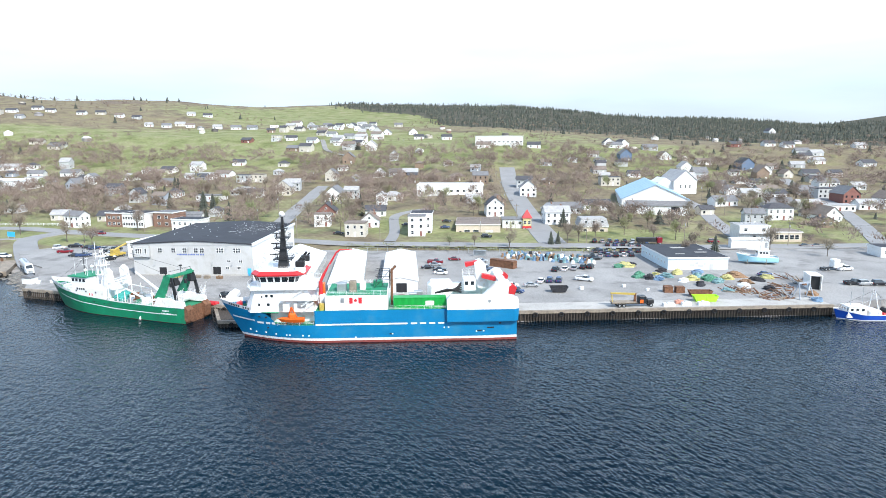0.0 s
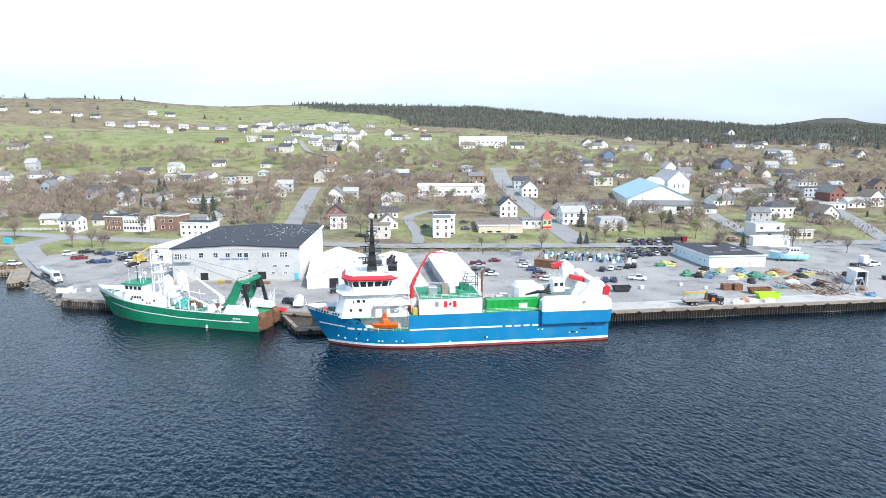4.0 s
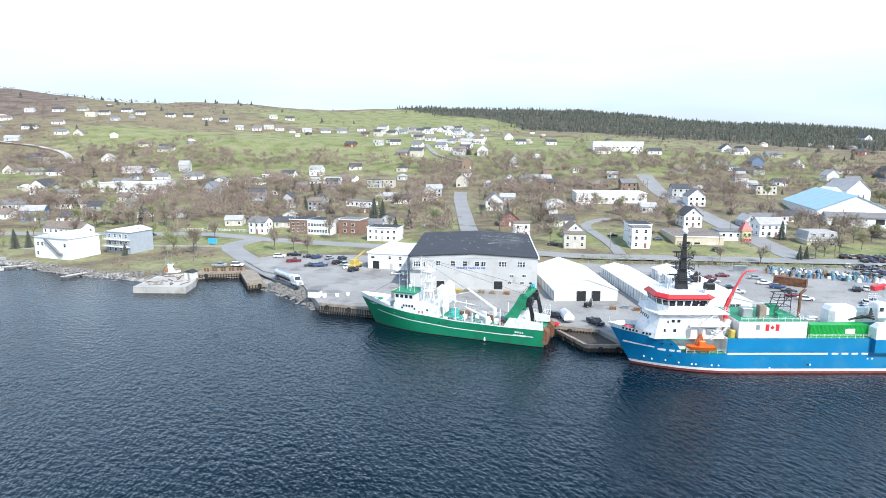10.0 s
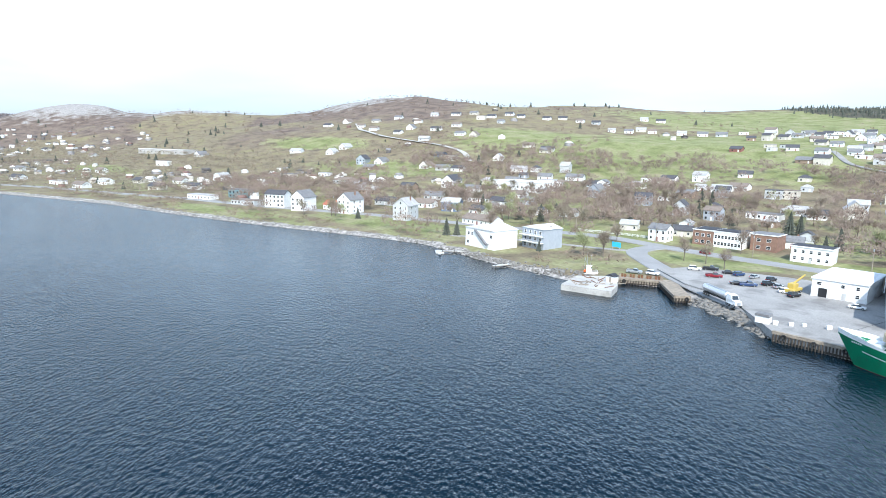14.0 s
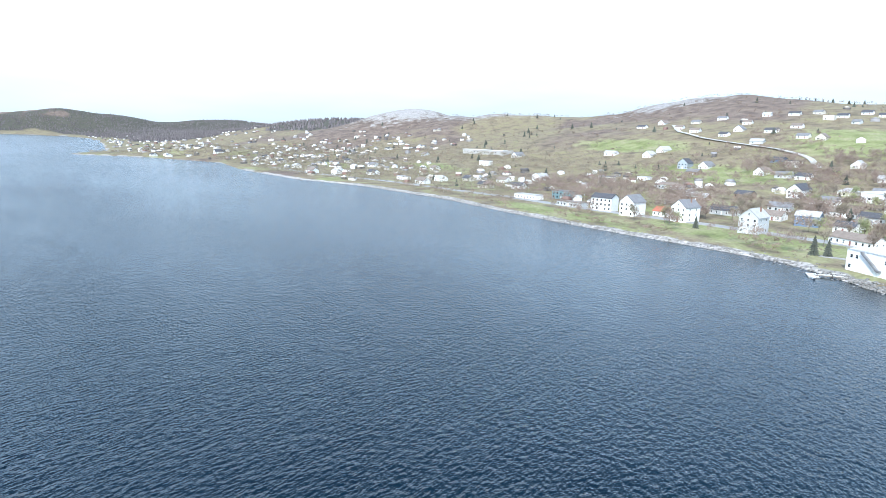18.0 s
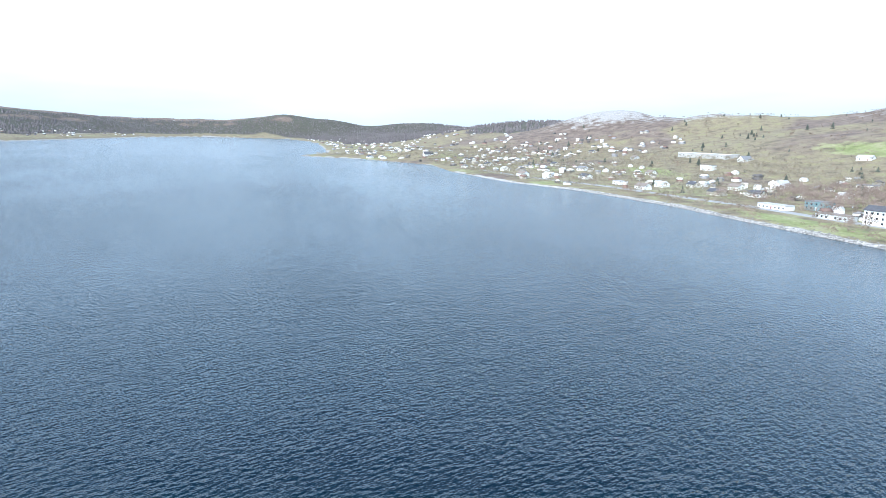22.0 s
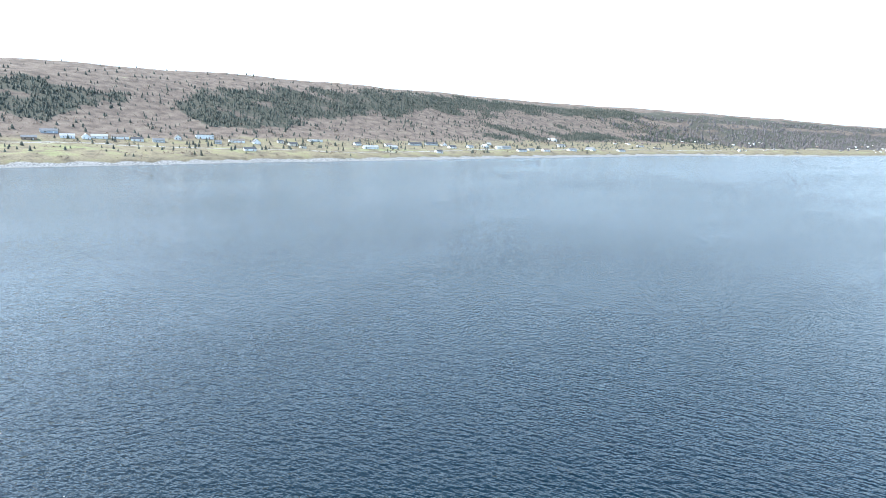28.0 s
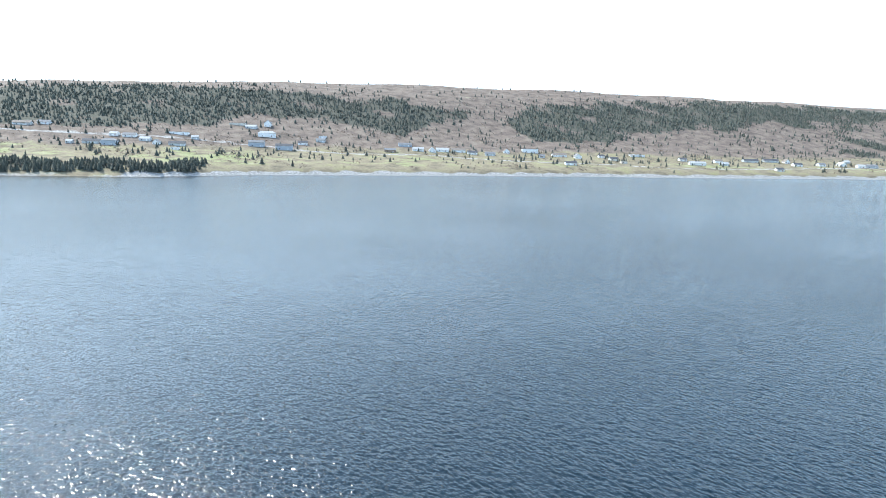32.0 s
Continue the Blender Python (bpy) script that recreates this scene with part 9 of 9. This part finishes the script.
def tree(x, y, h, kind, turn=0):
    """A single tree; kind: bare, bud or spruce, of three forms each."""
    form = int(abs(x * 3 + y)) % 3
    key = (kind, form)
    at = pose(x, y, z_at(x, y), 0, 0, turn) @ Matrix.Diagonal((h / 10, h / 10, h / 10, 1))
    if key in TREES:
        ob = copy_thing(TREES[key], pose(x, y, z_at(x, y), 0, 0, turn))
        ob.scale = (h / 10, h / 10, h / 10)
        return ob
    th = thing("tree", x, y, z_at(x, y), turn, {"bare": "leafless grey-brown deciduous tree in early spring", "bud": "deciduous tree with first yellow-green buds", "spruce": "dark green spruce tree standing among houses"}[kind], "tree", "town trees")
    if kind == "spruce":
        part("trunk", Geo().rod((0, 0, -0.4), (0, 0, 9.6), 0.16, 0.03), BARK, th)
        me = spruce_geo(form).mesh("crown", NEEDLE)
        me.transform(Matrix.Diagonal((14, 14, 10, 1)))
        part("crown", me, None, th)
    else:
        part("trunk", limb_geo(form + 5, 10), BARK, th)
        v, f = bare_template(form + 30, 620, thick=0.0058 if kind == "bare" else 0.009)
        me = bpy.data.meshes.new("crown")
        me.from_pydata((v * 10).tolist(), [], f.tolist())
        me.materials.append(TWIG if kind == "bare" else BUD)
        part("crown", me, None, th)
    th.scale = (h / 10, h / 10, h / 10)
    TREES[key] = th
    return th


HOUSE_SPOTS = np.array([(o.location.x, o.location.y) for o in scene.objects if o.parent is None and o.get("category") in ("house", "shop", "hall", "church", "office", "school", "building", "warehouse", "trailer")])
ROADS = [np.array([(v.co.x, v.co.y) for v in o.data.vertices]) for o in scene.objects if o.get("category") == "road"]
ROAD_SPOTS = np.concatenate(ROADS)


BIG_LOTS = ((62, 118, 335, 428), (106, 132, 414, 446), (-56, -6, 388, 424), (-396, -342, 424, 460), (-144, -70, 196, 264), (-22, 4, 280, 312), (34, 52, 286, 304), (100, 132, 278, 298), (-284, -236, 228, 262), (-202, -160, 300, 318), (-158, -138, 284, 300), (-42, -26, 276, 292))


def clear(x, y, from_house, from_road):
    ok = np.ones(len(x), bool)
    for x0, x1, y0, y1 in BIG_LOTS:
        ok &= (x < x0 - 2) | (x > x1 + 2) | (y < y0 - 7) | (y > y1 + 2)
    for hx, hy in HOUSE_SPOTS:
        ok &= (np.abs(x - hx) > from_house) | (y < hy - from_house * 0.9) | (y > hy + from_house * 1.5)
    for k in range(0, len(x), 2000):
        a = slice(k, k + 2000)
        d = np.full(len(x[a]), 1e9)
        for j in range(0, len(ROAD_SPOTS), 3):
            d = np.minimum(d, (x[a] - ROAD_SPOTS[j, 0]) ** 2 + (y[a] - ROAD_SPOTS[j, 1]) ** 2)
        ok[a] &= d > from_road ** 2
    return ok


def heights(x, y):
    i = np.clip(np.searchsorted(gx, x) - 1, 0, len(gx) - 2)
    j = np.clip(np.searchsorted(gy, y) - 1, 0, len(gy) - 2)
    u, v = (x - gx[i]) / (gx[i + 1] - gx[i]), (y - gy[j]) / (gy[j + 1] - gy[j])
    return (GZ[j, i] * (1 - u) + GZ[j, i + 1] * u) * (1 - v) + (GZ[j + 1, i] * (1 - u) + GZ[j + 1, i + 1] * u) * v


def sow(name, templates, x, y, h, material, label, category, seed, wide=(0.85, 1.2)):
    """Copies of unit templates at the places, joined into one mesh."""
    if len(x) == 0:
        return
    rnd = np.random.RandomState(seed)
    z, V, F, base = heights(x, y), [], [], 0
    pick = rnd.randint(0, len(templates), len(x))
    for t, (tv, tf) in enumerate(templates):
        m = pick == t
        n = int(m.sum())
        if not n:
            continue
        a, w = rnd.uniform(0, 6.28, n), rnd.uniform(*wide, n)
        c, s = np.cos(a), np.sin(a)
        X = (tv[None, :, 0] * c[:, None] - tv[None, :, 1] * s[:, None]) * (h[m] * w)[:, None] + x[m][:, None]
        Y = (tv[None, :, 0] * s[:, None] + tv[None, :, 1] * c[:, None]) * (h[m] * w)[:, None] + y[m][:, None]
        Z = tv[None, :, 2] * h[m][:, None] + z[m][:, None] - 0.15
        V.append(np.stack([X, Y, Z], -1).reshape(-1, 3))
        F.append((tf[None] + (np.arange(n) * len(tv))[:, None, None]).reshape(-1, tf.shape[1]) + base)
        base += n * len(tv)
    bulk(name, np.concatenate(V), np.concatenate(F), material, label, category)


def scatter(seed, n, x0, x1, y0, y1, chance):
    """Random places in a box, kept by chance(x, y, inland, south)."""
    rnd = np.random.RandomState(seed)
    x, y = rnd.uniform(x0, x1, n), rnd.uniform(y0, y1, n)
    d, south = inland(x, y)
    keep = rnd.uniform(size=n) < chance(x, y, d, south)
    return x[keep], y[keep]


def meadow(x, y):
    g, _, _ = cover(x, y)
    return smooth(0.7, 0.95, g)


rnd = np.random.RandomState(21)
# single trees near the roads and the waterfront
tx, ty = scatter(31, 900, -420, 210, 236, 440, lambda x, y, d, s: (0.35 + 0.5 * (wobble(x, y, 33) > -0.1)) * (d > 36) * (1 - (np.abs(x + 30) < 95) * (y < 262)))
ok = clear(tx, ty, 8.0, 7.5)
tx, ty = tx[ok][:230], ty[ok][:230]
for k, (x, y) in enumerate(zip(tx, ty)):
    q = rnd.uniform()
    tree(float(x), float(y), float(rnd.uniform(6.5, 12)) if q < 0.9 else float(rnd.uniform(6, 11)), "bare" if q < 0.74 else "bud" if q < 0.9 else "spruce", float(rnd.uniform(0, 360)))
for x, y, h, kind in ((28, 262, 10, "bare"), (33, 266, 9, "bare"), (21, 259, 6, "spruce"), (24, 260.5, 5.5, "spruce"), (4, 251, 9, "bare"), (30, 300, 9, "spruce"), (-165, 340, 14, "spruce"), (-161, 343, 12, "spruce"), (-303, 250, 9, "spruce"), (-298, 252, 8, "spruce"), (-245, 240, 5, "spruce"), (60, 300, 8, "bud"), (70, 305, 9, "bud"), (82, 300, 8, "bare"), (90, 310, 10, "bare"), (-20, 252, 5, "bud"), (-10, 253, 6, "bare")):
    tree(x, y, h, kind, 40 * h)

bare = [bare_template(s, 86, thick=0.014) for s in range(5)]
light = [bare_template(s + 9, 36, thick=0.034) for s in range(4)]
GROVES = ((-392, 553, 120, 36), (-293, 571, 60, 26), (-99, 546, 80, 46), (-2, 529, 85, 46), (-300, 399, 55, 70), (-245, 355, 38, 32), (-299, 457, 45, 30), (-88, 447, 25, 45), (-54, 419, 20, 45), (-30, 334, 14, 30),
          (-2, 379, 18, 30), (-140, 409, 18, 70), (-125, 312, 9, 22), (57, 546, 60, 40), (127, 555, 70, 40), (-475, 513, 70, 40), (-380, 360, 40, 30), (60, 330, 22, 20), (150, 451, 40, 30), (-199, 427, 40, 25), (40, 439, 24, 40), (-480, 330, 60, 40), (-430, 300, 30, 20), (-560, 330, 60, 40), (-520, 280, 40, 14), (-390, 250, 20, 8), (-460, 240, 30, 8), (-330, 250, 25, 9), (-310, 305, 40, 16))


def grove(x, y):
    e = np.full(x.shape, 9.0)
    for cx, cy, rx, ry in GROVES:
        e = np.minimum(e, np.hypot((x - cx) / rx, (y - cy) / ry))
    return smooth(1.15, 0.75, e + 0.25 * wobble(x, y, 17))


ux, uy = scatter(40, 17000, -640, 220, 226, 640, lambda x, y, d, s: 0.36 * grove(x, y) * (d > 14))
ok = clear(ux, uy, 7.0, 6.0)
ux, uy = ux[ok], uy[ok]
k = rnd.uniform(size=len(ux)) < 0.92
stems = [bare_template(s + 80, 140, thick=0.0105) for s in range(5)]
sow("grove", stems, ux[k], uy[k], rnd.uniform(7, 12.5, k.sum()), TWIG, "thick leafless groves between the rows of houses", "trees", 14, (0.9, 1.3))
sow("budding_grove", stems, ux[~k], uy[~k], rnd.uniform(6, 10, (~k).sum()), BUD, "pale green budding trees among the leafless groves", "trees", 18, (0.9, 1.3))
bx, by = scatter(41, 9000, -620, 420, 250, 640, lambda x, y, d, s: 0.62 * (wobble(x, y, 37) + 0.35 * wobble(x, y, 15) > -0.12) * (1 - meadow(x, y)) * (d > 55) * smooth(470, 300, d) + 0.16 * (d > 60) * (1 - meadow(x, y)))
ok = clear(bx, by, 7.0, 7.0)
bx, by = bx[ok], by[ok]
hh = rnd.uniform(6, 11, len(bx))
k = rnd.uniform(size=len(bx))
sow("bare_woods", bare, bx[k < 0.9], by[k < 0.9], hh[k < 0.9], TWIG, "leafless grey-brown woods between the houses", "trees", 1, (1.0, 1.5))
sow("budding_woods", bare, bx[k >= 0.9], by[k >= 0.9], hh[k >= 0.9], BUD, "woods with first yellow-green buds", "trees", 2, (1.0, 1.5))
# bare scrub farther along the coast and up the hill
sx, sy = scatter(43, 14000, -1500, 900, 120, 1000, lambda x, y, d, s: ((x < -560) | (d > 330)) * (d > 18) * (0.25 + 0.4 * (wobble(x, y, 60) > 0)) * (1 - 0.9 * meadow(x, y)))
ok = clear(sx, sy, 7.0, 5.0)
sx, sy = sx[ok], sy[ok]
sow("hill_scrub", light, sx, sy, rnd.uniform(2.5, 6.5, len(sx)), SHRUB, "brown leafless scrub on the hillside", "shrubs", 3, (1.0, 1.7))
wx, wy = scatter(44, 1500, -700, -205, 205, 262, lambda x, y, d, s: (d > 5) * (d < 40) * (wobble(x, y, 22) > -0.15) * 0.85)
ok = clear(wx, wy, 7.0, 3.0)
wx, wy = wx[ok], wy[ok]
sow("shore_scrub", light, wx, wy, rnd.uniform(1.5, 4.5, len(wx)), SHRUB, "brown shrubs on the bank above the shore", "shrubs", 4, (1.2, 1.9))

vx, vy = scatter(46, 24000, -1480, -540, -80, 560, lambda x, y, d, s: (d > 10) * smooth(420, 240, d) * (0.25 + 0.45 * (wobble(x, y, 44) + 0.5 * wobble(x, y, 17) > -0.1)) * (1 - 0.6 * meadow(x, y)))
ok = clear(vx, vy, 6.0, 4.0)
vx, vy = vx[ok], vy[ok]
sow("headland_scrub", [bare_template(s + 40, 26, thick=0.042) for s in range(4)], vx, vy, rnd.uniform(3.0, 7.5, len(vx)), TWIG, "leafless trees and scrub along the headland", "trees", 15, (0.9, 1.5))

# greyer, paler tree colour: distance haze is mixed into the base colour
FAR_WOOD = mat("hazed_far_woods", (0.115, 0.1, 0.1), 0.9, var=0.35, scale=0.01, fine=0.1)
# spruce: single-mesh forests
def cone(seed, n=7, tiers=4):
    g = spruce_geo(seed, tiers, n)
    return np.array(g.v, float) * (1.25, 1.25, 1), np.array(g.f)


cones = [cone(s) for s in range(4)]
small = [cone(s + 7, 4, 3) for s in range(4)]
fx, fy = scatter(51, 44000, -330, 1500, 560, 1500, lambda x, y, d, s: forest(x, y) * (1 - meadow(x, y)) * smooth(1350, 900, d) * np.clip(0.7 + 0.55 * wobble(x, y, 35) + 0.3 * wobble(x, y, 14), 0.04, 1))
ok = clear(fx, fy, 9.0, 6.0)
fx, fy = fx[ok], fy[ok]
sow("spruce_forest", small, fx, fy, rnd.uniform(3.2, 7.5, len(fx)), NEEDLE, "dense dark spruce forest on the ridge", "trees", 5)
k = rnd.uniform(size=len(fx)) < 0.28
bx2, by2 = fx[k] + rnd.uniform(-4, 4, k.sum()), fy[k] + rnd.uniform(-4, 4, k.sum())
sow("forest_birches", [bare_template(s + 70, 16, thick=0.05) for s in range(3)], bx2, by2, rnd.uniform(3.5, 6.5, k.sum()), TWIG, "grey-brown leafless birches among the ridge spruce", "trees", 19, (0.9, 1.4))
px, py = scatter(52, 9000, -1600, 700, 240, 1200, lambda x, y, d, s: (d > 60) * (0.012 + 0.1 * (wobble(x, y, 50) > 0.35) * smooth(620, 380, d) + 0.02 * (x < -430)) * (1 - 0.8 * meadow(x, y)) * (1 - smooth(0.15, 0.5, cover(x, y)[2])) + 0.05 * (x > 120) * (d > 200))
ok = clear(px, py, 7.0, 6.0)
px, py = px[ok], py[ok]
sow("scattered_spruce", cones, px, py, rnd.uniform(3.5, 9.5, len(px)), NEEDLE, "scattered dark spruces on the hillside", "trees", 6, (1.2, 1.8))
# far shore
fx, fy = scatter(53, 76000, -2000, 700, -1600, -820, lambda x, y, d, s: s * (0.8 * forest(x, y) + 0.05 * (d > 60) * smooth(700, 450, d)))
sow("spruce_slope", small, fx, fy, rnd.uniform(2.8, 6.5, len(fx)), NEEDLE, "patchy dark spruce on the far slope", "trees", 7, (1.2, 2.0))
fx, fy = scatter(54, 30000, -2400, 400, -1700, -820, lambda x, y, d, s: s * (d > 14) * (0.35 + 0.2 * wobble(x, y, 50)) * smooth(620, 400, d) * np.where(d < 110, 0.45 + 0.5 * wobble(x, y, 33), 1.0))
sow("brown_slope_scrub", [bare_template(s + 60, 22, thick=0.04) for s in range(3)], fx, fy, rnd.uniform(2, 4.5, len(fx)), SHRUB, "brown leafless scrub on the far slope", "shrubs", 8, (1.1, 1.9))
fx, fy = scatter(55, 4200, 45, 420, -830, -660, lambda x, y, d, s: s * (d > 8) * (d + 14 * wobble(x, y, 21) < 44) * 0.9)
sow("shore_spruce", cones, fx, fy, rnd.uniform(4, 8.5, len(fx)), NEEDLE, "dark spruce thicket at the far shore", "trees", 9, (1.3, 2.2))
fx, fy = scatter(56, 22000, -4700, -1700, -1500, 900, lambda x, y, d, s: 0.8 * (forest(x, y) > 0.35))
sow("distant_woods", small, fx, fy, rnd.uniform(6, 10, len(fx)), FAR_WOOD, "distant wooded hills at the head of the bay", "trees", 10, (1.6, 2.8))
# thickets on the bluff of the far shore and between its houses
fx, fy = scatter(58, 24000, -1300, 420, -1180, -690, lambda x, y, d, s: s * (d > 9) * ((d < 46) * (wobble(x, y, 26) + 0.5 * wobble(x, y, 11) > 0.15) * 0.8 + (d > 70) * (d < 270) * (wobble(x, y, 38) + 0.6 * wobble(x, y, 13) > 0.25) * 0.55))
ok = clear(fx, fy, 9.0, 4.0)
fx, fy = fx[ok], fy[ok]
k = rnd.uniform(size=len(fx)) < 0.06
sow("bluff_thicket", [bare_template(s + 50, 20, thick=0.055) for s in range(4)], fx[~k], fy[~k], rnd.uniform(2.5, 6, (~k).sum()), SHRUB, "leafless thickets on the far bluff and among houses", "shrubs", 16, (1.0, 1.6))
sow("bluff_spruce", cones, fx[k], fy[k], rnd.uniform(3, 8, k.sum()), NEEDLE, "single dark spruces among the far houses", "trees", 17, (1.1, 1.9))
# low hedges along the road
hx, hy = scatter(57, 260, -62, 45, 247, 251.5, lambda x, y, d, s: 0.6 + 0 * x)
sow("hedge", light, hx, hy, rnd.uniform(1.4, 2.6, len(hx)), BUD, "low scrubby hedge behind the yard", "hedge", 11, (1.3, 2.0))
# dwellings too far off to tell apart, along the headland and the head of the bay
fx, fy = scatter(61, 2300, -1450, -440, 0, 620, lambda x, y, d, s: (d > 22) * (d < np.where(x < -1100, 460, 230)) * 0.36 * (wobble(x, y, 70) > -0.35) * np.where(x > -620, (d > 60), 1))
gx2, gy2 = scatter(62, 2600, -3600, -1480, -1300, 500, lambda x, y, d, s: (d > 20) * ((d < 220) * 0.25 + (y > -200) * (x > -2600) * (d < 480) * 0.35))
ok = clear(fx, fy, 9.0, 7.0)
fx, fy = np.r_[fx[ok], gx2], np.r_[fy[ok], gy2]
unit = Geo().box(-0.6, 0.6, -0.45, 0.45, -0.4, 0.42).prism([(-0.66, 0.42), (0.66, 0.42), (0.0, 0.75)], -0.5, 0.5)
unit_v = np.array(unit.v, float)
tri = np.array([t for f in unit.f for t in ([f] if len(f) == 3 else [(f[0], f[1], f[2]), (f[0], f[2], f[3])])])
hx, hy = scatter(63, 500, -800, 700, 420, 860, lambda x, y, d, s: (d > 300) * (d < 640) * 0.12)
ok = clear(hx, hy, 12.0, 8.0)
fx, fy = np.r_[fx, hx[ok]], np.r_[fy, hy[ok]]
PALE_HOUSE = mat("far_house_paint", (0.62, 0.6, 0.56), 0.7, var=0.2)
nodes, links = PALE_HOUSE.node_tree.nodes, PALE_HOUSE.node_tree.links
island, tones = nodes.new("ShaderNodeNewGeometry"), nodes.new("ShaderNodeValToRGB")
tones.color_ramp.interpolation = "CONSTANT"
for p, c in ((0.2, (0.1, 0.09, 0.085)), (0.38, (0.45, 0.41, 0.35)), (0.55, (0.25, 0.24, 0.24)), (0.75, (0.7, 0.69, 0.66)), (0.86, (0.2, 0.12, 0.1))):
    tones.color_ramp.elements.new(p).color = (*c, 1)
tones.color_ramp.elements[0].color = (0.76, 0.75, 0.73, 1)
tones.color_ramp.elements[len(tones.color_ramp.elements) - 1].color = (0.45, 0.48, 0.5, 1)
links.new(island.outputs["Random Per Island"], tones.inputs["Fac"])
links.new(tones.outputs["Color"], nodes["Principled BSDF"].inputs["Base Color"])
sow("distant_houses", [(unit_v, tri)], fx, fy, rnd.uniform(4.5, 7, len(fx)), PALE_HOUSE, "far-off pale houses scattered along the shore", "houses", 12)
